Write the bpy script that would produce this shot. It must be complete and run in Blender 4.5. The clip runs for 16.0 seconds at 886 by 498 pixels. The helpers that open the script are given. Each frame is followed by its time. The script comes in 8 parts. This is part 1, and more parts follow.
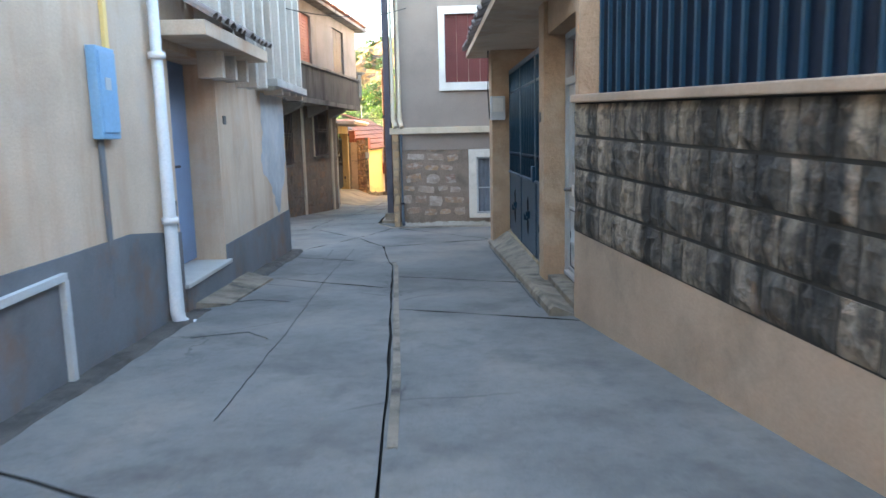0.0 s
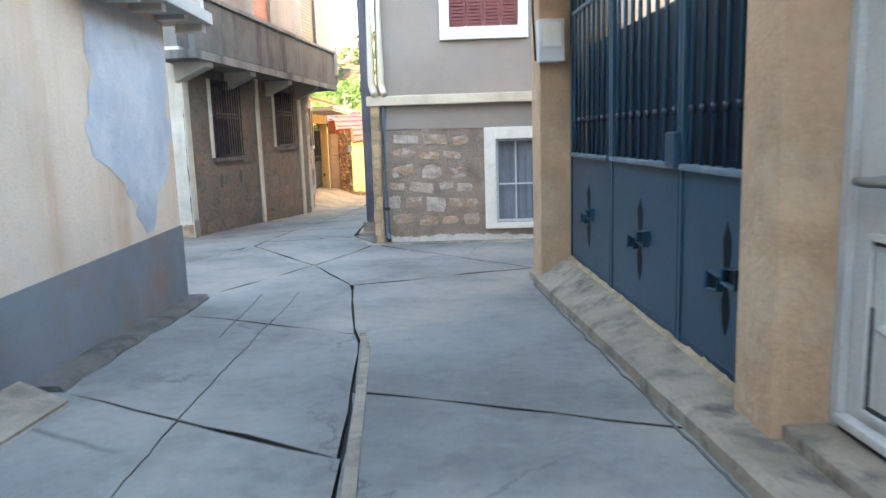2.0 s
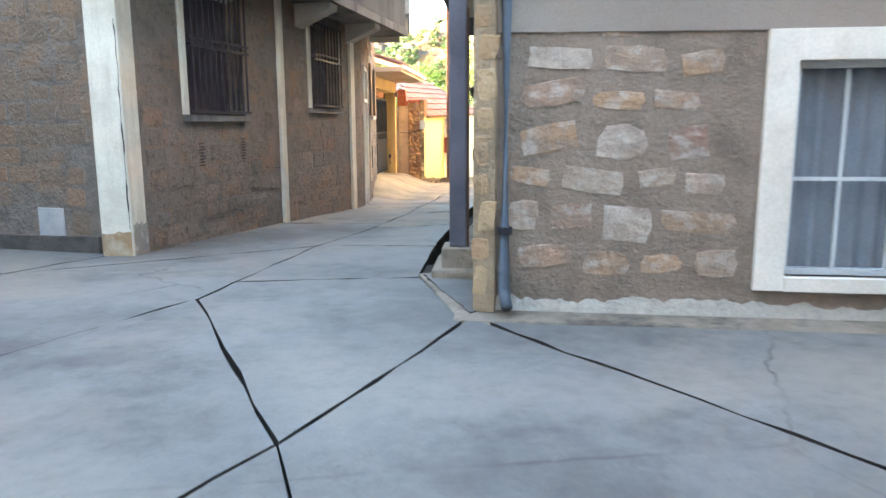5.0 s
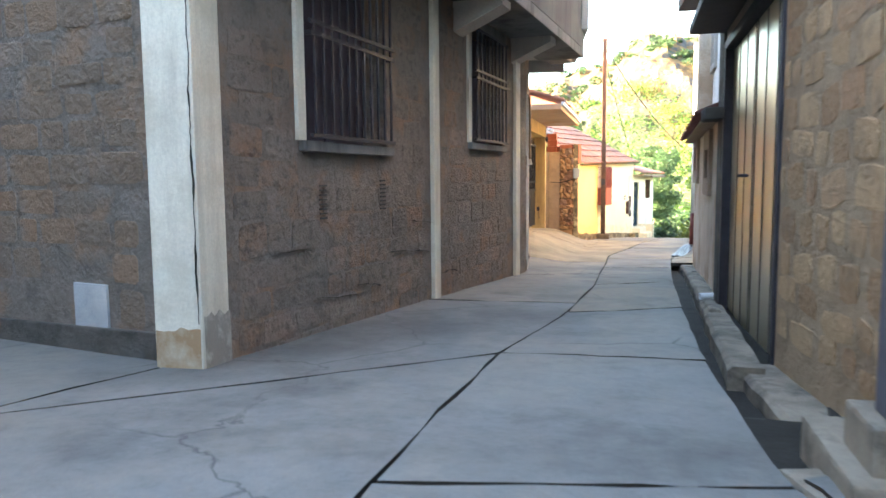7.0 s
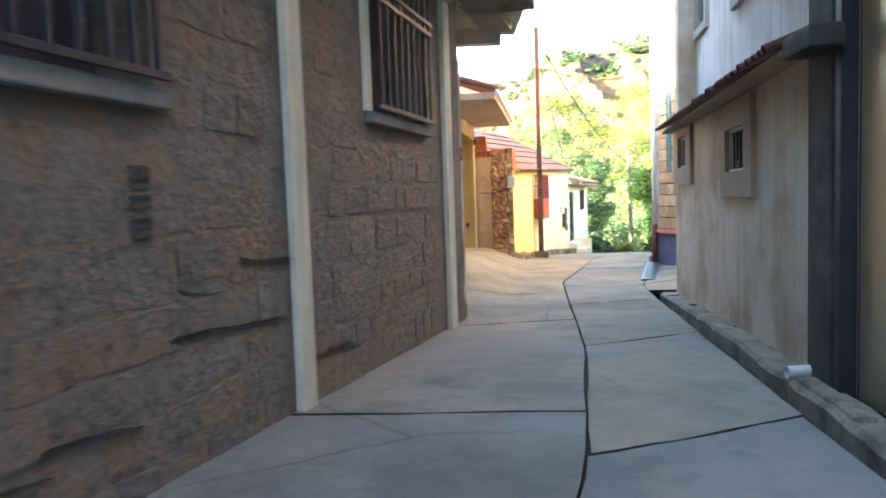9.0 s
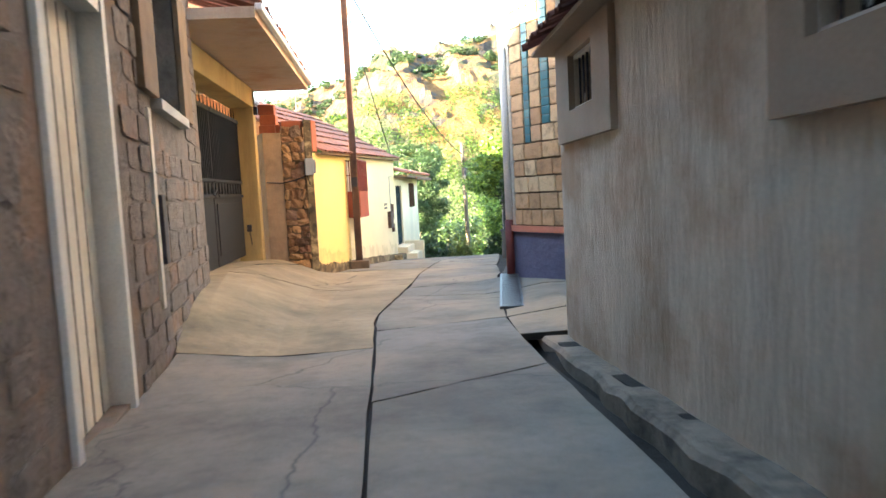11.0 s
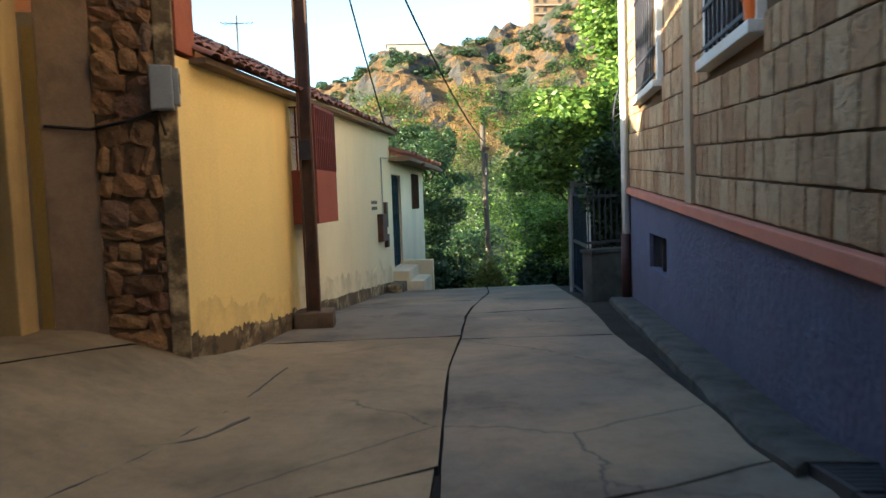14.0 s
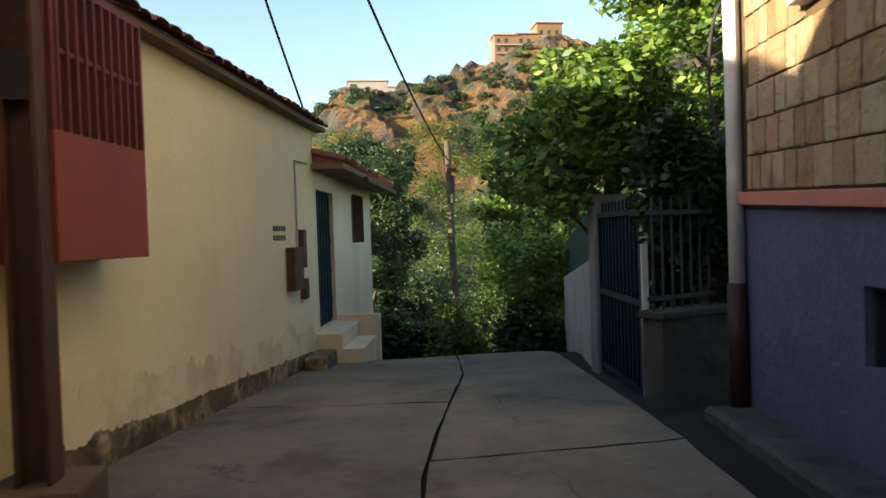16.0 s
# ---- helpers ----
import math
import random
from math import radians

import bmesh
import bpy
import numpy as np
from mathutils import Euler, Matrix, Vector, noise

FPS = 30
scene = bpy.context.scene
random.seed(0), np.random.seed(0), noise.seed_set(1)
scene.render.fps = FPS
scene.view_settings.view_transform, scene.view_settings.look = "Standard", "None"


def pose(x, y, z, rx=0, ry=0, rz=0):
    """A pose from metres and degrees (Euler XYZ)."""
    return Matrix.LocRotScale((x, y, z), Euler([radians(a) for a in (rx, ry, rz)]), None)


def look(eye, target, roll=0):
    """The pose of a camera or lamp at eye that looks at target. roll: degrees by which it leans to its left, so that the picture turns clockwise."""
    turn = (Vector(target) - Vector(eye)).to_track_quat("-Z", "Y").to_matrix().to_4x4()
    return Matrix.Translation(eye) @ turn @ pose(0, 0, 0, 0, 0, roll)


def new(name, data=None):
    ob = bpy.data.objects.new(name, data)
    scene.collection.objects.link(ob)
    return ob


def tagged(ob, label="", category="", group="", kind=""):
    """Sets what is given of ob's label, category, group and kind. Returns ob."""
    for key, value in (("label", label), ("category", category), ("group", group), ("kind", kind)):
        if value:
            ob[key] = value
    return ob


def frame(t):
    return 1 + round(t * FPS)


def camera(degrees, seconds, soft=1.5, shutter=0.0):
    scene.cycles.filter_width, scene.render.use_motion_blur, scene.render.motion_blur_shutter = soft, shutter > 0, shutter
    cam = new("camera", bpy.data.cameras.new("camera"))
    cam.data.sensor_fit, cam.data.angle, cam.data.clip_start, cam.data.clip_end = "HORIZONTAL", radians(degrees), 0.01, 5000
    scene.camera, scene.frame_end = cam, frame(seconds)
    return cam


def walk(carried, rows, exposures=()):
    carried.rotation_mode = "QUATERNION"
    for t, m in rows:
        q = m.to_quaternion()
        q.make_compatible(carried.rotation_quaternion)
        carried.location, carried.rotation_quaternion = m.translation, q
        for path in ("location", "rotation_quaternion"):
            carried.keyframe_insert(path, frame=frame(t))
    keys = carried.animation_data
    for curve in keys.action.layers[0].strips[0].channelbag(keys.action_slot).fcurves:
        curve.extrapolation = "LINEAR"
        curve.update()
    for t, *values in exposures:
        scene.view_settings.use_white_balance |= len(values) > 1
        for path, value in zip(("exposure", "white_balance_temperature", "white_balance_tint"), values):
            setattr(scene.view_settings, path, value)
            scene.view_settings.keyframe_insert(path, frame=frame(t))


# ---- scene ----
cam = camera(63.4, 16.0, shutter=0.3)
METRES, EYE = 35.0, 1.34
ROWS = [
    (0.0, 0.0, 0.0, 0.0, -0.2, -8.84, 1.31),
    (0.5, -0.0005, 0.0348, -0.0023, -0.48, -8.34, 1.38),
    (1.0, -0.0013, 0.0683, -0.0047, -0.73, -8.24, 1.48),
    (1.5, -0.003, 0.1023, -0.0071, -0.87, -8.57, 1.55),
    (2.0, -0.0046, 0.1356, -0.0097, -0.94, -9.0, 1.81),
    (2.5, -0.0063, 0.1669, -0.0118, -0.79, -9.07, 2.18),
    (3.0, -0.0083, 0.1975, -0.0139, -0.6, -9.36, 2.36),
    (5.5, -0.0302, 0.3278, -0.0222, 6.69, -9.96, -0.1),
    (6.0, -0.0387, 0.3493, -0.0235, 8.55, -6.73, -0.24),
    (6.5, -0.0473, 0.3687, -0.0243, 11.3, -6.17, 0.02),
    (7.0, -0.0564, 0.3883, -0.0255, 14.72, -5.6, 0.52),
    (7.5, -0.0644, 0.4094, -0.0264, 15.75, -5.03, 0.98),
    (8.0, -0.0705, 0.4329, -0.0273, 15.82, -4.69, 1.34),
    (8.5, -0.0744, 0.4594, -0.0281, 13.75, -4.39, 1.67),
    (9.0, -0.0754, 0.4889, -0.0296, 8.38, -4.32, 1.99),
    (9.5, -0.0734, 0.5207, -0.0316, 2.47, -4.52, 2.53),
    (10.0, -0.0703, 0.5559, -0.0342, -2.07, -4.83, 2.95),
    (12.5, -0.0628, 0.7437, -0.0405, -5.51, -4.32, 3.04),
    (13.0, -0.0628, 0.7825, -0.0422, -5.19, -4.3, 2.69),
    (13.5, -0.0624, 0.8213, -0.0442, -5.11, -4.25, 2.23),
    (14.0, -0.0609, 0.8586, -0.0453, -4.97, -4.13, 2.06),
    (14.5, -0.0581, 0.8937, -0.0459, -4.91, -3.88, 1.82),
    (15.0, -0.0543, 0.9258, -0.0467, -5.48, -1.9, 1.66),
    (15.5, -0.0496, 0.9562, -0.0479, -7.15, -1.61, 1.79),
    (16.0, -0.0453, 0.987, -0.0501, -8.02, -1.15, 1.9),
]
EXPOSURES = [(0.0, 4.6, 6800, 10), (1.0, 5.15, 7100, 9), (3.0, 5.3, 7100, 9), (5.5, 5.4, 7000, 9), (6.6, 5.15, 6800, 9), (8.0, 4.95, 6300, 8), (10.2, 4.95, 6300, 7), (12.5, 3.05, 6800, 10), (13.5, 2.82, 6200, 4), (14.0, 2.55, 5800, 2), (14.6, 2.3, 5700, 2), (15.0, 2.0, 5600, 4), (15.6, 1.85, 5800, 5), (16.0, 1.85, 6400, 6)]
walk(cam, [(t, pose(METRES * x, METRES * y, EYE + METRES * z, 90 + pitch, roll, yaw)) for t, x, y, z, yaw, pitch, roll in ROWS], EXPOSURES)

# ---- world and sun ----
SUN_EL, SUN_TO = 13.0, Vector((-0.94, -0.34, 0)).normalized()
world = bpy.data.worlds.new("sky")
scene.world = world
world.use_nodes = True
wn = world.node_tree
sky = wn.nodes.new("ShaderNodeTexSky")
sky.sky_type, sky.sun_disc = "NISHITA", False
sky.sun_elevation, sky.sun_rotation = radians(SUN_EL), math.atan2(SUN_TO.x, SUN_TO.y)
wn.links.new(sky.outputs[0], wn.nodes["Background"].inputs[0])
wn.nodes["Background"].inputs[1].default_value = 0.11
sun = new("sun", bpy.data.lights.new("sun", "SUN"))
sun.data.energy, sun.data.angle, sun.data.color = 5.0, radians(0.6), (1.0, 0.84, 0.61)
sun.matrix_world = look(tuple(SUN_TO * 60 * math.cos(radians(SUN_EL)) + Vector((0, 0, 60 * math.sin(radians(SUN_EL))))), (0, 0, 0))

# ---- materials ----
def ramp(nt, fac, stops):
    r = nt.nodes.new("ShaderNodeValToRGB")
    els = r.color_ramp.elements
    while len(els) < len(stops):
        els.new(0.5)
    for e, (p, c) in zip(els, stops):
        e.position, e.color = p, (*c, 1)
    nt.links.new(fac, r.inputs[0])
    return r.outputs[0]


def mix(nt, kind, fac, a, b):
    m = nt.nodes.new("ShaderNodeMix")
    m.data_type, m.blend_type = "RGBA", kind
    for sock, v in ((m.inputs[0], fac), (m.inputs[6], a), (m.inputs[7], b)):
        if isinstance(v, (int, float)):
            sock.default_value = v
        elif isinstance(v, tuple):
            sock.default_value = (*v, 1)
        else:
            nt.links.new(v, sock)
    return m.outputs[2]


def noise_tex(nt, scale, detail=6.0, rough=0.6, stretch=(1, 1, 1)):
    geo = nt.nodes.new("ShaderNodeNewGeometry")
    mp = nt.nodes.new("ShaderNodeMapping")
    mp.inputs["Scale"].default_value = stretch
    n = nt.nodes.new("ShaderNodeTexNoise")
    n.inputs["Scale"].default_value, n.inputs["Detail"].default_value, n.inputs["Roughness"].default_value = scale, detail, rough
    nt.links.new(geo.outputs["Position"], mp.inputs[0])
    nt.links.new(mp.outputs[0], n.inputs[0])
    return n.outputs[0]


def surface(name, base, rough=0.85, vary=0.35, scale=2.0, grain=40.0, bump=0.25, metal=0.0, stain=None, stain_scale=1.0,
            stain_amount=0.5, streak=False, island=0.0, piece=None, bump_dist=0.01, cracks=False, stain_from=0.5, stain2=None, stain2_scale=1.0, stain2_amount=0.6, comb=(1, 1, 1), piece_amount=0.75):
    """A worn surface: base colour with broad and fine variation, stains of another colour, and relief."""
    m = bpy.data.materials.new(name)
    m.use_nodes = True
    nt = m.node_tree
    b = nt.nodes["Principled BSDF"]
    dark, light = tuple(c * (1 - vary) for c in base), tuple(min(1, c * (1 + vary * 0.6)) for c in base)
    col = ramp(nt, noise_tex(nt, scale), [(0.3, dark), (0.52, base), (0.75, light)])
    if piece:
        info = nt.nodes.new("ShaderNodeObjectInfo")
        col = mix(nt, "MIX", piece_amount, col, ramp(nt, info.outputs["Random"], piece))
    if island:
        geo = nt.nodes.new("ShaderNodeNewGeometry")
        col = mix(nt, "MULTIPLY", 1.0, col, ramp(nt, geo.outputs["Random Per Island"], [(0, (1 - island,) * 3), (1, (1, 1, 1))]))
    fine = noise_tex(nt, grain, 4.0)
    col = mix(nt, "MULTIPLY", 1.0, col, ramp(nt, fine, [(0.3, (0.86, 0.86, 0.86)), (0.65, (1, 1, 1))]))
    if stain:
        st = noise_tex(nt, stain_scale, 8.0, 0.68, (1, 1, 0.12) if streak else (1, 1, 1))
        a = stain_amount
        fac = ramp(nt, st, [(stain_from, (0, 0, 0)), (stain_from + 0.17, (a, a, a))])
        col = mix(nt, "MIX", fac, col, stain)
    if stain2:
        a = stain2_amount
        fac = ramp(nt, noise_tex(nt, stain2_scale * 1.37, 7.0, 0.62, (1, 1, 1.3)), [(0.5, (0, 0, 0)), (0.62, (a, a, a))])
        col = mix(nt, "MIX", fac, col, stain2)
    if cracks:
        geo = nt.nodes.new("ShaderNodeNewGeometry")
        wob = mix(nt, "ADD", 0.35, geo.outputs["Position"], noise_tex(nt, 2.5, 5))
        vo = nt.nodes.new("ShaderNodeTexVoronoi")
        vo.feature = "DISTANCE_TO_EDGE"
        vo.inputs["Scale"].default_value = 0.45
        nt.links.new(wob, vo.inputs["Vector"])
        hair = ramp(nt, vo.outputs["Distance"], [(0.0, (1, 1, 1)), (0.006, (0, 0, 0))])
        gate_ = ramp(nt, noise_tex(nt, 0.5, 2), [(0.48, (0, 0, 0)), (0.56, (0.75, 0.75, 0.75))])
        col = mix(nt, "MIX", mix(nt, "MULTIPLY", 1.0, hair, gate_), col, (0.06, 0.058, 0.055))
        mott = ramp(nt, noise_tex(nt, 9, 9, 0.8), [(0.3, (0.8, 0.8, 0.81)), (0.5, (1, 1, 1)), (0.72, (1.12, 1.11, 1.09))])
        col = mix(nt, "MULTIPLY", 1.0, col, mott)
        spots = ramp(nt, noise_tex(nt, 9, 3, 0.5), [(0.68, (0, 0, 0)), (0.74, (0.5, 0.5, 0.5))])
        col = mix(nt, "MIX", spots, col, (0.16, 0.155, 0.15))
    nt.links.new(col, b.inputs["Base Color"])
    rr = nt.nodes.new("ShaderNodeMapRange")
    rr.inputs["To Min"].default_value, rr.inputs["To Max"].default_value = max(0.05, rough - 0.12), min(1.0, rough + 0.1)
    nt.links.new(fine, rr.inputs[0])
    nt.links.new(rr.outputs[0], b.inputs["Roughness"])
    b.inputs["Metallic"].default_value = metal
    b.inputs["Specular IOR Level"].default_value = 0.2 if rough >= 0.8 else 0.3
    if bump:
        bp = nt.nodes.new("ShaderNodeBump")
        bp.inputs["Strength"].default_value, bp.inputs["Distance"].default_value = bump, bump_dist
        nt.links.new(noise_tex(nt, grain * 0.5, 8.0, 0.65, comb), bp.inputs["Height"])
        nt.links.new(bp.outputs[0], b.inputs["Normal"])
    return m


CONCRETE = surface("road_concrete", (0.178, 0.174, 0.164), 0.8, 0.35, 0.7, 60, 0.55, stain=(0.095, 0.092, 0.088), stain_scale=1.3, stain_amount=0.8, cracks=True, stain2=(0.22, 0.20, 0.172), stain2_scale=0.5, stain2_amount=0.6)
TANCON = surface("dusty_tan_concrete", (0.19, 0.166, 0.132), 0.85, 0.3, 0.8, 60, 0.35, stain=(0.10, 0.082, 0.064), stain_scale=1.4, stain_amount=0.8, cracks=True, stain2=(0.30, 0.235, 0.155), stain2_scale=0.4, stain2_amount=0.6)
# sandy dust, with the warm bounced light on the left apron put into the colour
SANDWARMCON = surface("sandy_warm_lit_concrete", (0.245, 0.195, 0.125), 0.88, 0.3, 0.8, 60, 0.5, stain=(0.13, 0.104, 0.07), stain_scale=1.2, stain_amount=0.8, cracks=True, stain2=(0.32, 0.25, 0.155), stain2_scale=0.5, stain2_amount=0.6)
MIDCON = surface("dusty_concrete", (0.19, 0.172, 0.146), 0.83, 0.33, 0.8, 60, 0.5, stain=(0.098, 0.088, 0.076), stain_scale=1.35, stain_amount=0.8, cracks=True, stain2=(0.25, 0.212, 0.16), stain2_scale=0.45, stain2_amount=0.6)
JOINT = surface("joint_dirt", (0.028, 0.024, 0.02), 0.95, 0.4, 3, 50, 0.6)
SANDCRUMB = surface("sandy_crumbs", (0.33, 0.25, 0.165), 0.95, 0.4, 8, 60, 0.8, stain=(0.2, 0.15, 0.1), stain_scale=9, stain_amount=0.7, bump_dist=0.02)
KERB = surface("kerb_concrete", (0.27, 0.225, 0.175), 0.9, 0.4, 3, 50, 0.8, stain=(0.07, 0.062, 0.055), stain_scale=3.5, stain_amount=0.85, bump_dist=0.03)
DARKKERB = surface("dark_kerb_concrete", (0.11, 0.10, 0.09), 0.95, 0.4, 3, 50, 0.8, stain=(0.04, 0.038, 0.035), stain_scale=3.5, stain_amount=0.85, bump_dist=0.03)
CREAM = surface("cream_plaster", (0.61, 0.48, 0.365), 0.9, 0.2, 0.9, 70, 0.35, stain=(0.40, 0.235, 0.135), stain_scale=0.9, stain_amount=0.75, stain_from=0.48, streak=True, stain2=(0.52, 0.44, 0.37), stain2_scale=0.8, stain2_amount=0.6)
DADO = surface("grey_dado", (0.17, 0.18, 0.19), 0.85, 0.25, 1.5, 60, 0.3, stain=(0.20, 0.125, 0.085), stain_scale=1.1, stain_amount=0.8)
PATCH = surface("patch_render", (0.43, 0.45, 0.465), 0.9, 0.3, 1.6, 60, 0.4, stain=(0.52, 0.50, 0.46), stain_scale=1.5, stain_amount=0.6, stain2=(0.30, 0.33, 0.36), stain2_scale=1.2)
OCHRE = surface("ochre_plaster", (0.45, 0.30, 0.195), 0.88, 0.25, 1.6, 45, 0.7, stain=(0.24, 0.15, 0.095), stain_scale=1.6, stain_amount=0.55, stain2=(0.50, 0.38, 0.27), stain2_scale=1.1, stain2_amount=0.5, bump_dist=0.02)
PLINTH_PINK = surface("pink_render", (0.42, 0.31, 0.23), 0.9, 0.2, 1.2, 60, 0.35, stain=(0.22, 0.17, 0.13), stain_scale=1.4, stain_amount=0.6)
BLUEDOOR = surface("blue_door_paint", (0.20, 0.28, 0.42), 0.45, 0.12, 2, 40, 0.1)
NAVYBAR = surface("dark_navy_bars", (0.010, 0.020, 0.038), 0.4, 0.25, 2, 40, 0.1)
NAVY = surface("navy_gate_paint", (0.017, 0.053, 0.088), 0.35, 0.25, 2, 40, 0.1)
# near-black colour standing in for the shade inside the gate's cut-outs
CUTSHADE = surface("cutout_shade_navy", (0.004, 0.006, 0.010), 0.6, 0.25, 2, 40, 0.1)
# dusty navy, paler than the gate because the rail's highlight is in the colour
NAVYSHINE = surface("dusty_highlight_navy_paint", (0.10, 0.14, 0.18), 0.5, 0.3, 6, 50, 0.15, stain=(0.28, 0.30, 0.31), stain_scale=9, stain_amount=0.5)
NAVYSHEET = surface("navy_sheet", (0.010, 0.018, 0.036), 0.4, 0.25, 2, 40, 0.1)
PVC = surface("white_pvc", (0.74, 0.75, 0.75), 0.4, 0.08, 2, 60, 0.05)
WHITE = surface("white_paint", (0.67, 0.645, 0.59), 0.6, 0.1, 2, 60, 0.15, stain=(0.45, 0.40, 0.34), stain_scale=3, stain_amount=0.4)
WHITEDOOR = surface("white_door_paint", (0.45, 0.46, 0.46), 0.5, 0.18, 2, 60, 0.2, stain=(0.24, 0.2, 0.16), stain_scale=3, stain_amount=0.6, streak=True)
CREAMPAINT = surface("cream_paint", (0.55, 0.46, 0.34), 0.6, 0.12, 2, 60, 0.2, stain=(0.36, 0.29, 0.2), stain_scale=3, stain_amount=0.5)
MARBLE = surface("marble_step", (0.52, 0.51, 0.48), 0.4, 0.12, 4, 60, 0.05)
BLOCK = surface("block_stone", (0.33, 0.27, 0.21), 0.95, 0.45, 6, 45, 1.0, stain=(0.03, 0.028, 0.027), stain_scale=4.2, stain_amount=0.92, stain_from=0.42, streak=True, stain2=(0.06, 0.055, 0.052), stain2_scale=9.0, stain2_amount=0.6,
                piece=[(0, (0.10, 0.09, 0.08)), (0.3, (0.22, 0.185, 0.15)), (0.6, (0.33, 0.265, 0.205)), (1, (0.44, 0.35, 0.26))], bump_dist=0.035)
MORTAR_DARK = surface("dark_mortar", (0.05, 0.045, 0.04), 0.95, 0.3, 3, 50, 0.5)
RENDER = surface("brown_grey_render", (0.285, 0.232, 0.195), 0.95, 0.12, 1.4, 90, 0.5, stain=(0.215, 0.17, 0.14), stain_scale=0.8, stain_amount=0.4)
MORTAR = surface("grey_mortar", (0.27, 0.205, 0.16), 0.95, 0.3, 4, 60, 0.9, bump_dist=0.03)
# side wall mortar, its ochre carrying the warm light from the lane's end
WARMMORTAR = surface("warm_lit_mortar", (0.36, 0.26, 0.17), 0.95, 0.3, 4, 60, 0.9, bump_dist=0.03)
RUBBLE = surface("rubble_stone", (0.42, 0.32, 0.25), 0.92, 0.3, 7, 50, 0.9,
                 piece=[(0, (0.25, 0.12, 0.09)), (0.18, (0.40, 0.27, 0.18)), (0.36, (0.52, 0.44, 0.37)), (0.52, (0.36, 0.23, 0.15)), (0.7, (0.44, 0.25, 0.13)), (0.85, (0.50, 0.40, 0.33)), (1, (0.32, 0.16, 0.12))], stain=(0.25, 0.19, 0.15), stain_scale=5, stain_amount=0.8, stain_from=0.47, stain2=(0.52, 0.46, 0.40), stain2_scale=6.0, stain2_amount=0.5, bump_dist=0.03)
ASHLAR = surface("dusty_stone", (0.22, 0.178, 0.146), 0.95, 0.3, 5, 45, 0.9,
                 piece=[(0, (0.18, 0.155, 0.135)), (0.4, (0.22, 0.185, 0.155)), (0.7, (0.25, 0.19, 0.145)), (0.9, (0.33, 0.185, 0.11)), (1, (0.33, 0.3, 0.265))], piece_amount=0.62, stain=(0.225, 0.19, 0.163), stain_scale=2.6, stain_amount=0.9, stain_from=0.42, bump_dist=0.05, stain2=(0.085, 0.075, 0.067), stain2_scale=9.0, stain2_amount=0.5)
ASHMORTAR = surface("dusty_mortar", (0.225, 0.19, 0.163), 0.95, 0.3, 4, 40, 0.9, stain=(0.085, 0.075, 0.067), stain_scale=7.5, stain_amount=0.7, stain_from=0.56, bump_dist=0.05, stain2=(0.27, 0.175, 0.115), stain2_scale=1.3, stain2_amount=0.75)
ALLEYSTONE = surface("orange_brown_stone", (0.25, 0.18, 0.13), 0.95, 0.3, 5, 45, 0.9, piece_amount=0.6, piece=[(0, (0.19, 0.15, 0.12)), (0.5, (0.25, 0.18, 0.13)), (0.85, (0.32, 0.19, 0.115)), (1, (0.31, 0.25, 0.2))], stain=(0.22, 0.185, 0.16), stain_scale=3.0, stain_amount=0.7, bump_dist=0.05)
WHITEWASH = surface("whitewashed_concrete", (0.72, 0.67, 0.56), 0.85, 0.16, 2, 60, 0.4, stain=(0.22, 0.17, 0.12), stain_scale=2.2, stain_amount=0.5, streak=True, stain2=(0.52, 0.46, 0.36), stain2_scale=2.0, stain2_amount=0.5)
GREYCON = surface("weathered_concrete", (0.22, 0.21, 0.20), 0.9, 0.3, 1.8, 50, 0.5, stain=(0.045, 0.043, 0.041), stain_scale=1.6, stain_amount=0.85, streak=True)
LIGHTCON = surface("pale_concrete", (0.45, 0.42, 0.38), 0.9, 0.2, 1.8, 50, 0.4, stain=(0.2, 0.18, 0.16), stain_scale=1.4, stain_amount=0.5, streak=True)
IRON = surface("dark_iron", (0.035, 0.032, 0.04), 0.6, 0.4, 6, 50, 0.2)
RUSTIRON = surface("brown_steel", (0.095, 0.05, 0.032), 0.7, 0.4, 5, 50, 0.4, stain=(0.16, 0.07, 0.03), stain_scale=3, stain_amount=0.5)
REDPAINT = surface("oxblood_paint", (0.17, 0.045, 0.04), 0.6, 0.2, 3, 50, 0.2)
DARKOCHRE = surface("weathered_ochre_plaster", (0.46, 0.33, 0.15), 0.9, 0.2, 1.2, 50, 0.4, stain=(0.2, 0.14, 0.07), stain_scale=1.5, stain_amount=0.6, streak=True)
GRATEIRON = surface("worn_grate_steel", (0.11, 0.11, 0.115), 0.42, 0.3, 4, 50, 0.1, metal=0.8)
REDBOX = surface("red_sheet_paint", (0.30, 0.075, 0.045), 0.6, 0.15, 2, 50, 0.15)
TILE = surface("clay_roof_tile", (0.33, 0.14, 0.09), 0.9, 0.3, 3, 40, 0.5, stain=(0.14, 0.10, 0.08), stain_scale=2, stain_amount=0.6, piece=[(0, (0.15, 0.065, 0.045)), (0.5, (0.24, 0.105, 0.07)), (1, (0.32, 0.155, 0.10))])
GREYTILE = surface("grey_roof_tile", (0.20, 0.17, 0.155), 0.9, 0.3, 3, 40, 0.5, piece=[(0, (0.13, 0.11, 0.10)), (0.5, (0.20, 0.17, 0.155)), (1, (0.27, 0.21, 0.18))])
BRICK = surface("hollow_brick", (0.34, 0.105, 0.055), 0.9, 0.2, 4, 40, 0.4)
YELLOW = surface("yellow_plaster", (0.92, 0.67, 0.25), 0.85, 0.06, 0.8, 60, 0.1, stain=(0.62, 0.46, 0.22), stain_scale=0.7, stain_amount=0.35, streak=True)
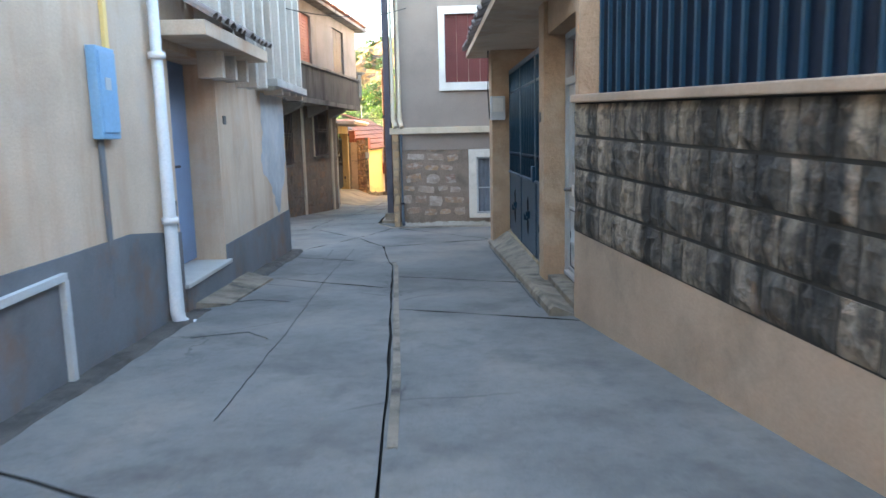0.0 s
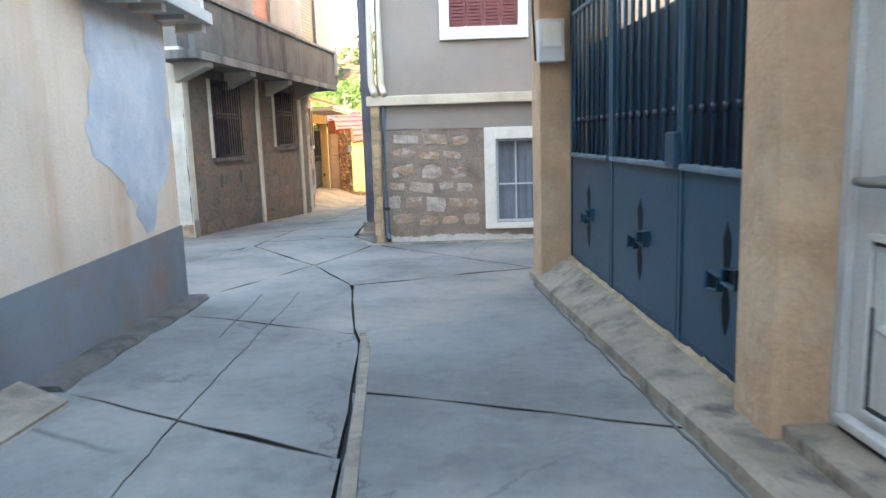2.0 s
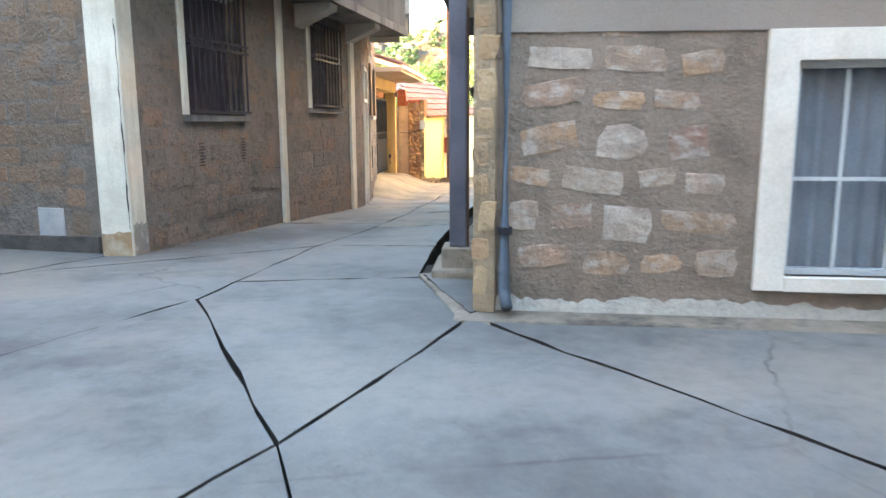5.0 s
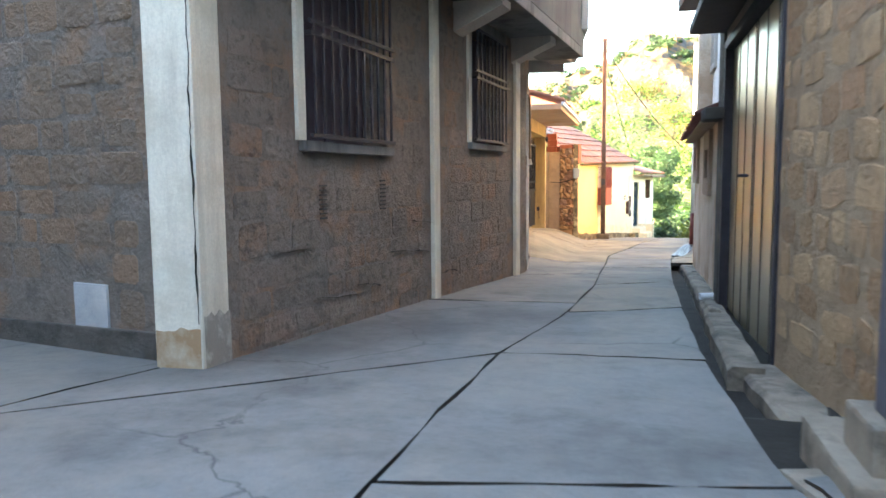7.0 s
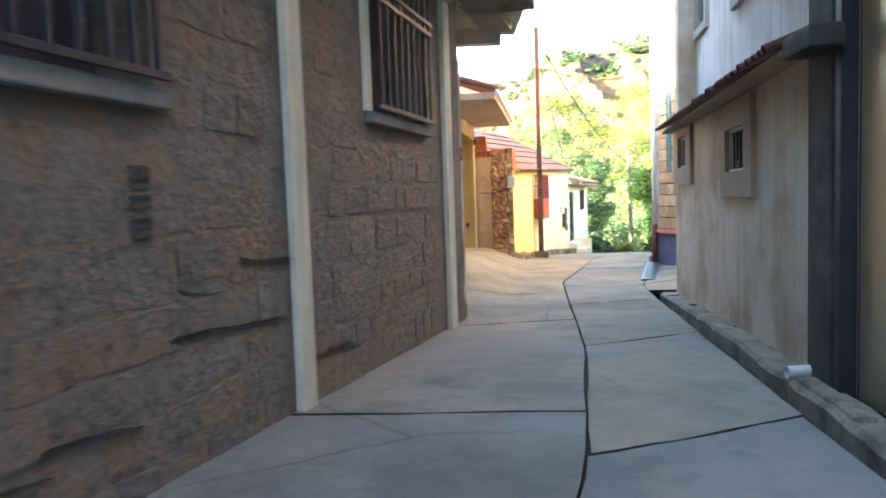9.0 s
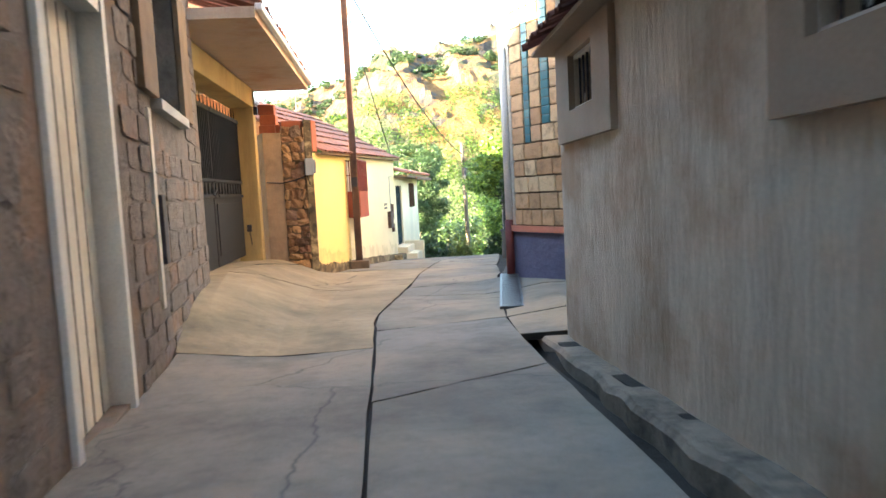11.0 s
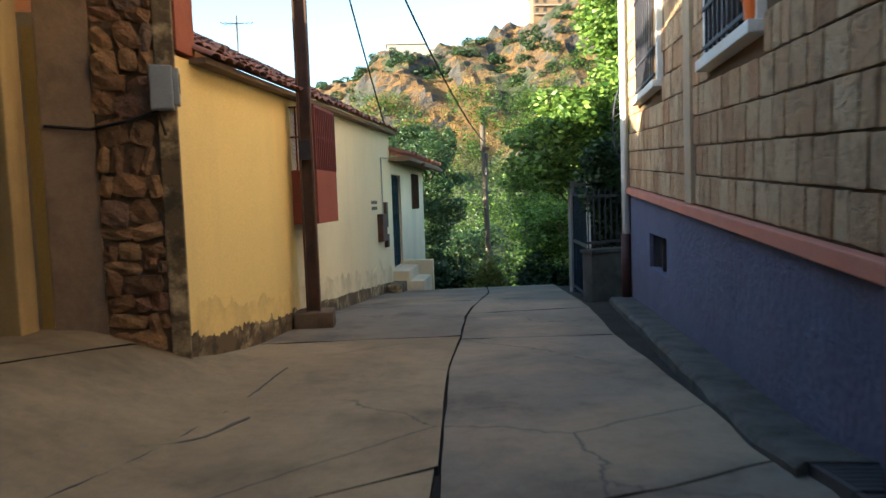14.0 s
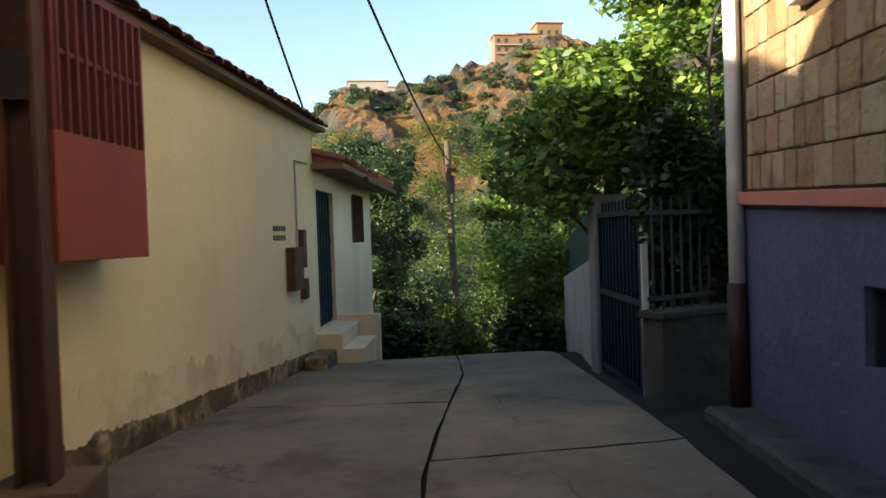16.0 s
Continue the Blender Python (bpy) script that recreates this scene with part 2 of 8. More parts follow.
LIME = surface("lime_splash", (0.46, 0.42, 0.36), 0.95, 0.3, 4, 40, 0.9, stain=(0.25, 0.21, 0.17), stain_scale=4, stain_amount=0.8, bump_dist=0.03)
DIRTY = surface("stained_plaster_foot", (0.60, 0.45, 0.25), 0.95, 0.25, 2.5, 50, 0.5, stain=(0.13, 0.09, 0.05), stain_scale=3.2, stain_amount=0.95, stain_from=0.33, stain2=(0.05, 0.042, 0.03), stain2_scale=4.0, stain2_amount=0.75)
SPLASH = surface("splashed_plaster", (0.90, 0.65, 0.24), 0.85, 0.06, 0.8, 60, 0.1, stain=(0.56, 0.39, 0.16), stain_scale=2.2, stain_amount=0.5, stain_from=0.45)
DAMP = surface("damp_whitewash", (0.66, 0.61, 0.51), 0.9, 0.2, 2, 50, 0.4, stain=(0.2, 0.18, 0.16), stain_scale=2.6, stain_amount=0.85, stain_from=0.37)
PALECREAM = surface("pale_cream_plaster", (0.88, 0.73, 0.45), 0.85, 0.07, 0.8, 60, 0.12, stain=(0.58, 0.46, 0.28), stain_scale=0.7, stain_amount=0.4, streak=True)
SPLASHPALE = surface("splashed_pale_plaster", (0.86, 0.71, 0.44), 0.85, 0.07, 0.8, 60, 0.12, stain=(0.48, 0.37, 0.22), stain_scale=2.4, stain_amount=0.5, stain_from=0.45)
PALEWALL = surface("pale_house_plaster", (0.78, 0.65, 0.45), 0.85, 0.1, 0.9, 60, 0.2, stain=(0.45, 0.38, 0.27), stain_scale=0.8, stain_amount=0.4, streak=True)
ROUGHCAST = surface("combed_roughcast", (0.66, 0.565, 0.45), 0.95, 0.2, 1.1, 46, 1.0, stain=(0.36, 0.27, 0.18), stain_scale=1.8, stain_amount=0.6, streak=True, bump_dist=0.04, stain2=(0.34, 0.22, 0.13), stain2_scale=0.6, stain2_amount=0.6, comb=(1, 1, 0.2))
SURROUND = surface("brown_render_surround", (0.35, 0.27, 0.2), 0.9, 0.15, 2, 60, 0.3)
UPWHITE = surface("white_roughcast", (0.70, 0.70, 0.70), 0.95, 0.15, 1.5, 46, 1.0, stain=(0.28, 0.29, 0.31), stain_scale=4.0, stain_amount=0.6, streak=True, bump_dist=0.035, comb=(1, 1, 0.2))
UPGREY = surface("grey_brown_roughcast", (0.27, 0.245, 0.225), 0.95, 0.2, 1.5, 46, 0.8, stain=(0.2, 0.17, 0.145), stain_scale=2.0, stain_amount=0.6, streak=True, bump_dist=0.03)
FINCON = surface("pale_cream_concrete", (0.56, 0.51, 0.45), 0.9, 0.2, 1.8, 50, 0.4, stain=(0.27, 0.23, 0.19), stain_scale=1.4, stain_amount=0.6, streak=True)
BALCON = surface("dark_weathered_concrete", (0.14, 0.14, 0.135), 0.9, 0.3, 1.8, 50, 0.5, stain=(0.04, 0.04, 0.04), stain_scale=2.4, stain_amount=0.85, streak=True)
CRACK = surface("dusty_crack", (0.1, 0.096, 0.09), 0.95, 0.3, 3, 50, 0.4)
METERGREY = surface("weathered_grey_plastic", (0.3, 0.31, 0.305), 0.55, 0.15, 3, 60, 0.1)
GREENDOOR = surface("green_metal_door", (0.56, 0.5, 0.35), 0.34, 0.12, 0.5, 3, 0.0, metal=0.7)
DARKTILE = surface("dark_roof_tile", (0.13, 0.055, 0.042), 0.9, 0.3, 3, 40, 0.5, piece=[(0, (0.08, 0.035, 0.028)), (0.5, (0.13, 0.055, 0.042)), (1, (0.18, 0.075, 0.05))])
DARKCON = surface("dark_stained_concrete", (0.065, 0.06, 0.056), 0.9, 0.4, 3, 50, 0.6, stain=(0.14, 0.125, 0.11), stain_scale=2.5, stain_amount=0.6)
CLAD = surface("split_stone_tile", (0.44, 0.30, 0.17), 0.92, 0.25, 6, 60, 1.0, stain=(0.17, 0.11, 0.065), stain_scale=7, stain_amount=0.6,
               piece=[(0, (0.40, 0.20, 0.095)), (0.2, (0.50, 0.31, 0.165)), (0.55, (0.58, 0.38, 0.21)), (0.85, (0.67, 0.48, 0.285)), (1, (0.50, 0.25, 0.12))], bump_dist=0.04)
CLADSTRIP = surface("sandy_render_strip", (0.42, 0.32, 0.21), 0.92, 0.2, 4, 50, 0.5)
CLADJOINT = surface("brown_joint", (0.12, 0.078, 0.042), 0.95, 0.2, 4, 50, 0.3)
SALMON = surface("salmon_band", (0.52, 0.20, 0.13), 0.75, 0.15, 3, 50, 0.2)
LAVENDER = surface("lavender_roughcast", (0.125, 0.125, 0.19), 0.95, 0.15, 2, 28, 1.0, bump_dist=0.03)
BLACKGATE = surface("charcoal_gate_paint", (0.007, 0.009, 0.013), 0.75, 0.3, 2, 40, 0.15)
GREYBOX = surface("grey_plastic", (0.50, 0.52, 0.52), 0.5, 0.08, 3, 60, 0.05)
BLUEBOX = surface("blue_sheet_box", (0.22, 0.42, 0.62), 0.45, 0.1, 3, 50, 0.1)
RUBBER = surface("black_cable", (0.012, 0.012, 0.014), 0.6, 0.2, 5, 50, 0.0)
TIMBER = surface("pole_timber", (0.20, 0.14, 0.09), 0.9, 0.3, 3, 40, 0.5)
PLINTHCON = surface("ochre_stained_concrete", (0.56, 0.47, 0.35), 0.9, 0.2, 3, 40, 0.5, stain=(0.31, 0.19, 0.10), stain_scale=3.0, stain_amount=0.9, stain_from=0.36)
BARK = surface("bark", (0.11, 0.085, 0.06), 0.95, 0.4, 6, 30, 0.9, bump_dist=0.03)
REDCLOTH = surface("red_cloth", (0.55, 0.03, 0.03), 0.9, 0.15, 4, 60, 0.1)
FARWALL = surface("far_house_plaster", (0.21, 0.14, 0.085), 0.9, 0.1, 0.3, 3, 0.0)
FARPALE = surface("far_pale_plaster", (0.34, 0.31, 0.28), 0.9, 0.1, 0.3, 3, 0.0)
FARDARK = surface("far_opening", (0.05, 0.045, 0.04), 0.9, 0.1, 0.3, 3, 0.0)


def glass_like(name, colour, rough, trans=0.0):
    m = bpy.data.materials.new(name)
    m.use_nodes = True
    b = m.node_tree.nodes["Principled BSDF"]
    b.inputs["Base Color"].default_value = (*colour, 1)
    b.inputs["Roughness"].default_value, b.inputs["Transmission Weight"].default_value = rough, trans
    return m


DARKGLASS = glass_like("dark_window_glass", (0.02, 0.025, 0.03), 0.08)
CURTAIN = surface("grey_curtain", (0.20, 0.215, 0.24), 0.9, 0.2, 3, 60, 0.2)
GLASSBLOCK = glass_like("turquoise_glass_block", (0.045, 0.115, 0.125), 0.12)


def leaf_material(name, dark, light):
    m = bpy.data.materials.new(name)
    m.use_nodes = True
    nt = m.node_tree
    b = nt.nodes["Principled BSDF"]
    geo = nt.nodes.new("ShaderNodeNewGeometry")
    col = ramp(nt, geo.outputs["Random Per Island"], [(0, dark), (0.7, tuple((a + c) / 2 for a, c in zip(dark, light))), (1, light)])
    nt.links.new(col, b.inputs["Base Color"])
    b.inputs["Roughness"].default_value, b.inputs["Specular IOR Level"].default_value = 0.5, 0.4
    tr = nt.nodes.new("ShaderNodeBsdfTranslucent")
    nt.links.new(col, tr.inputs[0])
    ms = nt.nodes.new("ShaderNodeMixShader")
    ms.inputs[0].default_value = 0.35
    nt.links.new(b.outputs[0], ms.inputs[1])
    nt.links.new(tr.outputs[0], ms.inputs[2])
    nt.links.new(ms.outputs[0], nt.nodes["Material Output"].inputs[0])
    return m


LEAF = leaf_material("fig_leaves", (0.03, 0.085, 0.011), (0.29, 0.41, 0.07))
LEAF_OLIVE = leaf_material("olive_leaves", (0.018, 0.046, 0.014), (0.075, 0.125, 0.042))
LEAF_YELLOW = leaf_material("yellow_green_leaves", (0.10, 0.12, 0.02), (0.26, 0.26, 0.06))
LEAF_VALLEY = leaf_material("valley_leaves", (0.012, 0.045, 0.006), (0.11, 0.18, 0.018))
LEAF_DARK = leaf_material("dark_leaves", (0.015, 0.035, 0.012), (0.05, 0.09, 0.025))


def hill_material():
    """Dry grass, scrub and bare rock: rock where it is steep, scrub in patches."""
    m = bpy.data.materials.new("dry_hillside")
    m.use_nodes = True
    nt = m.node_tree
    b = nt.nodes["Principled BSDF"]
    grass = ramp(nt, noise_tex(nt, 0.09, 10, 0.7), [(0.3, (0.06, 0.036, 0.012)), (0.5, (0.15, 0.075, 0.016)), (0.7, (0.24, 0.13, 0.03))])
    rock = ramp(nt, noise_tex(nt, 0.25, 10, 0.75), [(0.38, (0.016, 0.016, 0.017)), (0.62, (0.085, 0.07, 0.058))])
    geo = nt.nodes.new("ShaderNodeNewGeometry")
    sep = nt.nodes.new("ShaderNodeSeparateXYZ")
    nt.links.new(geo.outputs["True Normal"], sep.inputs[0])
    col = mix(nt, "MIX", ramp(nt, sep.outputs[2], [(0.6, (1, 1, 1)), (0.74, (0, 0, 0))]), grass, rock)
    scrub = ramp(nt, noise_tex(nt, 0.05, 8, 0.7), [(0.51, (0, 0, 0)), (0.57, (0.9, 0.9, 0.9))])
    col = mix(nt, "MIX", scrub, col, (0.03, 0.042, 0.015))
    pos = nt.nodes.new("ShaderNodeSeparateXYZ")
    nt.links.new(geo.outputs["Position"], pos.inputs[0])
    low = nt.nodes.new("ShaderNodeMapRange")
    low.inputs["From Min"].default_value, low.inputs["From Max"].default_value = 14.0, 2.0
    nt.links.new(pos.outputs[2], low.inputs[0])
    col = mix(nt, "MIX", low.outputs[0], col, (0.045, 0.06, 0.02))
    nt.links.new(col, b.inputs["Base Color"])
    b.inputs["Roughness"].default_value = 0.95
    bp = nt.nodes.new("ShaderNodeBump")
    bp.inputs["Strength"].default_value, bp.inputs["Distance"].default_value = 1.0, 2.5
    nt.links.new(noise_tex(nt, 0.22, 9, 0.7, (1, 1, 0.5)), bp.inputs["Height"])
    nt.links.new(bp.outputs[0], b.inputs["Normal"])
    return m


HILL = hill_material()

# ---- building helpers ----
ORIGIN = {}


def thing(name, at, label, category, group="", kind=""):
    e = new(name)
    e.location = at
    ORIGIN[e.name] = Vector(at)
    return tagged(e, label, category, group, kind)


def finish(name, bm, material, parent=None, label="", smooth=False):
    me = bpy.data.meshes.new(name)
    o = ORIGIN[parent.name] if parent else Vector()
    if o.length:
        bmesh.ops.translate(bm, verts=bm.verts, vec=-o)
    bmesh.ops.recalc_face_normals(bm, faces=bm.faces)
    bm.to_mesh(me)
    bm.free()
    if smooth:
        for p in me.polygons:
            p.use_smooth = True
    me.materials.append(material)
    ob = new(name, me)
    if parent:
        ob.parent = parent
        ORIGIN[ob.name] = o.copy()
    if label:
        ob["label"] = label
    return ob


def part(name, bm, material, parent, label="", smooth=False):
    return finish(name, bm, material, parent, label, smooth)


def structure(name, bm, material, label, category, smooth=False):
    ob = finish(name, bm, material, None, "", smooth)
    ORIGIN[ob.name] = Vector()
    return tagged(ob, label, category, "", "structure")


class Line:
    """A wall line in plan from a to b. s runs along it, n stands out of it towards the given side (+1: left of a->b), z is up."""

    def __init__(self, a, b, side):
        self.a = Vector((a[0], a[1], 0))
        self.u = (Vector((b[0], b[1], 0)) - self.a)
        self.length = self.u.length
        self.u.normalize()
        self.n = Vector((-self.u.y, self.u.x, 0)) * side
        self.angle = math.atan2(self.u.y, self.u.x)

    def p(self, s, n, z):
        return self.a + self.u * s + self.n * n + Vector((0, 0, z))

    def at_y(self, y):
        return (y - self.a.y) / self.u.y


WORLDLINE = Line((0, 0), (1, 0), 1)


def two(v):
    return v if isinstance(v, tuple) else (v, v)


def box(bm, L, s0, s1, n0, n1, z0, z1, bevel=0.0):
    """A block in a line's own axes; z0 and z1 may be pairs, for a slope along s."""
    (za, zb), (zc, zd) = two(z0), two(z1)
    co = [(s0, n0, za), (s1, n0, zb), (s1, n1, zb), (s0, n1, za), (s0, n0, zc), (s1, n0, zd), (s1, n1, zd), (s0, n1, zc)]
    vs = [bm.verts.new(L.p(*c)) for c in co]
    fs = [bm.faces.new([vs[i] for i in f]) for f in ((0, 3, 2, 1), (4, 5, 6, 7), (0, 1, 5, 4), (1, 2, 6, 5), (2, 3, 7, 6), (3, 0, 4, 7))]
    if bevel:
        es = {e for f in fs for e in f.edges}
        bmesh.ops.bevel(bm, geom=list(es), offset=bevel, segments=2, affect="EDGES", profile=0.6)
    return bm


def boxes(L, items, bevel=0.0):
    bm = bmesh.new()
    for it in items:
        box(bm, L, *it, bevel=bevel)
    return bm


def tube(bm, points, r, seg=10, cap=True):
    """A round bar through the points."""
    pts = [Vector(p) for p in points]
    rings = []
    for i, p in enumerate(pts):
        d = (pts[min(i + 1, len(pts) - 1)] - pts[max(i - 1, 0)]).normalized()
        q = d.to_track_quat("Z", "Y")
        rr = r[i] if isinstance(r, (list, tuple)) else r
        rings.append([bm.verts.new(p + q @ Vector((rr * math.cos(a), rr * math.sin(a), 0))) for a in (2 * math.pi * k / seg for k in range(seg))])
    for a, b in zip(rings, rings[1:]):
        for k in range(seg):
            bm.faces.new((a[k], a[(k + 1) % seg], b[(k + 1) % seg], b[k]))
    if cap:
        bm.faces.new(list(reversed(rings[0])))
        bm.faces.new(rings[-1])
    return bm


def wall_mesh(L, s0, s1, z0, z1, thick, holes=()):
    """A wall behind its line, with openings (s0, s1, z0, z1) cut right through."""
    bm = bmesh.new()
    cuts = sorted({s0, s1, *[h[0] for h in holes], *[h[1] for h in holes]})

    def zed(v, s):
        a, b = two(v)
        return a + (b - a) * (s - s0) / (s1 - s0)
    for a, b in zip(cuts, cuts[1:]):
        mid = (a + b) / 2
        here = sorted([h for h in holes if h[0] < mid < h[1]], key=lambda h: h[2])
        low = (zed(z0, a), zed(z0, b))
        for h in here:
            box(bm, L, a, b, -thick, 0, low, h[2])
            low = h[3]
        box(bm, L, a, b, -thick, 0, low, (zed(z1, a), zed(z1, b)))
    bmesh.ops.remove_doubles(bm, verts=bm.verts, dist=0.0005)
    return bm


def lump_meshes(name, material, count, seed):
    """Irregular rounded stones about the unit cube, for rubble walls."""
    rnd = random.Random(seed)
    out = []
    for i in range(count):
        bm = bmesh.new()
        bmesh.ops.create_cube(bm, size=1.0)
        bmesh.ops.subdivide_edges(bm, edges=bm.edges[:], cuts=1, use_grid_fill=True)
        for v in bm.verts:
            out_ = max(abs(v.co.x), 1e-6), abs(v.co.z)
            corner = min(abs(v.co.x), abs(v.co.z)) > 0.4
            k = rnd.uniform(0.7, 0.97) if corner else rnd.uniform(0.88, 1.05)
            v.co.x *= k * rnd.uniform(0.94, 1.05)
            v.co.z *= k * rnd.uniform(0.94, 1.05)
            if v.co.y > 0:
                v.co.y = rnd.uniform(0.36, 0.5) if max(abs(v.co.x), abs(v.co.z)) < 0.2 else rnd.uniform(0.12, 0.4)
        me = bpy.data.meshes.new(name)
        bm.to_mesh(me)
        bm.free()
        me.materials.append(material)
        out.append(me)
    return out


def rock_meshes(name, material, count, seed):
    """Rock-faced squared blocks: straight joints, a rugged bulging face."""
    rnd = random.Random(seed)
    out = []
    for _ in range(count):
        bm = bmesh.new()
        n = 4
        grid = [[bm.verts.new((i / n - 0.5, 0.0, j / n - 0.5)) for i in range(n + 1)] for j in range(n + 1)]
        for j in range(n + 1):
            for i in range(n + 1):
                rim = i in (0, n) or j in (0, n)
                v = grid[j][i]
                v.co.y = rnd.uniform(0.0, 0.16) if rim else rnd.uniform(0.22, 0.55)
                if not rim:
                    v.co.x += rnd.uniform(-0.05, 0.05)
                    v.co.z += rnd.uniform(-0.05, 0.05)
        for j in range(n):
            for i in range(n):
                bm.faces.new((grid[j][i], grid[j][i + 1], grid[j + 1][i + 1], grid[j + 1][i]))
        ring = [grid[0][i] for i in range(n)] + [grid[j][n] for j in range(n)] + [grid[n][i] for i in range(n, 0, -1)] + [grid[j][0] for j in range(n, 0, -1)]
        back = [bm.verts.new((v.co.x, -0.5, v.co.z)) for v in ring]
        for i in range(len(ring)):
            k = (i + 1) % len(ring)
            bm.faces.new((ring[i], back[i], back[k], ring[k]))
        bmesh.ops.recalc_face_normals(bm, faces=bm.faces)
        me = bpy.data.meshes.new(name)
        bm.to_mesh(me)
        bm.free()
        me.materials.append(material)
        out.append(me)
    return out


def piece_meshes(name, material, count, rough, round_off, seed):
    """A few worn unit blocks, 1 x 1 x 1 about the origin, for stones and tiles."""
    rnd = random.Random(seed)
    out = []
    for _ in range(count):
        bm = bmesh.new()
        bmesh.ops.create_cube(bm, size=1.0)
        front = [e for e in bm.edges if all(v.co.y > 0 for v in e.verts)] + [e for e in bm.edges if abs(e.verts[0].co.y - e.verts[1].co.y) > 0.5]
        bmesh.ops.bevel(bm, geom=front, offset=round_off, segments=1, affect="EDGES")
        for v in bm.verts:
            v.co += Vector((rnd.uniform(-rough, rough), rnd.uniform(-rough, rough) if v.co.y > 0 else 0, rnd.uniform(-rough, rough)))
        me = bpy.data.meshes.new(name)
        bm.to_mesh(me)
        bm.free()
        me.materials.append(material)
        out.append(me)
    return out


def lay(name, me, L, s, n, z, ws, wn_, wz, parent, tilt=0.0):
    """One piece of a wall: its middle at (s, n, z), its size along s, n and z."""
    ob = new(name, me)
    ob.parent = parent
    sgn = 1 if (L.u.x * L.n.y - L.u.y * L.n.x) > 0 else -1
    rot = Matrix((L.u, L.n, Vector((0, 0, 1)))).transposed().to_4x4()
    ob.matrix_basis = Matrix.Translation(L.p(s, n, z) - ORIGIN.get(parent.name, Vector())) @ rot @ Matrix.Rotation(tilt, 4, "Y") @ Matrix.Diagonal((ws * sgn, wn_, wz, 1))
    return ob


def foot_strip(L, s0, s1, ground_z, height, material, parent, label, seed, bulge=0.02, wild=1.0):
    """A thin rendered or stained foot of a wall with a ragged upper edge."""
    bm = bmesh.new()
    k = max(8, int((s1 - s0) / 0.025))
    prev = None
    for i in range(k + 1):
        s = s0 + (s1 - s0) * i / k
        g = ground_z(s)
        zt = g + height * (0.75 + wild * (0.5 * noise.noise(Vector((s * 1.3, seed, 0))) + 0.4 * noise.noise(Vector((s * 5.5, seed + 3.0, 0))) + 0.3 * noise.noise(Vector((s * 21, seed + 6.0, 0)))))
        cur = [bm.verts.new(L.p(s, 0.0, g - 0.3)), bm.verts.new(L.p(s, bulge + 0.006, g - 0.3)), bm.verts.new(L.p(s, bulge * 0.6 + 0.005, g + height * 0.3)), bm.verts.new(L.p(s, 0.004, zt)), bm.verts.new(L.p(s, 0.0, zt))]
        if prev:
            for j in range(4):
                bm.faces.new((prev[j], prev[j + 1], cur[j + 1], cur[j]))
        prev = cur
    return part("foot_render", bm, material, parent, label)


GY = [-30, -12, 0, 6, 10.5, 14.7, 17.3, 20.5, 24.2, 27.3, 32.6, 36, 38.8, 41.8, 43.5, 44.5, 46, 50, 60, 90, 130, 170]
GZ = [1.2, 0.6, 0.1, -0.13, -0.34, -0.47, -0.62, -0.76, -0.95, -1.16, -1.36, -1.5, -1.63, -1.85, -1.98, -2.12, -2.5, -3.7, -7.0, -15, -22, -18]


def smooth01(v):
    v = min(1.0, max(0.0, v))
    return v * v * (3 - 2 * v)


def gz(x, y):
    """Height of the ground."""
    z = float(np.interp(y, GY, GZ))
    ramp_up = smooth01((-3.0 - x) / 1.4) * smooth01((y - 26.0) / 3.5) * smooth01((37.2 - y) / 2.2)
    z += 0.42 * ramp_up
    z += 0.1 * smooth01((x + 1.05) / 0.5) * smooth01((y - 28.3) / 0.8) * smooth01((33.0 - y) / 0.8)
    return z


# ---- ground, road and kerbs ----
def sheet(xs, ys, height):
    bm = bmesh.new()
    rows = [[bm.verts.new((x, y, height(x, y))) for x in xs] for y in ys]
    for a, b in zip(rows, rows[1:]):
        for i in range(len(xs) - 1):
            bm.faces.new((a[i], a[i + 1], b[i + 1], b[i]))
    return bm


def far_height(x, y):
    """Valley, then the rocky hill beyond it."""
    base = gz(x, min(y, 170.0))
    if y < 47:
        return base - (0.35 if abs(x) < 12 else 0.07)
    az = math.degrees(math.atan2(x + 1.6, y - 34.5))
    crest = float(np.interp(az, [-60, -30, -8, -2, 0, 4, 7.5, 12, 15, 17.5, 23, 30, 60], [14, 20, 30, 38, 45, 46, 48, 54, 56, 60, 58, 63, 58]))
    up = smooth01((y - 120) / 150.0)
    n = noise.fractal(Vector((x * 0.012, y * 0.012, 0.3)), 1.0, 2.0, 6) * 7 + noise.ridged_multi_fractal(Vector((x * 0.045, y * 0.03, 1.7)), 0.8, 2.1, 6, 1.0, 2.0) * 8.5 - 10 + 1.6 * noise.noise(Vector((x * 0.16, y * 0.12, 5.0)))
    fall = smooth01((y - 275) / 160.0)
    return base - 0.07 + up * (crest - base + n * (1 - 0.4 * up)) - fall * 26 - smooth01((y - 50) / 20) * 1.0


gx = [-900, -500, -300, -200] + [float(v) for v in np.linspace(-140, 200, 230)] + [260, 360, 600, 900]
gy = [-900, -200, -40, -12, 0, 10, 20, 26, 28, 30, 32, 34, 36, 38, 40, 42, 44, 45, 46, 48, 50, 54, 60, 70, 85, 100] + [float(v) for v in np.linspace(110, 300, 170)] + [330, 380, 500, 900, 2500]
structure("ground", sheet(gx, gy, far_height), HILL, "dry rocky hillside and valley ground beyond the village lane", "ground", smooth=False)

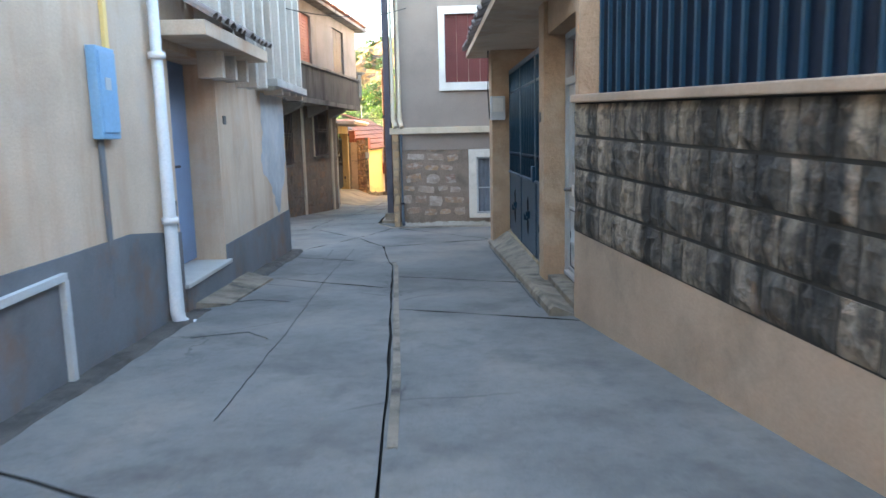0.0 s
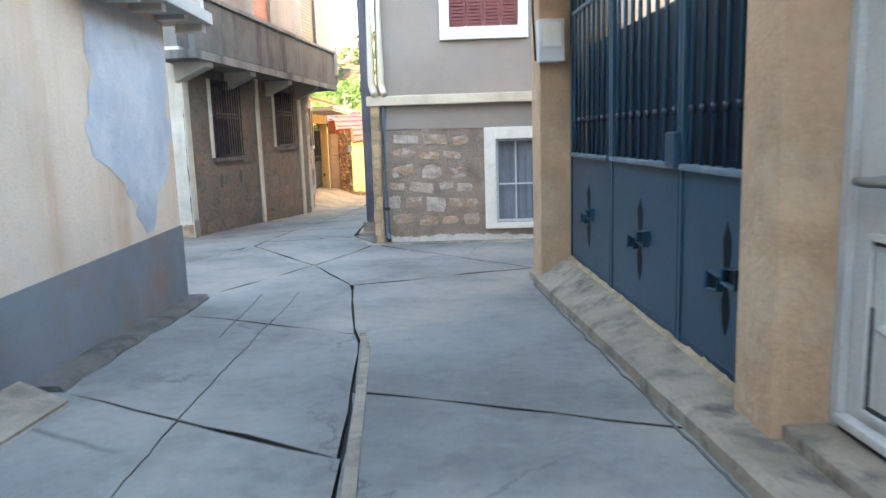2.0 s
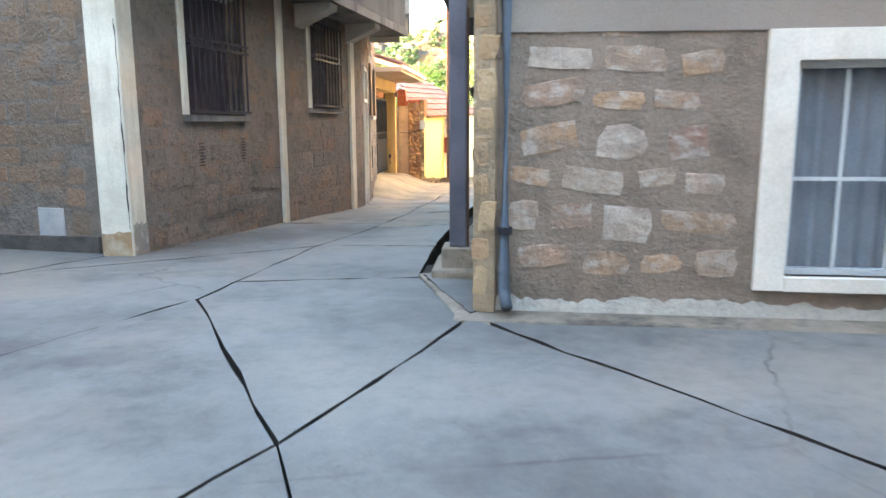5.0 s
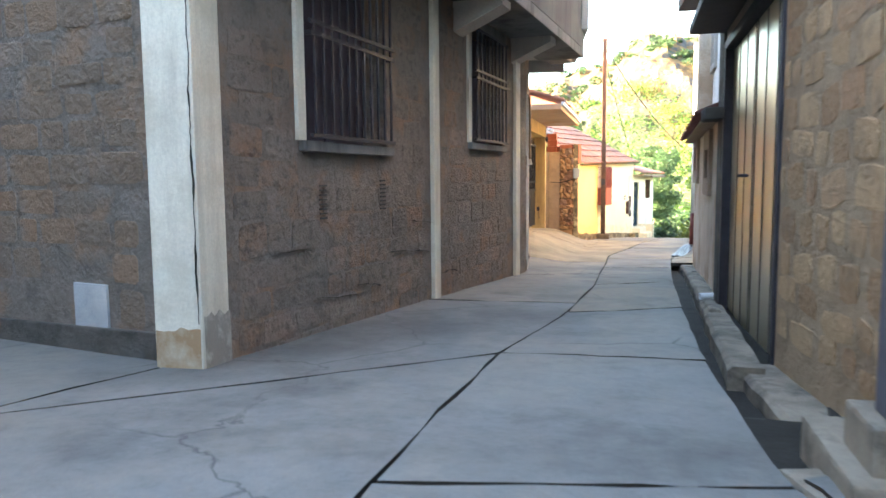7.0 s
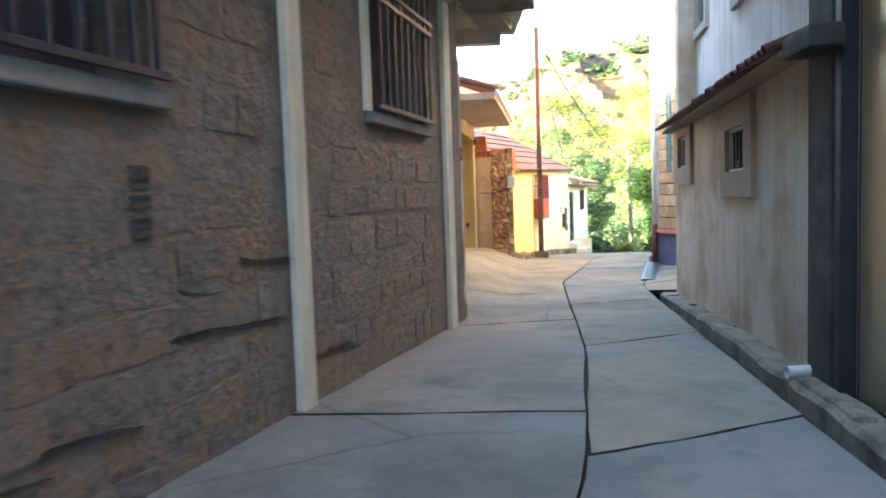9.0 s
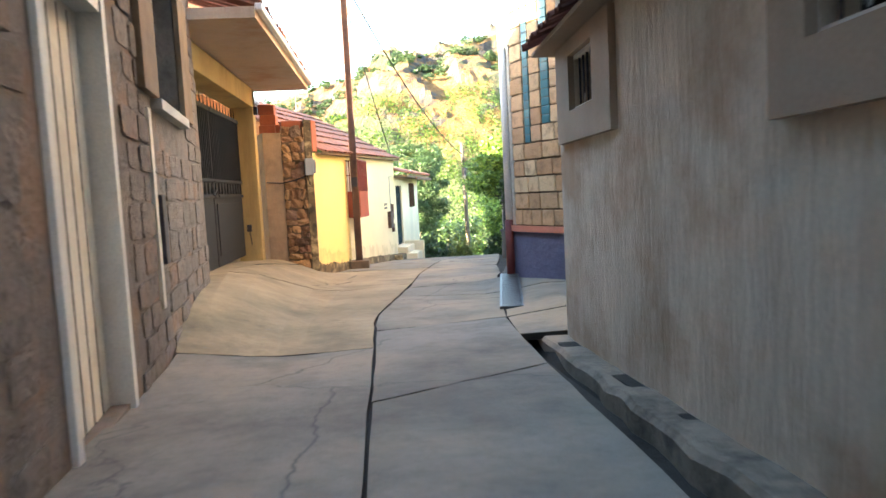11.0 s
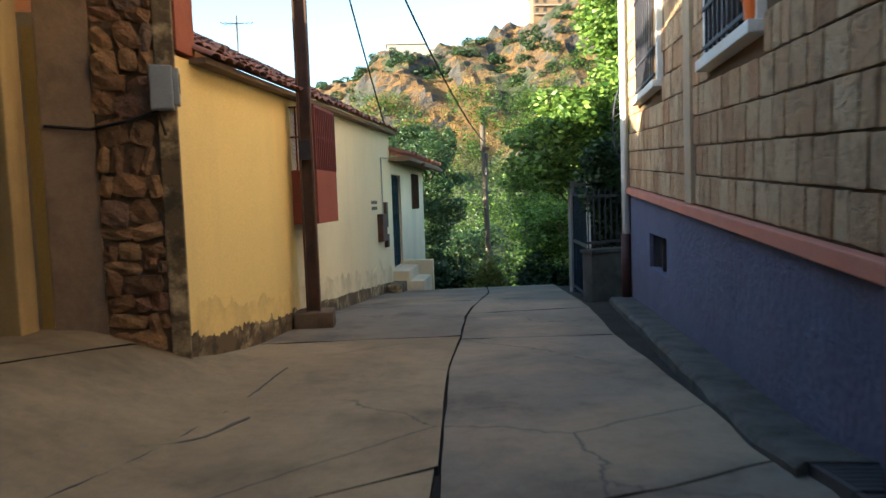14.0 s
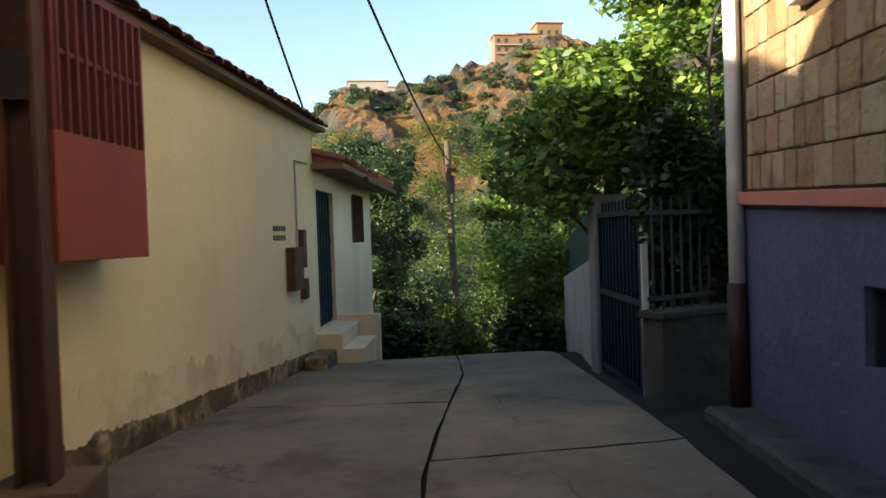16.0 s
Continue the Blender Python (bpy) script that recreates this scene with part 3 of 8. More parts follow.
CY = [2.0, 4.1, 7.4, 9.2, 9.5, 11.4, 12.8, 15.0, 16.7, 18.05, 19.8, 22.3, 25.6, 29.4, 30.7, 32.4, 35.1, 36.5, 38.2, 39.6, 41.8, 44.9]
CX = [-0.25, -0.34, -0.55, -0.66, -0.73, -0.96, -1.54, -2.76, -2.8, -2.77, -2.52, -2.4, -2.42, -2.44, -2.25, -2.0, -1.7, -1.45, -1.2, -0.9, -0.4, 0.0]


def centre(y):
    return float(np.interp(y, CY, CX))


def bed_height(x, y):
    gutter = 0.13 if -1.62 < x < -1.0 and 17.2 < y < 28.4 else 0.0
    return gz(x, y) - 0.045 - gutter


structure("road_bed", sheet([-9.5, -7, -5.5, -5, -4.6, -4.2, -3.8, -3.4, -3.0, -2.5, -1.65, -1.6, -1.1, -1.0, -0.9, -0.5, 0, 1, 1.8, 4], [-8, -4] + [0.5 * k for k in range(91)], bed_height),
                JOINT, "dark earth filling the open joints of the lane", "road bed")
road = structure("road", boxes(WORLDLINE, [(-2.1, 1.2, -8.0, -7.9, 0.25, 0.34)]), CONCRETE, "grey cast concrete lane of large irregular slabs with dark open joints", "road")
ORIGIN[road.name] = Vector()


def slab(p, q, r, s, curved=False, gap=0.012, n=8, m=16, lift=0.0, material=None):
    """One slab: p, q the inner edge (p before q), s, r the outer; curved: the inner edge follows the centre joint."""
    rnd = random.Random(int(1000 * (p[0] + 7 * p[1] + 3 * s[1])))
    bm = bmesh.new()
    wide = max(0.3, (Vector(s) - Vector(p)).length)
    long_ = max(0.3, (Vector(q) - Vector(p)).length)
    tops = []
    for j in range(m + 1):
        v = j / m
        vv = gap / long_ + v * (1 - 2 * gap / long_)
        y_in = p[1] + (q[1] - p[1]) * vv
        inner = Vector((centre(y_in), y_in)) if curved else Vector(p).lerp(Vector(q), vv)
        outer = Vector(s).lerp(Vector(r), vv)
        row = []
        for i in range(n + 1):
            u = gap / wide + i / n * (1 - 2 * gap / wide)
            c = inner.lerp(outer, u)
            edge = i in (0, n) or j in (0, m)
            jit = rnd.uniform(-0.008, 0.008) if edge else 0
            c = c + Vector((jit, jit))
            row.append(bm.verts.new((c.x, c.y, gz(c.x, c.y) + lift + (rnd.uniform(-0.006, 0.0) if edge else 0) + 0.008 * noise.noise(Vector((c.x * 1.3, c.y * 1.3, 0))))))
        tops.append(row)
    for a, b in zip(tops, tops[1:]):
        for i in range(n):
            bm.faces.new((a[i], a[i + 1], b[i + 1], b[i]))
    rim = [e for e in bm.edges if e.is_boundary]
    ext = bmesh.ops.extrude_edge_only(bm, edges=rim)
    bmesh.ops.translate(bm, verts=[g for g in ext["geom"] if isinstance(g, bmesh.types.BMVert)], vec=(0, 0, -0.17 if min(p[0], s[0]) < -1.0 and -1.6 < s[0] < -1.1 else -0.06))
    for f in bm.faces:
        f.normal_update()
        f.material_index = 1 if abs(f.normal.z) < 0.5 else 0
    ob = part("slab", bm, material or CONCRETE, road)
    ob.data.materials.append(JOINT)
    return ob


LEFT = [(-4.0, (-2.2, -4)), (2.0, (-2.2, 3.0)), (7.3, (-2.25, 8.4)), (9.4, (-2.25, 10.35)), (12.8, (-2.3, 10.95)), (15.0, (-3.5, 12.5)), (18.0, (-4.75, 15.9)),
        (20.6, (-3.98, 20.45)), (24.1, (-3.55, 23.75)), (27.6, (-3.9, 27.4)), (33.0, (-4.78, 31.6)), (36.6, (-3.45, 36.7)), (40.1, (-2.65, 40.5)), (44.7, (-1.85, 44.7))]
RIGHT = [(-4.0, (2.2, -4)), (2.0, (1.75, 1.6)), (6.15, (1.09, 5.5)), (8.15, (0.92, 7.45)), (11.4, (0.85, 12.1)), (12.8, (-1.0, 14.6)), (15.7, (-1.45, 16.0)), (18.0, (-1.52, 18.1)),
         (19.9, (-1.5, 20.55)), (22.55, (-1.44, 23.25)), (25.7, (-1.3, 26.5)), (28.45, (-1.18, 28.8)), (31.2, (-0.9, 30.85)), (32.35, (-0.55, 32.75)), (36.4, (-0.1, 36.2)), (38.3, (0.3, 38.35)), (44.7, (1.3, 44.7))]
for cells, dusty in ((LEFT, SANDWARMCON), (RIGHT, TANCON)):
    for (y0, o0), (y1, o1) in zip(cells, cells[1:]):
        slab((centre(y0), y0), (centre(y1), y1), o1, o0, curved=True, m=max(8, int(3 * (y1 - y0))), material=TANCON if y0 > 36 else dusty if 27 < y0 else MIDCON if 19.5 < y0 else None)
slab((-2.3, 10.97), (-3.5, 12.5), (-9.4, 13.2), (-9.4, 10.97))
slab((-3.5, 12.5), (-4.75, 15.9), (-9.4, 17.2), (-9.4, 13.2))
slab((-4.75, 15.9), (-3.98, 20.45), (-4.3, 20.4), (-9.4, 17.3))
slab((-3.9, 27.4), (-4.78, 31.6), (-6.5, 31.6), (-4.3, 27.4), material=SANDWARMCON)
slab((-4.78, 31.6), (-3.45, 36.7), (-6.0, 36.7), (-6.5, 31.6), material=SANDWARMCON)
slab((0.85, 12.1), (-1.0, 14.6), (1.8, 14.68), (1.8, 12.1))
slab((-1.25, 27.78), (-1.18, 28.8), (3.5, 28.8), (3.5, 27.78), material=TANCON)
slab((-1.18, 28.8), (-0.9, 30.85), (3.5, 30.85), (3.5, 28.8), material=TANCON)
slab((-0.9, 30.85), (-0.55, 32.75), (3.5, 32.7), (3.5, 30.85), material=TANCON)
slab((0.92, 7.45), (0.85, 12.1), (1.15, 12.1), (1.15, 7.45))
slab((-0.9, 14.72), (-1.06, 16.3), (-1.44, 16.05), (-1.0, 14.62), lift=0.02)
bm = bmesh.new()
for a, b in zip(np.arange(3.0, 9.2, 0.4), np.arange(3.4, 9.6, 0.4)):
    ln = Line((centre(a), a), (centre(b), b), -1)
    box(bm, ln, 0, ln.length, 0.022, 0.072, (gz(0, a) - 0.03, gz(0, b) - 0.03), (gz(0, a) + 0.005, gz(0, b) + 0.005))
part("joint_filler", bm, KERB, road, "pale mortar strip beside the long joint")



def road_crack(points, width, label, seed):
    """A hairline groove wandering over the slabs, a strip 3 mm above them."""
    bm = bmesh.new()
    prev = None
    for (xa, ya), (xb, yb) in zip(points, points[1:]):
        k = max(4, int(math.hypot(xb - xa, yb - ya) / 0.06))
        for i in range(k + 1):
            x, y = xa + (xb - xa) * i / k, ya + (yb - ya) * i / k
            x += 0.012 * noise.noise(Vector((x * 3, y * 3, seed))) + 0.012 * noise.noise(Vector((x * 14, y * 14, seed)))
            w = width * (0.35 + 0.9 * abs(noise.noise(Vector((x * 9, y * 9, seed + 5.0)))))
            d = Vector((yb - ya, xa - xb)).normalized() * w
            z = gz(x, y) + 0.006 + 0.008 * noise.noise(Vector((x * 1.3, y * 1.3, 0)))
            cur = [bm.verts.new((x - d.x, y - d.y, z)), bm.verts.new((x + d.x, y + d.y, z)), bm.verts.new((x, y, z - 0.02))]
            if prev:
                for j in range(3):
                    bm.faces.new((prev[j], prev[(j + 1) % 3], cur[(j + 1) % 3], cur[j]))
            prev = cur
    return part("crack", bm, CRACK, road, label)


road_crack([(-1.16, 3.4), (-1.2, 5.12), (-1.25, 6.3), (-1.34, 7.9), (-1.37, 9.4), (-1.4, 11.1)], 0.0035, "thin saw cut along the slab", 1.0)
road_crack([(-1.62, 9.4), (-1.68, 10.3), (-1.72, 11.1)], 0.003, "thin saw cut along the slab", 2.0)
road_crack([(-2.1, 6.6), (-1.8, 6.75), (-1.45, 6.6)], 0.006, "short crack before the ramp", 3.0)
road_crack([(-1.9, 5.2), (-1.5, 5.35), (-1.3, 5.1)], 0.005, "short crack in the slab", 4.0)
road_crack([(-3.4, 32.6), (-3.2, 33.5), (-2.98, 34.6), (-2.88, 35.4)], 0.012, "crumbling edge between the yard apron and the lane", 6.0)
road_crack([(-3.3, 33.4), (-3.05, 33.65), (-2.9, 34.0)], 0.022, "dark patch of crumbled concrete", 7.0)


def ledge(name, L, s0, s1, n0, n1, height, label, step=0.25, wobble=0.025, material=None):
    """A kerb or ledge that follows the ground; height above it."""
    bm = bmesh.new()
    rnd = random.Random(name + str(s0))
    k = max(1, int((s1 - s0) / step))
    prof = []
    for i in range(k + 1):
        s = s0 + (s1 - s0) * i / k
        q = L.p(s, n1, 0)
        g = gz(q.x, q.y)
        w, h = rnd.uniform(-wobble, wobble), rnd.uniform(-wobble, wobble) * 0.5
        prof.append([bm.verts.new(L.p(s, n0, g - 0.25)), bm.verts.new(L.p(s, n0, g + height + h)), bm.verts.new(L.p(s, n1 + w - 0.03, g + height + h)),
                     bm.verts.new(L.p(s, n1 + w, g + height - 0.03 + h)), bm.verts.new(L.p(s, n1 + w, g - 0.25))])
    for a, b in zip(prof, prof[1:]):
        for i in range(4):
            bm.faces.new((a[i], a[i + 1], b[i + 1], b[i]))
    bm.faces.new(prof[0])
    bm.faces.new(list(reversed(prof[-1])))
    return structure(name, bm, material or KERB, label, "kerb")


# ---- cream house ----
CH = Line((-2.14, -6.0), (-2.34, 10.9), -1)


def windowbars(parent, L, s0, s1, n, z0, z1, count, r=0.008, material=None, cross=(0.5,)):
    for i in range(count):
        s = s0 + (s1 - s0) * (i + 0.5) / count
        bm = bmesh.new()
        tube(bm, [L.p(s, n, z0), L.p(s, n, z1)], r, 6)
        part("bar", bm, material or IRON, parent)
    for f in cross:
        bm = bmesh.new()
        box(bm, L, s0, s1, n - r, n + r, z0 + (z1 - z0) * f - 0.012, z0 + (z1 - z0) * f + 0.012)
        part("cross_bar", bm, material or IRON, parent)


d0, d1 = CH.at_y(6.2), CH.at_y(7.52)
u0, u1 = CH.at_y(6.45), CH.at_y(7.35)
w0, w1 = CH.at_y(3.2), CH.at_y(4.35)
cream = structure("wall_cream_house", wall_mesh(CH, 0, CH.length, -0.6, 6.2, 0.42, [(d0, d1, 0.08, 2.13), (u0, u1, 2.72, 3.7), (w0, w1, 2.42, 3.5)]), CREAM,
                  "cream plastered house wall with rust-brown streaks", "house wall")
CE = Line((-2.34, 10.9), (-10.0, 11.3), -1)
structure("wall_cream_house_end", wall_mesh(CE, 0.42, CE.length, -0.9, 6.2, 0.42), CREAM, "cream plastered gable wall of the house by the alley", "house wall")
# grey dado, 12 mm proud, following the fall of the lane
bm = bmesh.new()
for a, b in ((0, d0), (d1, CH.length + 0.012)):
    ya, yb = CH.p(a, 0, 0).y, CH.p(b, 0, 0).y
    top = lambda y: float(np.interp(y, [-6, 3.5, 5.7, 7.5, 10.9], [1.0, 0.69, 0.70, 0.27, 0.31]))
    k = 12
    for i in range(k):
        sa, sb = a + (b - a) * i / k, a + (b - a) * (i + 1) / k
        za, zb = CH.p(sa, 0, 0).y, CH.p(sb, 0, 0).y
        box(bm, CH, sa, sb, 0.0, 0.012, -0.6, (top(za), top(zb)))
bmesh.ops.remove_doubles(bm, verts=bm.verts, dist=0.0005)
part("dado", bm, DADO, cream, "dark grey painted dado with reddish stains")
bm = boxes(CE, [(-0.012, 3.0, 0, 0.012, -0.9, 0.31)])
part("dado", bm, DADO, cream, "dark grey painted dado")
# bare repair patch near the corner, wide above and tapering down
for seed, prof in ((3, ((0.34, 10.12, 10.26), (0.62, 9.9, 10.5), (0.78, 9.75, 10.75), (0.93, 9.42, 10.8), (1.1, 9.32, 10.86), (1.5, 9.5, 10.86), (1.95, 9.45, 10.86))),):
    bm = bmesh.new()
    lo, hi = [], []
    for i in range(72):
        z = 0.34 + (1.97 - 0.34) * i / 71
        a = float(np.interp(z, [p[0] for p in prof], [p[1] for p in prof])) + 0.1 * noise.noise(Vector((z * 4, seed, 0.5))) + 0.07 * noise.noise(Vector((z * 13, seed, 2.5)))
        b = min(10.87, float(np.interp(z, [p[0] for p in prof], [p[2] for p in prof])) + 0.08 * noise.noise(Vector((z * 5, seed, 7.5))) + 0.05 * noise.noise(Vector((z * 15, seed, 9.5))))
        lo.append(bm.verts.new(CH.p(CH.at_y(a), 0.004, z)))
        hi.append(bm.verts.new(CH.p(CH.at_y(max(b, a + 0.1)), 0.004, z)))
    for q in range(71):
        bm.faces.new((lo[q], hi[q], hi[q + 1], lo[q + 1]))
    part("repair_patch", bm, PATCH, cream, "pale grey cement repair patch")

door = thing("blue_door", CH.p((d0 + d1) / 2, -0.3, 0.11), "closed light blue steel door in a deep plastered recess", "door")
bm = boxes(CH, [(d0, d1, -0.36, -0.31, 0.14, 2.13)], 0.006)
leaf = part("leaf", bm, BLUEDOOR, door)
for a, b, za, zb in ((d0 + 0.08, (d0 + d1) / 2 - 0.05, 0.25, 2.0), ((d0 + d1) / 2 + 0.05, d1 - 0.08, 0.25, 2.0)):
    part("pressed_panel", boxes(CH, [(a, b, -0.31, -0.300, za, zb)], 0.008), BLUEDOOR, leaf)
bm = bmesh.new()
hs = d0 + 0.62
tube(bm, [CH.p(hs, -0.29, 1.12), CH.p(hs, -0.23, 1.12), CH.p(hs + 0.16, -0.23, 1.12)], 0.013, 8)
box(bm, CH, hs - 0.02, hs + 0.02, -0.31, -0.295, 1.0, 1.2)
part("handle", bm, IRON, door, "black lever handle")
stp = thing("door_step", CH.p((d0 + d1) / 2, 0, 0), "white marble door step on a grey painted riser", "door step")
part("tread", boxes(CH, [(d0 - 0.02, d1 + 0.06, -0.42, 0.05, 0.075, 0.115)], 0.008), MARBLE, stp)
part("riser", boxes(CH, [(d0 - 0.02, d1 + 0.06, -0.42, 0.03, -0.5, 0.075)], 0.008), DADO, stp)
for L_, y_, z_ in ((CH, 7.72, 1.53),):
    tagged(finish("wall_plate", boxes(L_, [(L_.at_y(y_), L_.at_y(y_ + 0.1), 0.0, 0.012, z_, z_ + 0.09)], 0.002), GREYCON), "small weathered plate on the house wall", "plate")
bm = bmesh.new()
ra, rb = CH.at_y(6.35), CH.at_y(8.3)
vs = [bm.verts.new(CH.p(*c)) for c in ((ra, 0, -0.09), (rb, 0, -0.16), (rb - 0.2, 0.36, -0.21), (ra + 0.15, 0.32, -0.145), (ra, 0, -0.4), (rb, 0, -0.4), (rb - 0.2, 0.36, -0.4), (ra + 0.15, 0.32, -0.4))]
for f in ((0, 1, 2, 3), (4, 5, 6, 7), (0, 1, 5, 4), (1, 2, 6, 5), (2, 3, 7, 6), (3, 0, 4, 7)):
    bm.faces.new([vs[i] for i in f])
bmesh.ops.bevel(bm, geom=list(bm.edges), offset=0.015, segments=2, affect="EDGES")
tagged(finish("broken_ramp", bm, KERB), "broken sloping concrete slab before the blue door", "ramp")

# tiled canopy over the door
canopy = thing("door_canopy", CH.p(d1, 0, 2.2), "small door canopy with clay tiles on a plastered slab", "canopy")
ca, cb = CH.at_y(5.95), CH.at_y(8.15)
bm = bmesh.new()
box(bm, CH, ca, cb, 0.0, 0.42, 2.2, 2.32, 0.01)
part("slab", bm, CREAM, canopy)


def tile_mesh(name, r, length, material, rise=0.8):
    """One barrel tile: x across, y along its length from 0, z up."""
    bm = bmesh.new()
    rings = []
    for y, k in ((0.0, 1.0), (0.0, 0.84), (length, 0.84), (length, 1.0)):
        rings.append([bm.verts.new((math.cos(math.pi * q / 6) * r * k, y, math.sin(math.pi * q / 6) * r * rise * k)) for q in range(7)])
    for a, b in ((0, 1), (1, 2), (3, 0)):
        for q in range(6):
            bm.faces.new((rings[a][q], rings[a][q + 1], rings[b][q + 1], rings[b][q]))
    bmesh.ops.recalc_face_normals(bm, faces=bm.faces)
    me = bpy.data.meshes.new(name)
    bm.to_mesh(me)
    bm.free()
    me.materials.append(material)
    return me


def put_tile(me, L, a, b, parent):
    """A tile from a (the low end) to b, as a part of its roof."""
    d = (b - a).normalized()
    up = L.u.cross(d).normalized()
    if up.z < 0:
        up = -up
    ob = new("tile", me)
    ob.parent = parent
    ob.matrix_basis = Matrix.Translation(a - ORIGIN[parent.name]) @ Matrix((d.cross(up), d, up)).transposed().to_4x4()
    return ob


def tile_row(parent, L, s0, s1, n0, z0, n1, z1, pitch=0.19, r=0.075, material=None, sag=0.006, seed=1):
    """Barrel tiles side by side, running from (n0, z0) up to (n1, z1)."""
    rnd = random.Random(seed)
    k = max(1, int(round((s1 - s0) / pitch)))
    me = tile_mesh("tile", r, math.hypot(n1 - n0, z1 - z0), material or TILE)
    for i in range(k):
        s = s0 + (i + 0.5) * (s1 - s0) / k
        j = rnd.uniform(-sag, sag)
        put_tile(me, L, L.p(s, n0 + rnd.uniform(-0.02, 0.02), z0 + j), L.p(s + rnd.uniform(-0.01, 0.01), n1, z1 + j), parent)


tile_row(canopy, CH, ca, cb, 0.46, 2.34, 0.0, 2.62, 0.17, 0.07, GREYTILE)
win = thing("grille_window", CH.p(u0, -0.2, 2.72), "small upstairs window with blue shutters behind a scrolled grille", "window")
part("shutter", boxes(CH, [(u0, u1, -0.2, -0.15, 2.72, 3.7)]), BLUEDOOR, win)
for i in range(9):
    part("louvre", boxes(CH, [(u0 + 0.05, u1 - 0.05, -0.15, -0.135, 2.78 + 0.1 * i, 2.83 + 0.1 * i)]), BLUEDOOR, win)
windowbars(win, CH, u0, u1, -0.04, 2.72, 3.7, 6, 0.008)
win = thing("upper_window", CH.p(w0, -0.2, 2.42), "upstairs window with a pale wooden frame and dark glass", "window")
part("pane", boxes(CH, [(w0 + 0.06, w1 - 0.06, -0.2, -0.18, 2.48, 3.5)]), DARKGLASS, win)
part("frame", boxes(CH, [(w0, w1, -0.2, -0.12, 2.42, 2.48), (w0, w0 + 0.06, -0.2, -0.12, 2.48, 3.5), (w1 - 0.06, w1, -0.2, -0.12, 2.48, 3.5)]), WHITE, win)
part("sill", boxes(CH, [(w0 - 0.05, w1 + 0.05, -0.12, 0.05, 2.38, 2.42)], 0.006), LIGHTCON, win)

# projecting upper storey with concrete fins over the corner
fins = thing("fin_balcony", CH.p(CH.at_y(9.6), 0.1, 2.0), "projecting concrete balcony screened by tall vertical concrete fins", "balcony")
fa, fb = CH.at_y(6.95), CH.length + 0.42
part("floor", boxes(CH, [(CH.at_y(9.2), fb, -0.2, 0.30, 2.02, 2.12)], 0.01), LIGHTCON, fins)
part("rail", boxes(CH, [(fa, fb, 0.03, 0.2, 3.55, 3.67)], 0.01), LIGHTCON, fins)
for i, y in enumerate((7.0, 7.45, 7.9, 8.35, 8.8, 9.25, 9.72, 10.22, 10.72, 11.2)):
    s = CH.at_y(y)
    part("fin", boxes(CH, [(s, s + 0.09, 0.0, 0.24, 1.95 + 0.015 * (i % 3), 3.56)], 0.008), FINCON, fins)
part("back_panel", boxes(CH, [(CH.at_y(10.0), fb - 0.02, 0.004, 0.02, 2.14, 3.56)]), GREYCON, fins)

# downpipe, meter box, low frame
pipe = thing("downpipe", CH.p(CH.at_y(5.78), 0.07, -0.2), "white plastic rain downpipe with a bent foot", "downpipe")
sp = CH.at_y(5.78)
bm = bmesh.new()
tube(bm, [CH.p(sp, 0.075, 6.1), CH.p(sp, 0.075, -0.02), CH.p(sp, 0.085, -0.1), CH.p(sp + 0.03, 0.13, -0.16), CH.p(sp + 0.05, 0.2, -0.17)], 0.058, 14)
part("pipe", bm, PVC, pipe, smooth=True)
for z in (0.7, 2.0, 3.6):
    bm = bmesh.new()
    tube(bm, [CH.p(sp, 0.075, z), CH.p(sp, 0.075, z + 0.05)], 0.066, 14)
    part("collar", bm, PVC, pipe, smooth=True)
mb = thing("meter_cabinet", CH.p(CH.at_y(4.85), 0, 1.4), "light blue sheet-metal meter cabinet on the wall", "meter box")
part("body", boxes(CH, [(CH.at_y(4.74), CH.at_y(5.02), 0, 0.07, 1.38, 1.98)], 0.01), BLUEBOX, mb)
part("lid", boxes(CH, [(CH.at_y(4.76), CH.at_y(5.0), 0.07, 0.08, 1.42, 1.95)], 0.005), BLUEBOX, mb)
part("label_plate", boxes(CH, [(CH.at_y(4.82), CH.at_y(4.9), 0.08, 0.084, 1.7, 1.78)]), GREYBOX, mb)
part("conduit", boxes(CH, [(CH.at_y(4.8), CH.at_y(4.86), 0.0, 0.02, 0.3, 1.38)], 0.004), DADO, mb, "grey mortared conduit strip")
part("conduit", boxes(CH, [(CH.at_y(5.0), CH.at_y(5.05), 0.0, 0.03, 1.98, 3.4)], 0.004), YELLOW, mb, "yellow gas pipe casing")
fr = thing("low_rail", CH.p(CH.at_y(3.7), 0.05, 0), "grey steel angle frame low on the wall", "rail")
bm = bmesh.new()
box(bm, CH, CH.at_y(2.6), CH.at_y(4.15), 0.012, 0.05, (0.53, 0.56), (0.575, 0.605))
part("top_bar", bm, GREYBOX, fr)
part("post", boxes(CH, [(CH.at_y(4.11), CH.at_y(4.16), 0.012, 0.05, -0.1, 0.56)]), GREYBOX, fr)
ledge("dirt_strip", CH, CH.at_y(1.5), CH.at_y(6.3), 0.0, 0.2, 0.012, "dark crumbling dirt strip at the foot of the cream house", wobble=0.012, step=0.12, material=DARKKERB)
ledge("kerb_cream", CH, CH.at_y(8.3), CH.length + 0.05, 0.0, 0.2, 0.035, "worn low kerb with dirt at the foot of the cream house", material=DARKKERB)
ht = thing("small_hatch", CH.p(CH.at_y(6.05), 0, 0.75), "small grey iron hatch beside the downpipe", "hatch")
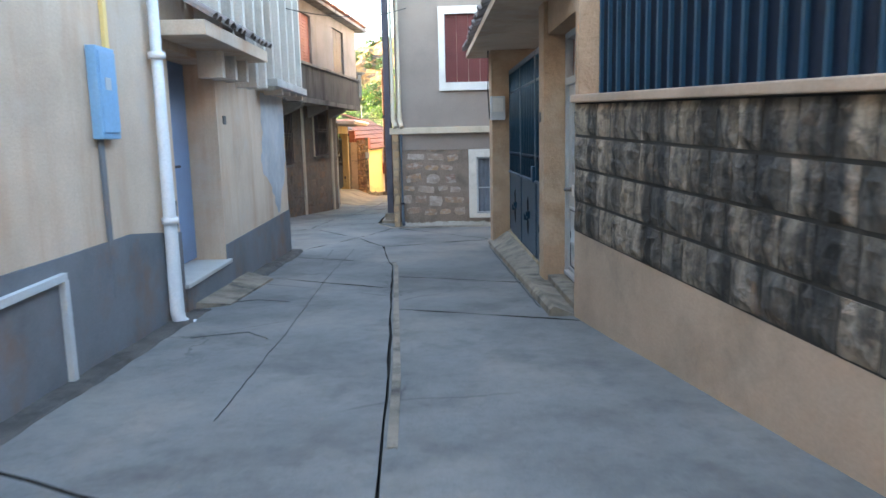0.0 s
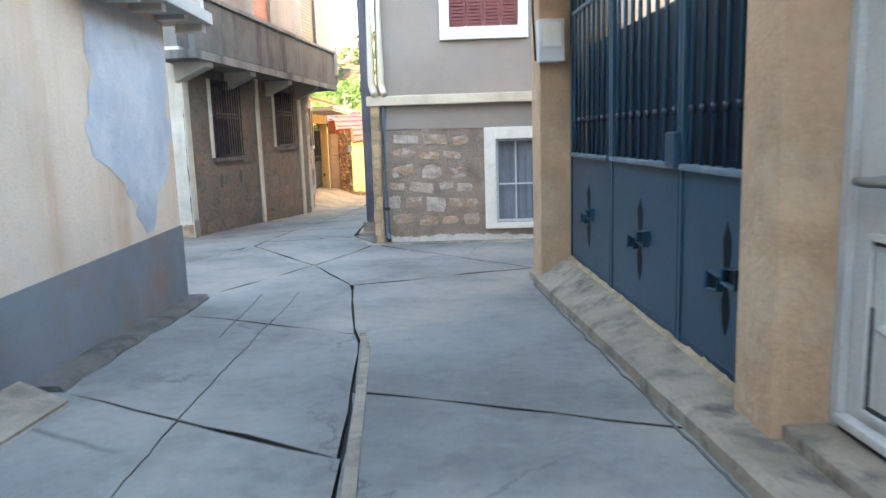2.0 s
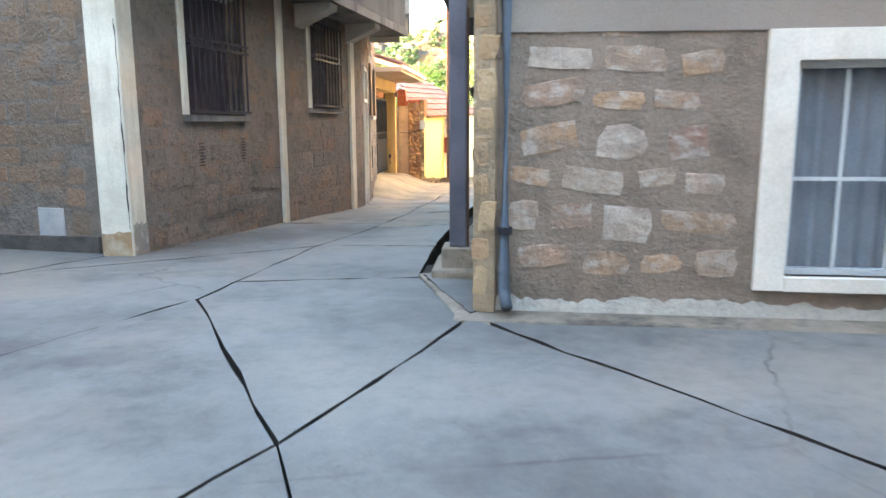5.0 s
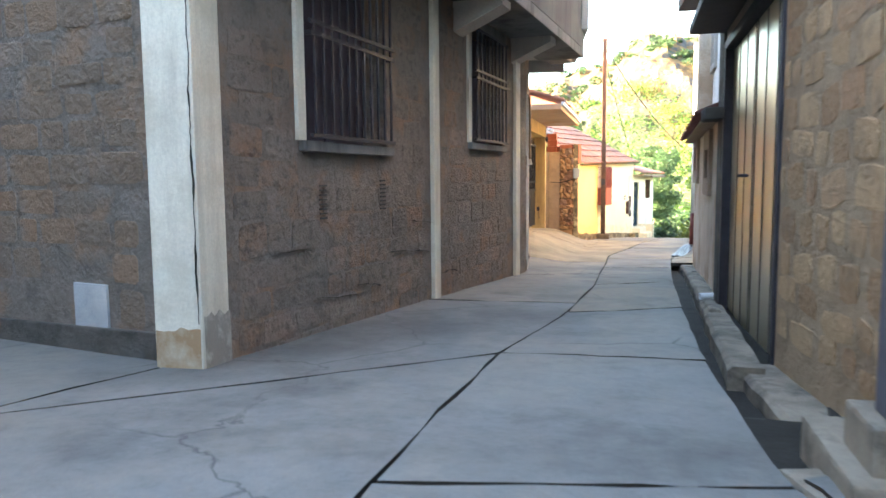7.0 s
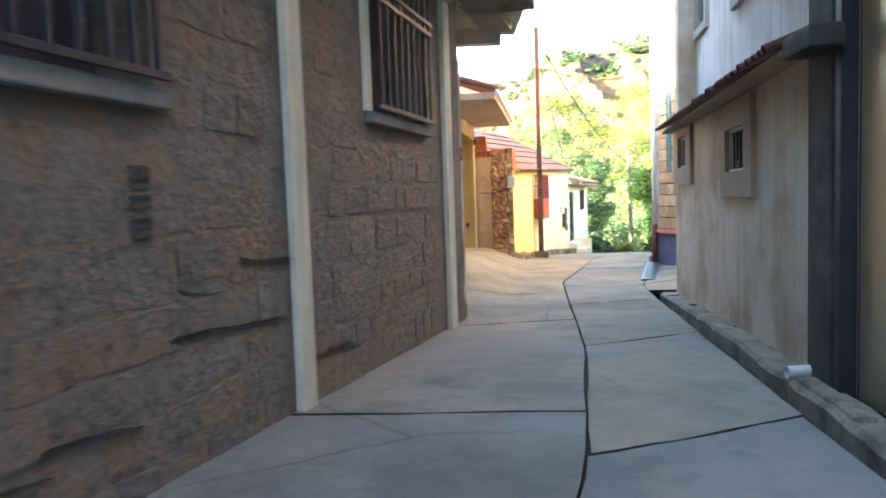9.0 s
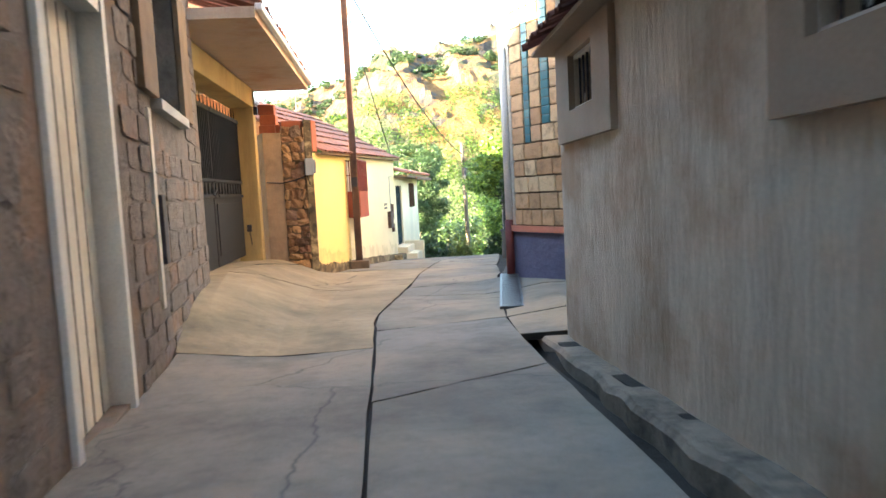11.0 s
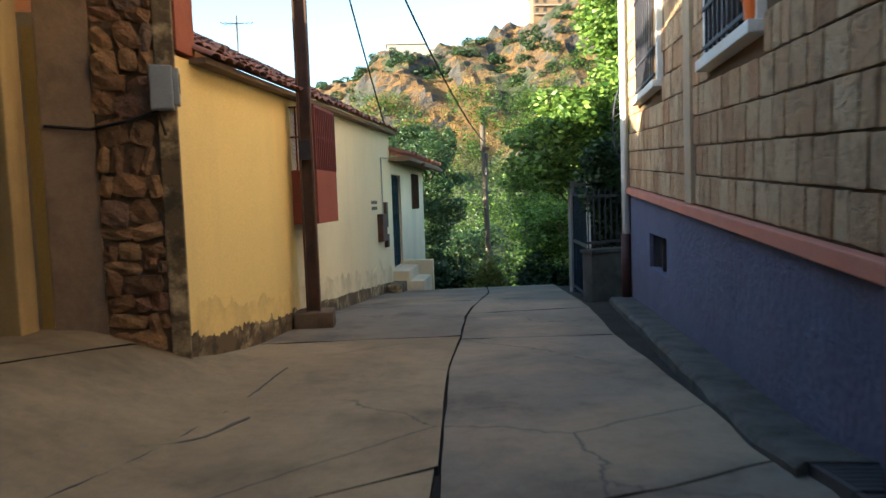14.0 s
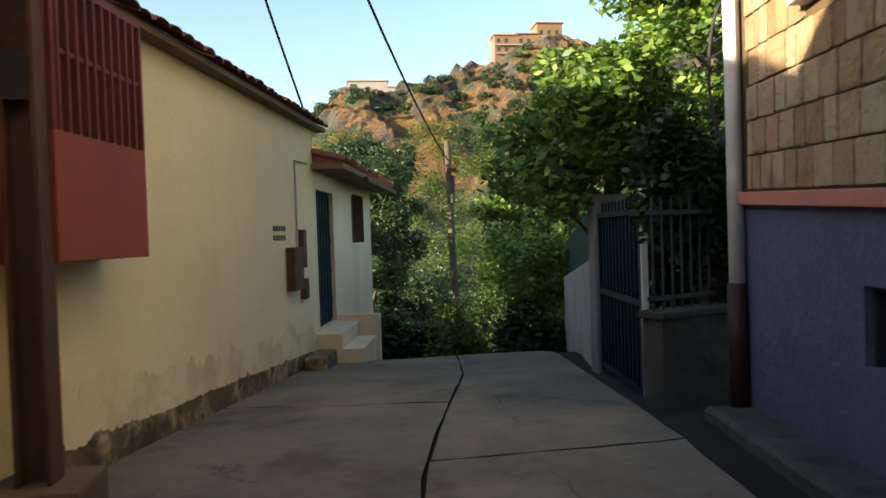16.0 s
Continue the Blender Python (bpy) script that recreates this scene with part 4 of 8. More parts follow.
part("plate", boxes(CH, [(CH.at_y(5.95), CH.at_y(6.12), 0, 0.02, 0.62, 0.86)], 0.004), GREYCON, ht)

# ---- block wall, white door, gate on the other side ----
BW = Line((2.3, -1.65), (1.05, 5.65), 1)
structure("wall_block_foot", wall_mesh(BW, 0, BW.length, -0.5, (0.24, 0.585), 0.3), PLINTH_PINK, "pinkish rendered foot of the boundary wall", "boundary wall")
structure("wall_block_core", wall_mesh(BW, 0, BW.length - 0.004, (0.24, 0.585), (1.31, 1.58), 0.26), MORTAR_DARK, "dark mortar behind the stone blocks", "boundary wall")
wb_ = bpy.data.objects["wall_block_core"]
ORIGIN[wb_.name] = Vector()
BLOCKS = rock_meshes("block", BLOCK, 8, 4)
rnd = random.Random(11)
for c in range(4):
    s = BW.length - 0.004
    while s > 0.2:
        w = rnd.uniform(0.19, 0.25) if c else rnd.uniform(0.21, 0.27)
        m_ = s - w / 2
        f = m_ / BW.length
        z0 = 0.24 + (0.585 - 0.24) * f
        h = ((1.31 - 0.24) + ((1.58 - 0.585) - (1.31 - 0.24)) * f) / 4
        lay("block", BLOCKS[rnd.randrange(8)], BW, m_, 0.0, z0 + (c + 0.5) * h, w - 0.012, 0.06 + rnd.uniform(-0.015, 0.015), h - 0.022, wb_, math.atan2((0.585 - 0.24) * (1 - c / 4) + 0.27 * c / 4, BW.length) * -1)
        s -= w
bm = boxes(BW, [(0, BW.length - 0.02, -0.28, 0.05, (1.31, 1.582), (1.37, 1.64))], 0.01)
structure("wall_cap", bm, PLINTH_PINK, "rendered coping on the block wall", "coping")
fence = thing("sheet_fence", BW.p(BW.length / 2, -0.1, 1.6), "dark navy corrugated steel fence on the wall", "fence")
bm = bmesh.new()
st = 0.075
prev = None
k = int((BW.length - 0.2) / st)
for i in range(k + 1):
    s = 0.02 + i * st
    n = -0.14 + (0.025 if i % 2 else -0.005)
    col = [bm.verts.new(BW.p(s, n, 1.36 + 0.27 * s / BW.length)), bm.verts.new(BW.p(s, n, 3.3))]
    if prev:
        bm.faces.new((prev[0], col[0], col[1], prev[1]))
    prev = col
part("sheet", bm, NAVYSHEET, fence)
for i in range(0, k, 2):
    s = 0.06 + i * st
    part("bar", boxes(BW, [(s, s + 0.025, -0.105, -0.08, 1.4, 3.3)]), NAVY, fence)
part("rail", boxes(BW, [(0.02, BW.length - 0.2, -0.08, -0.05, 2.55, 2.59)]), NAVY, fence)

GL = Line((1.09, 5.65), (0.985, 11.08), 1)
# piers and door recess
structure("wall_pier_1", boxes(GL, [(0.0, 0.12, -0.42, 0.02, -0.5, 2.9)], 0.012), OCHRE, "ochre rendered gate pier", "pier")
structure("wall_pier_2", boxes(GL, [(GL.at_y(7.17), GL.at_y(7.235), -0.45, -0.045, -0.5, 2.62), (GL.at_y(7.17), GL.at_y(7.465), -0.045, 0.04, -0.5, 2.62)]), OCHRE, "ochre rendered pier between gate and door", "pier")
structure("wall_pier_3", boxes(GL, [(GL.at_y(11.02), GL.at_y(11.45), -0.5, 0.205, -0.7, 2.62)], 0.015), OCHRE, "ochre rendered gate pier with a meter box", "pier")
structure("wall_over_door", boxes(GL, [(0.12, GL.at_y(7.17), -0.42, 0.0, 2.3, 2.9)]), OCHRE, "ochre rendered lintel over the white door", "lintel")
structure("door_floor", boxes(GL, [(0.12, GL.at_y(7.17), -0.42, 0.0, -0.4, -0.06)], 0.01), KERB, "worn concrete threshold", "threshold")
wd = thing("white_door", GL.p(0.8, -0.21, -0.06), "weathered white double door with star-cut lower panels and glazed lights", "door")
ws0, ws1 = 0.12, GL.at_y(7.17)
DN = -0.2
part("frame", boxes(GL, [(ws0, ws0 + 0.06, DN - 0.07, DN + 0.03, -0.06, 2.3), (ws1 - 0.05, ws1, DN - 0.07, DN + 0.03, -0.06, 2.3), (ws0 + 0.06, ws1 - 0.05, DN - 0.07, DN + 0.03, 2.24, 2.3), (ws0 + 0.06, ws1 - 0.05, DN - 0.07, DN + 0.03, 1.81, 1.88)], 0.004), WHITEDOOR, wd)
part("transom_pane", boxes(GL, [(ws0 + 0.06, ws1 - 0.05, DN - 0.05, DN - 0.04, 1.88, 2.24)]), surface("reddish_lace", (0.25, 0.10, 0.075), 0.8, 0.4, 12, 60, 0.3, stain=(0.5, 0.42, 0.36), stain_scale=16, stain_amount=0.8), wd, "transom light backed with reddish lace")
for i in range(1, 5):
    s = ws0 + 0.06 + (ws1 - ws0 - 0.11) * i / 5
    part("transom_bar", boxes(GL, [(s - 0.016, s + 0.016, DN - 0.038, DN + 0.0, 1.88, 2.24)], 0.004), WHITEDOOR, wd)
LACE = surface("brown_lace", (0.23, 0.17, 0.12), 0.9, 0.5, 14, 70, 0.4, stain=(0.48, 0.43, 0.37), stain_scale=22, stain_amount=0.9)
split = GL.at_y(6.4)
for i, (a, b) in enumerate(((ws0 + 0.064, split - 0.003), (split + 0.003, ws1 - 0.054))):
    g0, g1 = (a + b) / 2 - 0.13, (a + b) / 2 + 0.15
    lf = part("leaf", wall_mesh(Line(GL.p(a, DN, 0), GL.p(b, DN, 0), 1), 0, b - a, -0.04, 1.805, 0.04, [(g0 - a, g1 - a, 0.975, 1.64)]), WHITEDOOR, wd)
    part("pane", boxes(GL, [(g0, g1, DN - 0.034, DN - 0.03, 0.975, 1.64)]), CURTAIN, lf, "grey net-curtained glass light")
    for z0, z1 in ((0.975, 1.14), (1.46, 1.64)):
        part("lace_panel", boxes(GL, [(g0, g1, DN - 0.029, DN - 0.024, z0, z1)]), LACE, lf, "brown lace behind the light")
    part("beading", boxes(GL, [(g0 - 0.02, g0, DN, DN + 0.01, 0.955, 1.66), (g1, g1 + 0.02, DN, DN + 0.01, 0.955, 1.66), (g0, g1, DN, DN + 0.01, 0.955, 0.975), (g0, g1, DN, DN + 0.01, 1.64, 1.66)], 0.003), WHITEDOOR, lf)
    p0, p1_, z0, z1 = a + 0.1, b - 0.12, 0.07, 0.60
    c0, cz = (p0 + p1_) / 2, (z0 + z1) / 2
    bm = bmesh.new()
    rim = []
    for q in range(8):
        far = q % 2 == 0
        an = q * math.pi / 4
        rim.append(bm.verts.new(GL.p(c0 + math.cos(an) * ((p1_ - p0) / 2 if far else 0.1), DN + 0.001, cz + math.sin(an) * ((z1 - z0) / 2 if far else 0.11))))
    tip = bm.verts.new(GL.p(c0, DN + 0.06, cz))
    for q in range(8):
        bm.faces.new((rim[q], rim[(q + 1) % 8], tip))
    part("star_panel", bm, WHITEDOOR, lf, "raised four-pointed star")
    part("moulding", boxes(GL, [(p0 - 0.03, p1_ + 0.03, DN, DN + 0.018, 0.62, 0.645), (p0 - 0.03, p0 - 0.012, DN, DN + 0.018, 0.05, 0.62), (p1_ + 0.012, p1_ + 0.03, DN, DN + 0.018, 0.05, 0.62), (p0 - 0.012, p1_ + 0.012, DN, DN + 0.018, 0.03, 0.05)], 0.005), WHITEDOOR, lf, "raised panel moulding")
    part("groove", boxes(GL, [(p0 - 0.03, p1_ + 0.03, DN, DN + 0.006, 0.606, 0.62), (p1_ + 0.0, p1_ + 0.012, DN, DN + 0.006, 0.05, 0.4), (p0 - 0.012, p1_ + 0.0, DN, DN + 0.006, 0.05, 0.064)]), IRON, lf, "thin dark strips along three inner edges of the moulding")
    part("weatherboard", boxes(GL, [(a + 0.01, b - 0.01, DN, DN + 0.05, -0.035, 0.0)], 0.008), WHITEDOOR, lf, "projecting weatherboard with flaking paint")
    # solid dark bar in place of the shaded gap between leaf and threshold
    part("gap", boxes(GL, [(a, b, DN - 0.02, DN + 0.03, -0.058, -0.04)]), IRON, lf, "dark bar standing in for the shade under the leaf")
    h0 = b - 0.34 if i else a + 0.04
    part("lock_plate", boxes(GL, [(h0 - 0.1, h0 + 0.14, DN, DN + 0.012, 0.76, 0.86)], 0.012), WHITE, lf, "white painted lock plate")
    bm = bmesh.new()
    tube(bm, [GL.p(h0 + 0.17, DN, 0.815), GL.p(h0 + 0.17, DN + 0.05, 0.815), GL.p(h0 + 0.2, DN + 0.06, 0.812), GL.p(h0 + 0.28, DN + 0.05, 0.81)], [0.024, 0.018, 0.018, 0.014], 8)
    part("lever", bm, GREYCON, lf, "dull grey metal lever handle", smooth=True)
part("cover_strip", boxes(GL, [(split - 0.025, split + 0.025, DN + 0.0, DN + 0.022, -0.03, 1.8)], 0.006), WHITEDOOR, wd)

tagged(finish("door_plate", boxes(GL, [(0.035, 0.095, 0.02, 0.03, 1.42, 1.52)], 0.002), IRON), "small dark plate on the pier beside the white door", "plate")
tagged(finish("wall_plate", boxes(GL, [(GL.at_y(7.33), GL.at_y(7.42), 0.04, 0.052, 1.47, 1.57)], 0.002), GREYCON), "small weathered plate on the gate pier", "plate")
gate = thing("blue_gate", GL.p(GL.at_y(9.4), -0.12, -0.1), "navy blue steel yard gate with vertical bars above plain panels", "gate")


def ornament(parent, s, z):
    """A flower cut from the sheet: two tall pointed petals standing proud, and two side flaps bent out of the panel."""
    for dz in (0.135, -0.135):
        bm = bmesh.new()
        rim, k = [], 8
        for q in range(2 * k):
            f = q / k if q < k else (2 * k - q) / k
            w = 0.05 * math.sin(math.pi * f) ** 0.8 * (1 if q < k else -1)
            rim.append((s + w, z + dz - 0.125 + 0.25 * f))
        ring = [bm.verts.new(GL.p(a_, -0.064, b_)) for a_, b_ in rim]
        low = bm.verts.new(GL.p(s, -0.052, z + dz - 0.06))
        top = bm.verts.new(GL.p(s, -0.046, z + dz + 0.05))
        for q in range(2 * k):
            r = (q + 1) % (2 * k)
            f = q / k if q < k else (2 * k - q) / k
            bm.faces.new((ring[q], ring[r], top if f > 0.5 else low))
        bm.faces.new((ring[k // 2], top, low))
        bm.faces.new((ring[-k // 2], low, top))
        part("petal", bm, CUTSHADE, parent, "pointed petal coloured near black as cut-out shade")
    for sg in (1, -1):
        q = [(0.012, 0.01), (0.15, 0.02), (0.17, -0.075), (0.03, -0.06)]
        rimq = [(s + sg * a_, z + sg * b_) for a_, b_ in q]
        m_ = [sum(v[j] for v in rimq) / 4 for j in (0, 1)]
        outer = [GL.p(a_, -0.064, b_) for a_, b_ in rimq]
        lip = [GL.p(a_, -0.03, b_) for a_, b_ in rimq]
        inner = [GL.p(m_[0] + 0.84 * (a_ - m_[0]), -0.034, m_[1] + 0.84 * (b_ - m_[1])) for a_, b_ in rimq]
        deep = [GL.p(m_[0] + 0.8 * (a_ - m_[0]), -0.056, m_[1] + 0.8 * (b_ - m_[1])) for a_, b_ in rimq]
        bm = bmesh.new()
        rings = [[bm.verts.new(v) for v in ring] for ring in (outer, lip, inner, deep)]
        for ra, rb in zip(rings, rings[1:]):
            for j in range(4):
                bm.faces.new((ra[j], ra[(j + 1) % 4], rb[(j + 1) % 4], rb[j]))
        fl = part("flap", bm, NAVY, parent, "bent sheet flap with a worn rim")
        bm = bmesh.new()
        bm.faces.new([bm.verts.new(v) for v in deep])
        part("cut_out", bm, CUTSHADE, fl, "flap hollow coloured near black as shade")


EDGES = [GL.at_y(y) for y in (7.24, 8.39, 9.7, 11.0)]
for i in range(3):
    a, b = EDGES[i] + 0.005, EDGES[i + 1] - 0.005
    lf = part("leaf", boxes(GL, [(a, a + 0.04, -0.11, -0.055, -0.1, 2.3), (b - 0.04, b, -0.11, -0.055, -0.1, 2.3), (a + 0.04, b - 0.04, -0.11, -0.055, 2.24, 2.3), (a + 0.04, b - 0.04, -0.108, -0.062, -0.1, -0.06)], 0.004), NAVY, gate)
    part("panel", boxes(GL, [(a + 0.04, b - 0.04, -0.10, -0.064, -0.06, 0.79)], 0.004), NAVY, lf)
    for n0, n1, z0, z1 in ((-0.115, -0.035, 0.79, 0.822), (-0.1, -0.06, 1.95, 1.98)):
        part("rail", boxes(GL, [(a + 0.04, b - 0.04, n0, n1, z0, z1)], 0.008), NAVYSHINE, lf)
    for j in range(8):
        sj = a + 0.04 + (b - a - 0.08) * (j + 0.5) / 8
        bm = bmesh.new()
        tube(bm, [GL.p(sj, -0.075, 0.82), GL.p(sj, -0.075, 2.24)], 0.0135, 8)
        bar = part("bar", bm, NAVY, lf, smooth=True)
        bm = bmesh.new()
        tube(bm, [GL.p(sj, -0.075, 1.06), GL.p(sj, -0.075, 1.075), GL.p(sj, -0.075, 1.095), GL.p(sj, -0.075, 1.11)], [0.014, 0.021, 0.021, 0.014], 8)
        part("collar", bm, NAVYBAR, lf, smooth=True)
    part("backing", boxes(GL, [(a - 0.005, b + 0.005, -0.2, -0.195, 0.75, 1.7)]), NAVYSHEET, lf, "dark sheet behind the bars")
    ornament(lf, (a + b) / 2, 0.335)
bm = boxes(GL, [(EDGES[1] - 0.02, EDGES[1] + 0.12, -0.055, -0.02, 0.8, 0.98)], 0.006)
part("lock_box", bm, NAVY, gate)
roof = thing("gate_canopy", GL.p(GL.at_y(9.2), 0, 2.62), "tiled canopy roof with a cream soffit over the gate", "canopy")
g0, g1 = GL.at_y(5.9), GL.at_y(12.05)
bm = bmesh.new()
vs = [bm.verts.new(GL.p(*c)) for c in ((g0, 0.52, 2.6), (g1, 0.52, 2.6), (g1, -0.6, 2.62), (g0, -0.6, 2.62), (g0, 0.52, 2.68), (g1, 0.52, 2.68), (g1, -0.6, 3.15), (g0, -0.6, 3.15))]
for f in ((0, 1, 2, 3), (4, 5, 6, 7), (0, 1, 5, 4), (1, 2, 6, 5), (2, 3, 7, 6), (3, 0, 4, 7)):
    bm.faces.new([vs[i] for i in f])
part("slab", bm, CREAM, roof)
tile_row(roof, GL, g0, g1, 0.57, 2.71, -0.6, 3.22, 0.17, 0.07, GREYTILE, seed=3)
mt = thing("meter_box", GL.p(GL.at_y(11.0), 0.1, 1.6), "cream plastic electricity meter box on the pier", "meter box")
side = 1 if Line(GL.p(GL.at_y(11.02), -0.02, 0), GL.p(GL.at_y(11.02), 0.25, 0), 1).n.y < 0 else -1
PF = Line(GL.p(GL.at_y(11.02), -0.02, 0), GL.p(GL.at_y(11.02), 0.25, 0), side)
part("body", boxes(PF, [(0.03, 0.25, 0.0, 0.12, 1.58, 1.93)], 0.012), GREYBOX, mt)
part("cover", boxes(PF, [(0.06, 0.22, 0.12, 0.135, 1.7, 1.9)], 0.006), WHITE, mt)
bm = bmesh.new()
tube(bm, [PF.p(0.26, 0.02, 1.6), PF.p(0.28, 0.02, 2.0), PF.p(0.27, 0.02, 2.6)], 0.01, 6)
part("cable", bm, RUBBER, mt)
bm = bmesh.new()
prev = None
for i in range(29):
    s = 0.02 + (GL.at_y(11.5) - 0.02) * i / 28
    q = GL.p(s, 0.15, 0)
    g = gz(q.x, q.y)
    w = 0.02 * noise.noise(Vector((s * 2.5, 4.0, 0))) + 0.02 * noise.noise(Vector((s * 9.5, 7.0, 0)))
    cur = [bm.verts.new(GL.p(s, -0.3, -0.6)), bm.verts.new(GL.p(s, -0.3, -0.085)), bm.verts.new(GL.p(s, 0.0, -0.115)), bm.verts.new(GL.p(s, 0.2 + w, g + 0.085 + 0.5 * w)), bm.verts.new(GL.p(s, 0.235 + w, g + 0.06 + 0.6 * w)), bm.verts.new(GL.p(s, 0.245 + w, g - 0.1))]
    if prev:
        for j in range(5):
            bm.faces.new((prev[j], prev[j + 1], cur[j + 1], cur[j]))
    if i in (0, 28):
        bm.faces.new(cur)
    prev = cur
structure("gate_sill", bm, KERB, "worn sloping concrete sill along the foot of the gate", "kerb")
foot_strip(Line(GL.p(1.85, -0.053, 0), GL.p(GL.at_y(11.0), -0.053, 0), 1), 0.0, GL.at_y(11.0) - 1.85, lambda s: -0.125, 0.05, SANDCRUMB, road, "sandy crumbs along the gate foot", 3.0, 0.03, 0.9)
road_crack([(GL.p(s_, 0.262, 0).x, GL.p(s_, 0.262, 0).y) for s_ in (0.4, 1.5, 2.6, 3.7, 4.8, 5.5)], 0.012, "open joint along the gate sill", 9.0)
structure("side_apron", sheet([0.6, 1.0, 1.5, 2.0, 2.6], [11.3, 12.0, 12.7, 13.4, 14.1, 14.7], lambda x, y: gz(x, y) - 0.012), CONCRETE, "grey concrete apron between the gate pier and the stone house", "pavement")
structure("wall_yard_back", boxes(WORLDLINE, [(2.6, 2.9, -6, 14.7, -0.6, 4.5)]), CREAM, "plastered yard wall behind the gate", "yard wall")
# ---- rendered house with the stone ground floor ----
RF = Line((-0.88, 14.75), (3.2, 14.55), -1)
RS = Line((-0.88, 14.75), (-1.1, 18.35), 1)


def rx_s(x):
    return (x - RF.a.x) / RF.u.x


RW0, RW1 = rx_s(0.72), rx_s(1.55)
UW0, UW1 = rx_s(0.13), rx_s(1.05)
lower = structure("wall_stone_house", wall_mesh(RF, 0, RF.length, -0.8, 1.42, 0.4, [(RW0, RW1, -0.22, 0.93)]), MORTAR, "rubble stone ground floor set in grey mortar", "house wall")
ORIGIN[lower.name] = Vector()
structure("wall_render_house", wall_mesh(RF, 0, RF.length, 1.42, 7.0, 0.4, [(UW0, UW1, 2.42, 3.74)]), RENDER, "brown-grey rendered upper storey", "house wall")
lower2 = structure("wall_stone_house_side", wall_mesh(RS, 0.0, RS.length, -1.0, 2.6, 0.4), WARMMORTAR, "rubble stone side wall of the house", "house wall")
ORIGIN[lower2.name] = Vector()
structure("wall_render_house_side", wall_mesh(RS, 0, 9.0, 2.6, 7.0, 0.4), RENDER, "brown-grey rendered upper side wall", "house wall")
structure("band_course", boxes(RF, [(-0.14, RF.length, -0.05, 0.11, 1.42, 1.55)], 0.012), CREAMPAINT, "cream painted string course round the house", "string course")
structure("band_course_side", boxes(RS, [(-0.0, 1.7, 0.002, 0.12, 1.42, 1.55)], 0.012), CREAMPAINT, "cream painted string course on the side wall", "string course")
# splashed mortar foot
foot_strip(RF, 0.0, RF.length, lambda s: -0.5, 0.16, LIME, lower, "pale lime-splashed foot of the stone wall", 2.0, 0.035, 0.55)
STONES = lump_meshes("stone", RUBBLE, 10, 7)
rnd = random.Random(21)


def rubble_rows(L, parent, s0, s1, z0, z1, hole, rowh, wide, fill, meshes, proud=0.05):
    z = z0
    while z < z1 - 0.05:
        h = rowh * rnd.uniform(0.8, 1.15)
        s = s0 + rnd.uniform(0, 0.12)
        while s < s1 - 0.05:
            w = rnd.uniform(*wide)
            if s + w > s1:
                w = s1 - s
            if not (hole and s + w > hole[0] and s < hole[1] and z + h > hole[2] and z < hole[3]) and w > 0.08:
                hh = h * rnd.uniform(*fill)
                lay("stone", meshes[rnd.randrange(len(meshes))], L, s + w / 2, 0.0, z + h / 2 + rnd.uniform(-0.03, 0.03), w * rnd.uniform(0.68, 0.94), proud * rnd.uniform(0.5, 1.2), hh, parent, rnd.uniform(-0.16, 0.16))
            s += w
        z += h


rubble_rows(RF, lower, 0.04, RF.length - 1.0, -0.26, 1.12, (RW0 - 0.2, RW1 + 0.2, -0.4, 1.12), 0.235, (0.2, 0.46), (0.48, 0.8), STONES, 0.026)
part("render_coat", boxes(RF, [(0.0, RF.length, 0.0, 0.014, (1.1, 1.06), 1.42)], 0.004), RENDER, lower, "brown-grey render below the string course")
# side stones coloured orange for the warm light that reaches this wall
SIDESTONES = lump_meshes("stone", surface("warm_lit_rubble_stone", (0.42, 0.28, 0.165), 0.92, 0.3, 7, 50, 0.9, piece=[(0, (0.30, 0.18, 0.10)), (0.4, (0.45, 0.30, 0.17)), (0.75, (0.52, 0.36, 0.21)), (1, (0.38, 0.21, 0.12))], stain=(0.25, 0.18, 0.12), stain_scale=5, stain_amount=0.7, bump_dist=0.03), 8, 27)
rubble_rows(RS, lower2, 0.05, RS.length, -0.5, 2.3, None, 0.2, (0.2, 0.5), (0.7, 1.0), SIDESTONES, 0.018)

lw = thing("ground_floor_window", RF.p(RW0, 0, -0.22), "white-framed ground floor window with blue casing and drawn grey curtain", "window")
part("surround", boxes(RF, [(RW0 - 0.16, RW0, -0.1, 0.035, -0.3, 1.09), (RW1, RW1 + 0.16, -0.1, 0.035, -0.3, 1.09), (RW0, RW1, -0.1, 0.035, 0.93, 1.09), (RW0, RW1, -0.1, 0.05, -0.3, -0.22)], 0.004), surface("dusty_white_paint", (0.70, 0.64, 0.55), 0.7, 0.12, 2, 60, 0.2, stain=(0.45, 0.38, 0.3), stain_scale=3, stain_amount=0.5), lw)
part("casing", boxes(RF, [(RW0, RW0 + 0.035, -0.1, -0.05, -0.22, 0.93), (RW1 - 0.035, RW1, -0.1, -0.05, -0.22, 0.93), (RW0, RW1, -0.1, -0.05, 0.895, 0.93), (RW0, RW1, -0.1, -0.05, -0.22, -0.185)]), GREYBOX, lw, "pale grey-blue metal casing")
bm = bmesh.new()
prev = None
for i in range(41):
    s = RW0 + 0.035 + (RW1 - RW0 - 0.07) * i / 40
    cur = [bm.verts.new(RF.p(s, -0.13 + 0.018 * math.sin(i * 1.1), z)) for z in (-0.2, 0.9)]
    if prev:
        bm.faces.new((prev[0], cur[0], cur[1], prev[1]))
    prev = cur
part("curtain", bm, CURTAIN, lw, smooth=True)
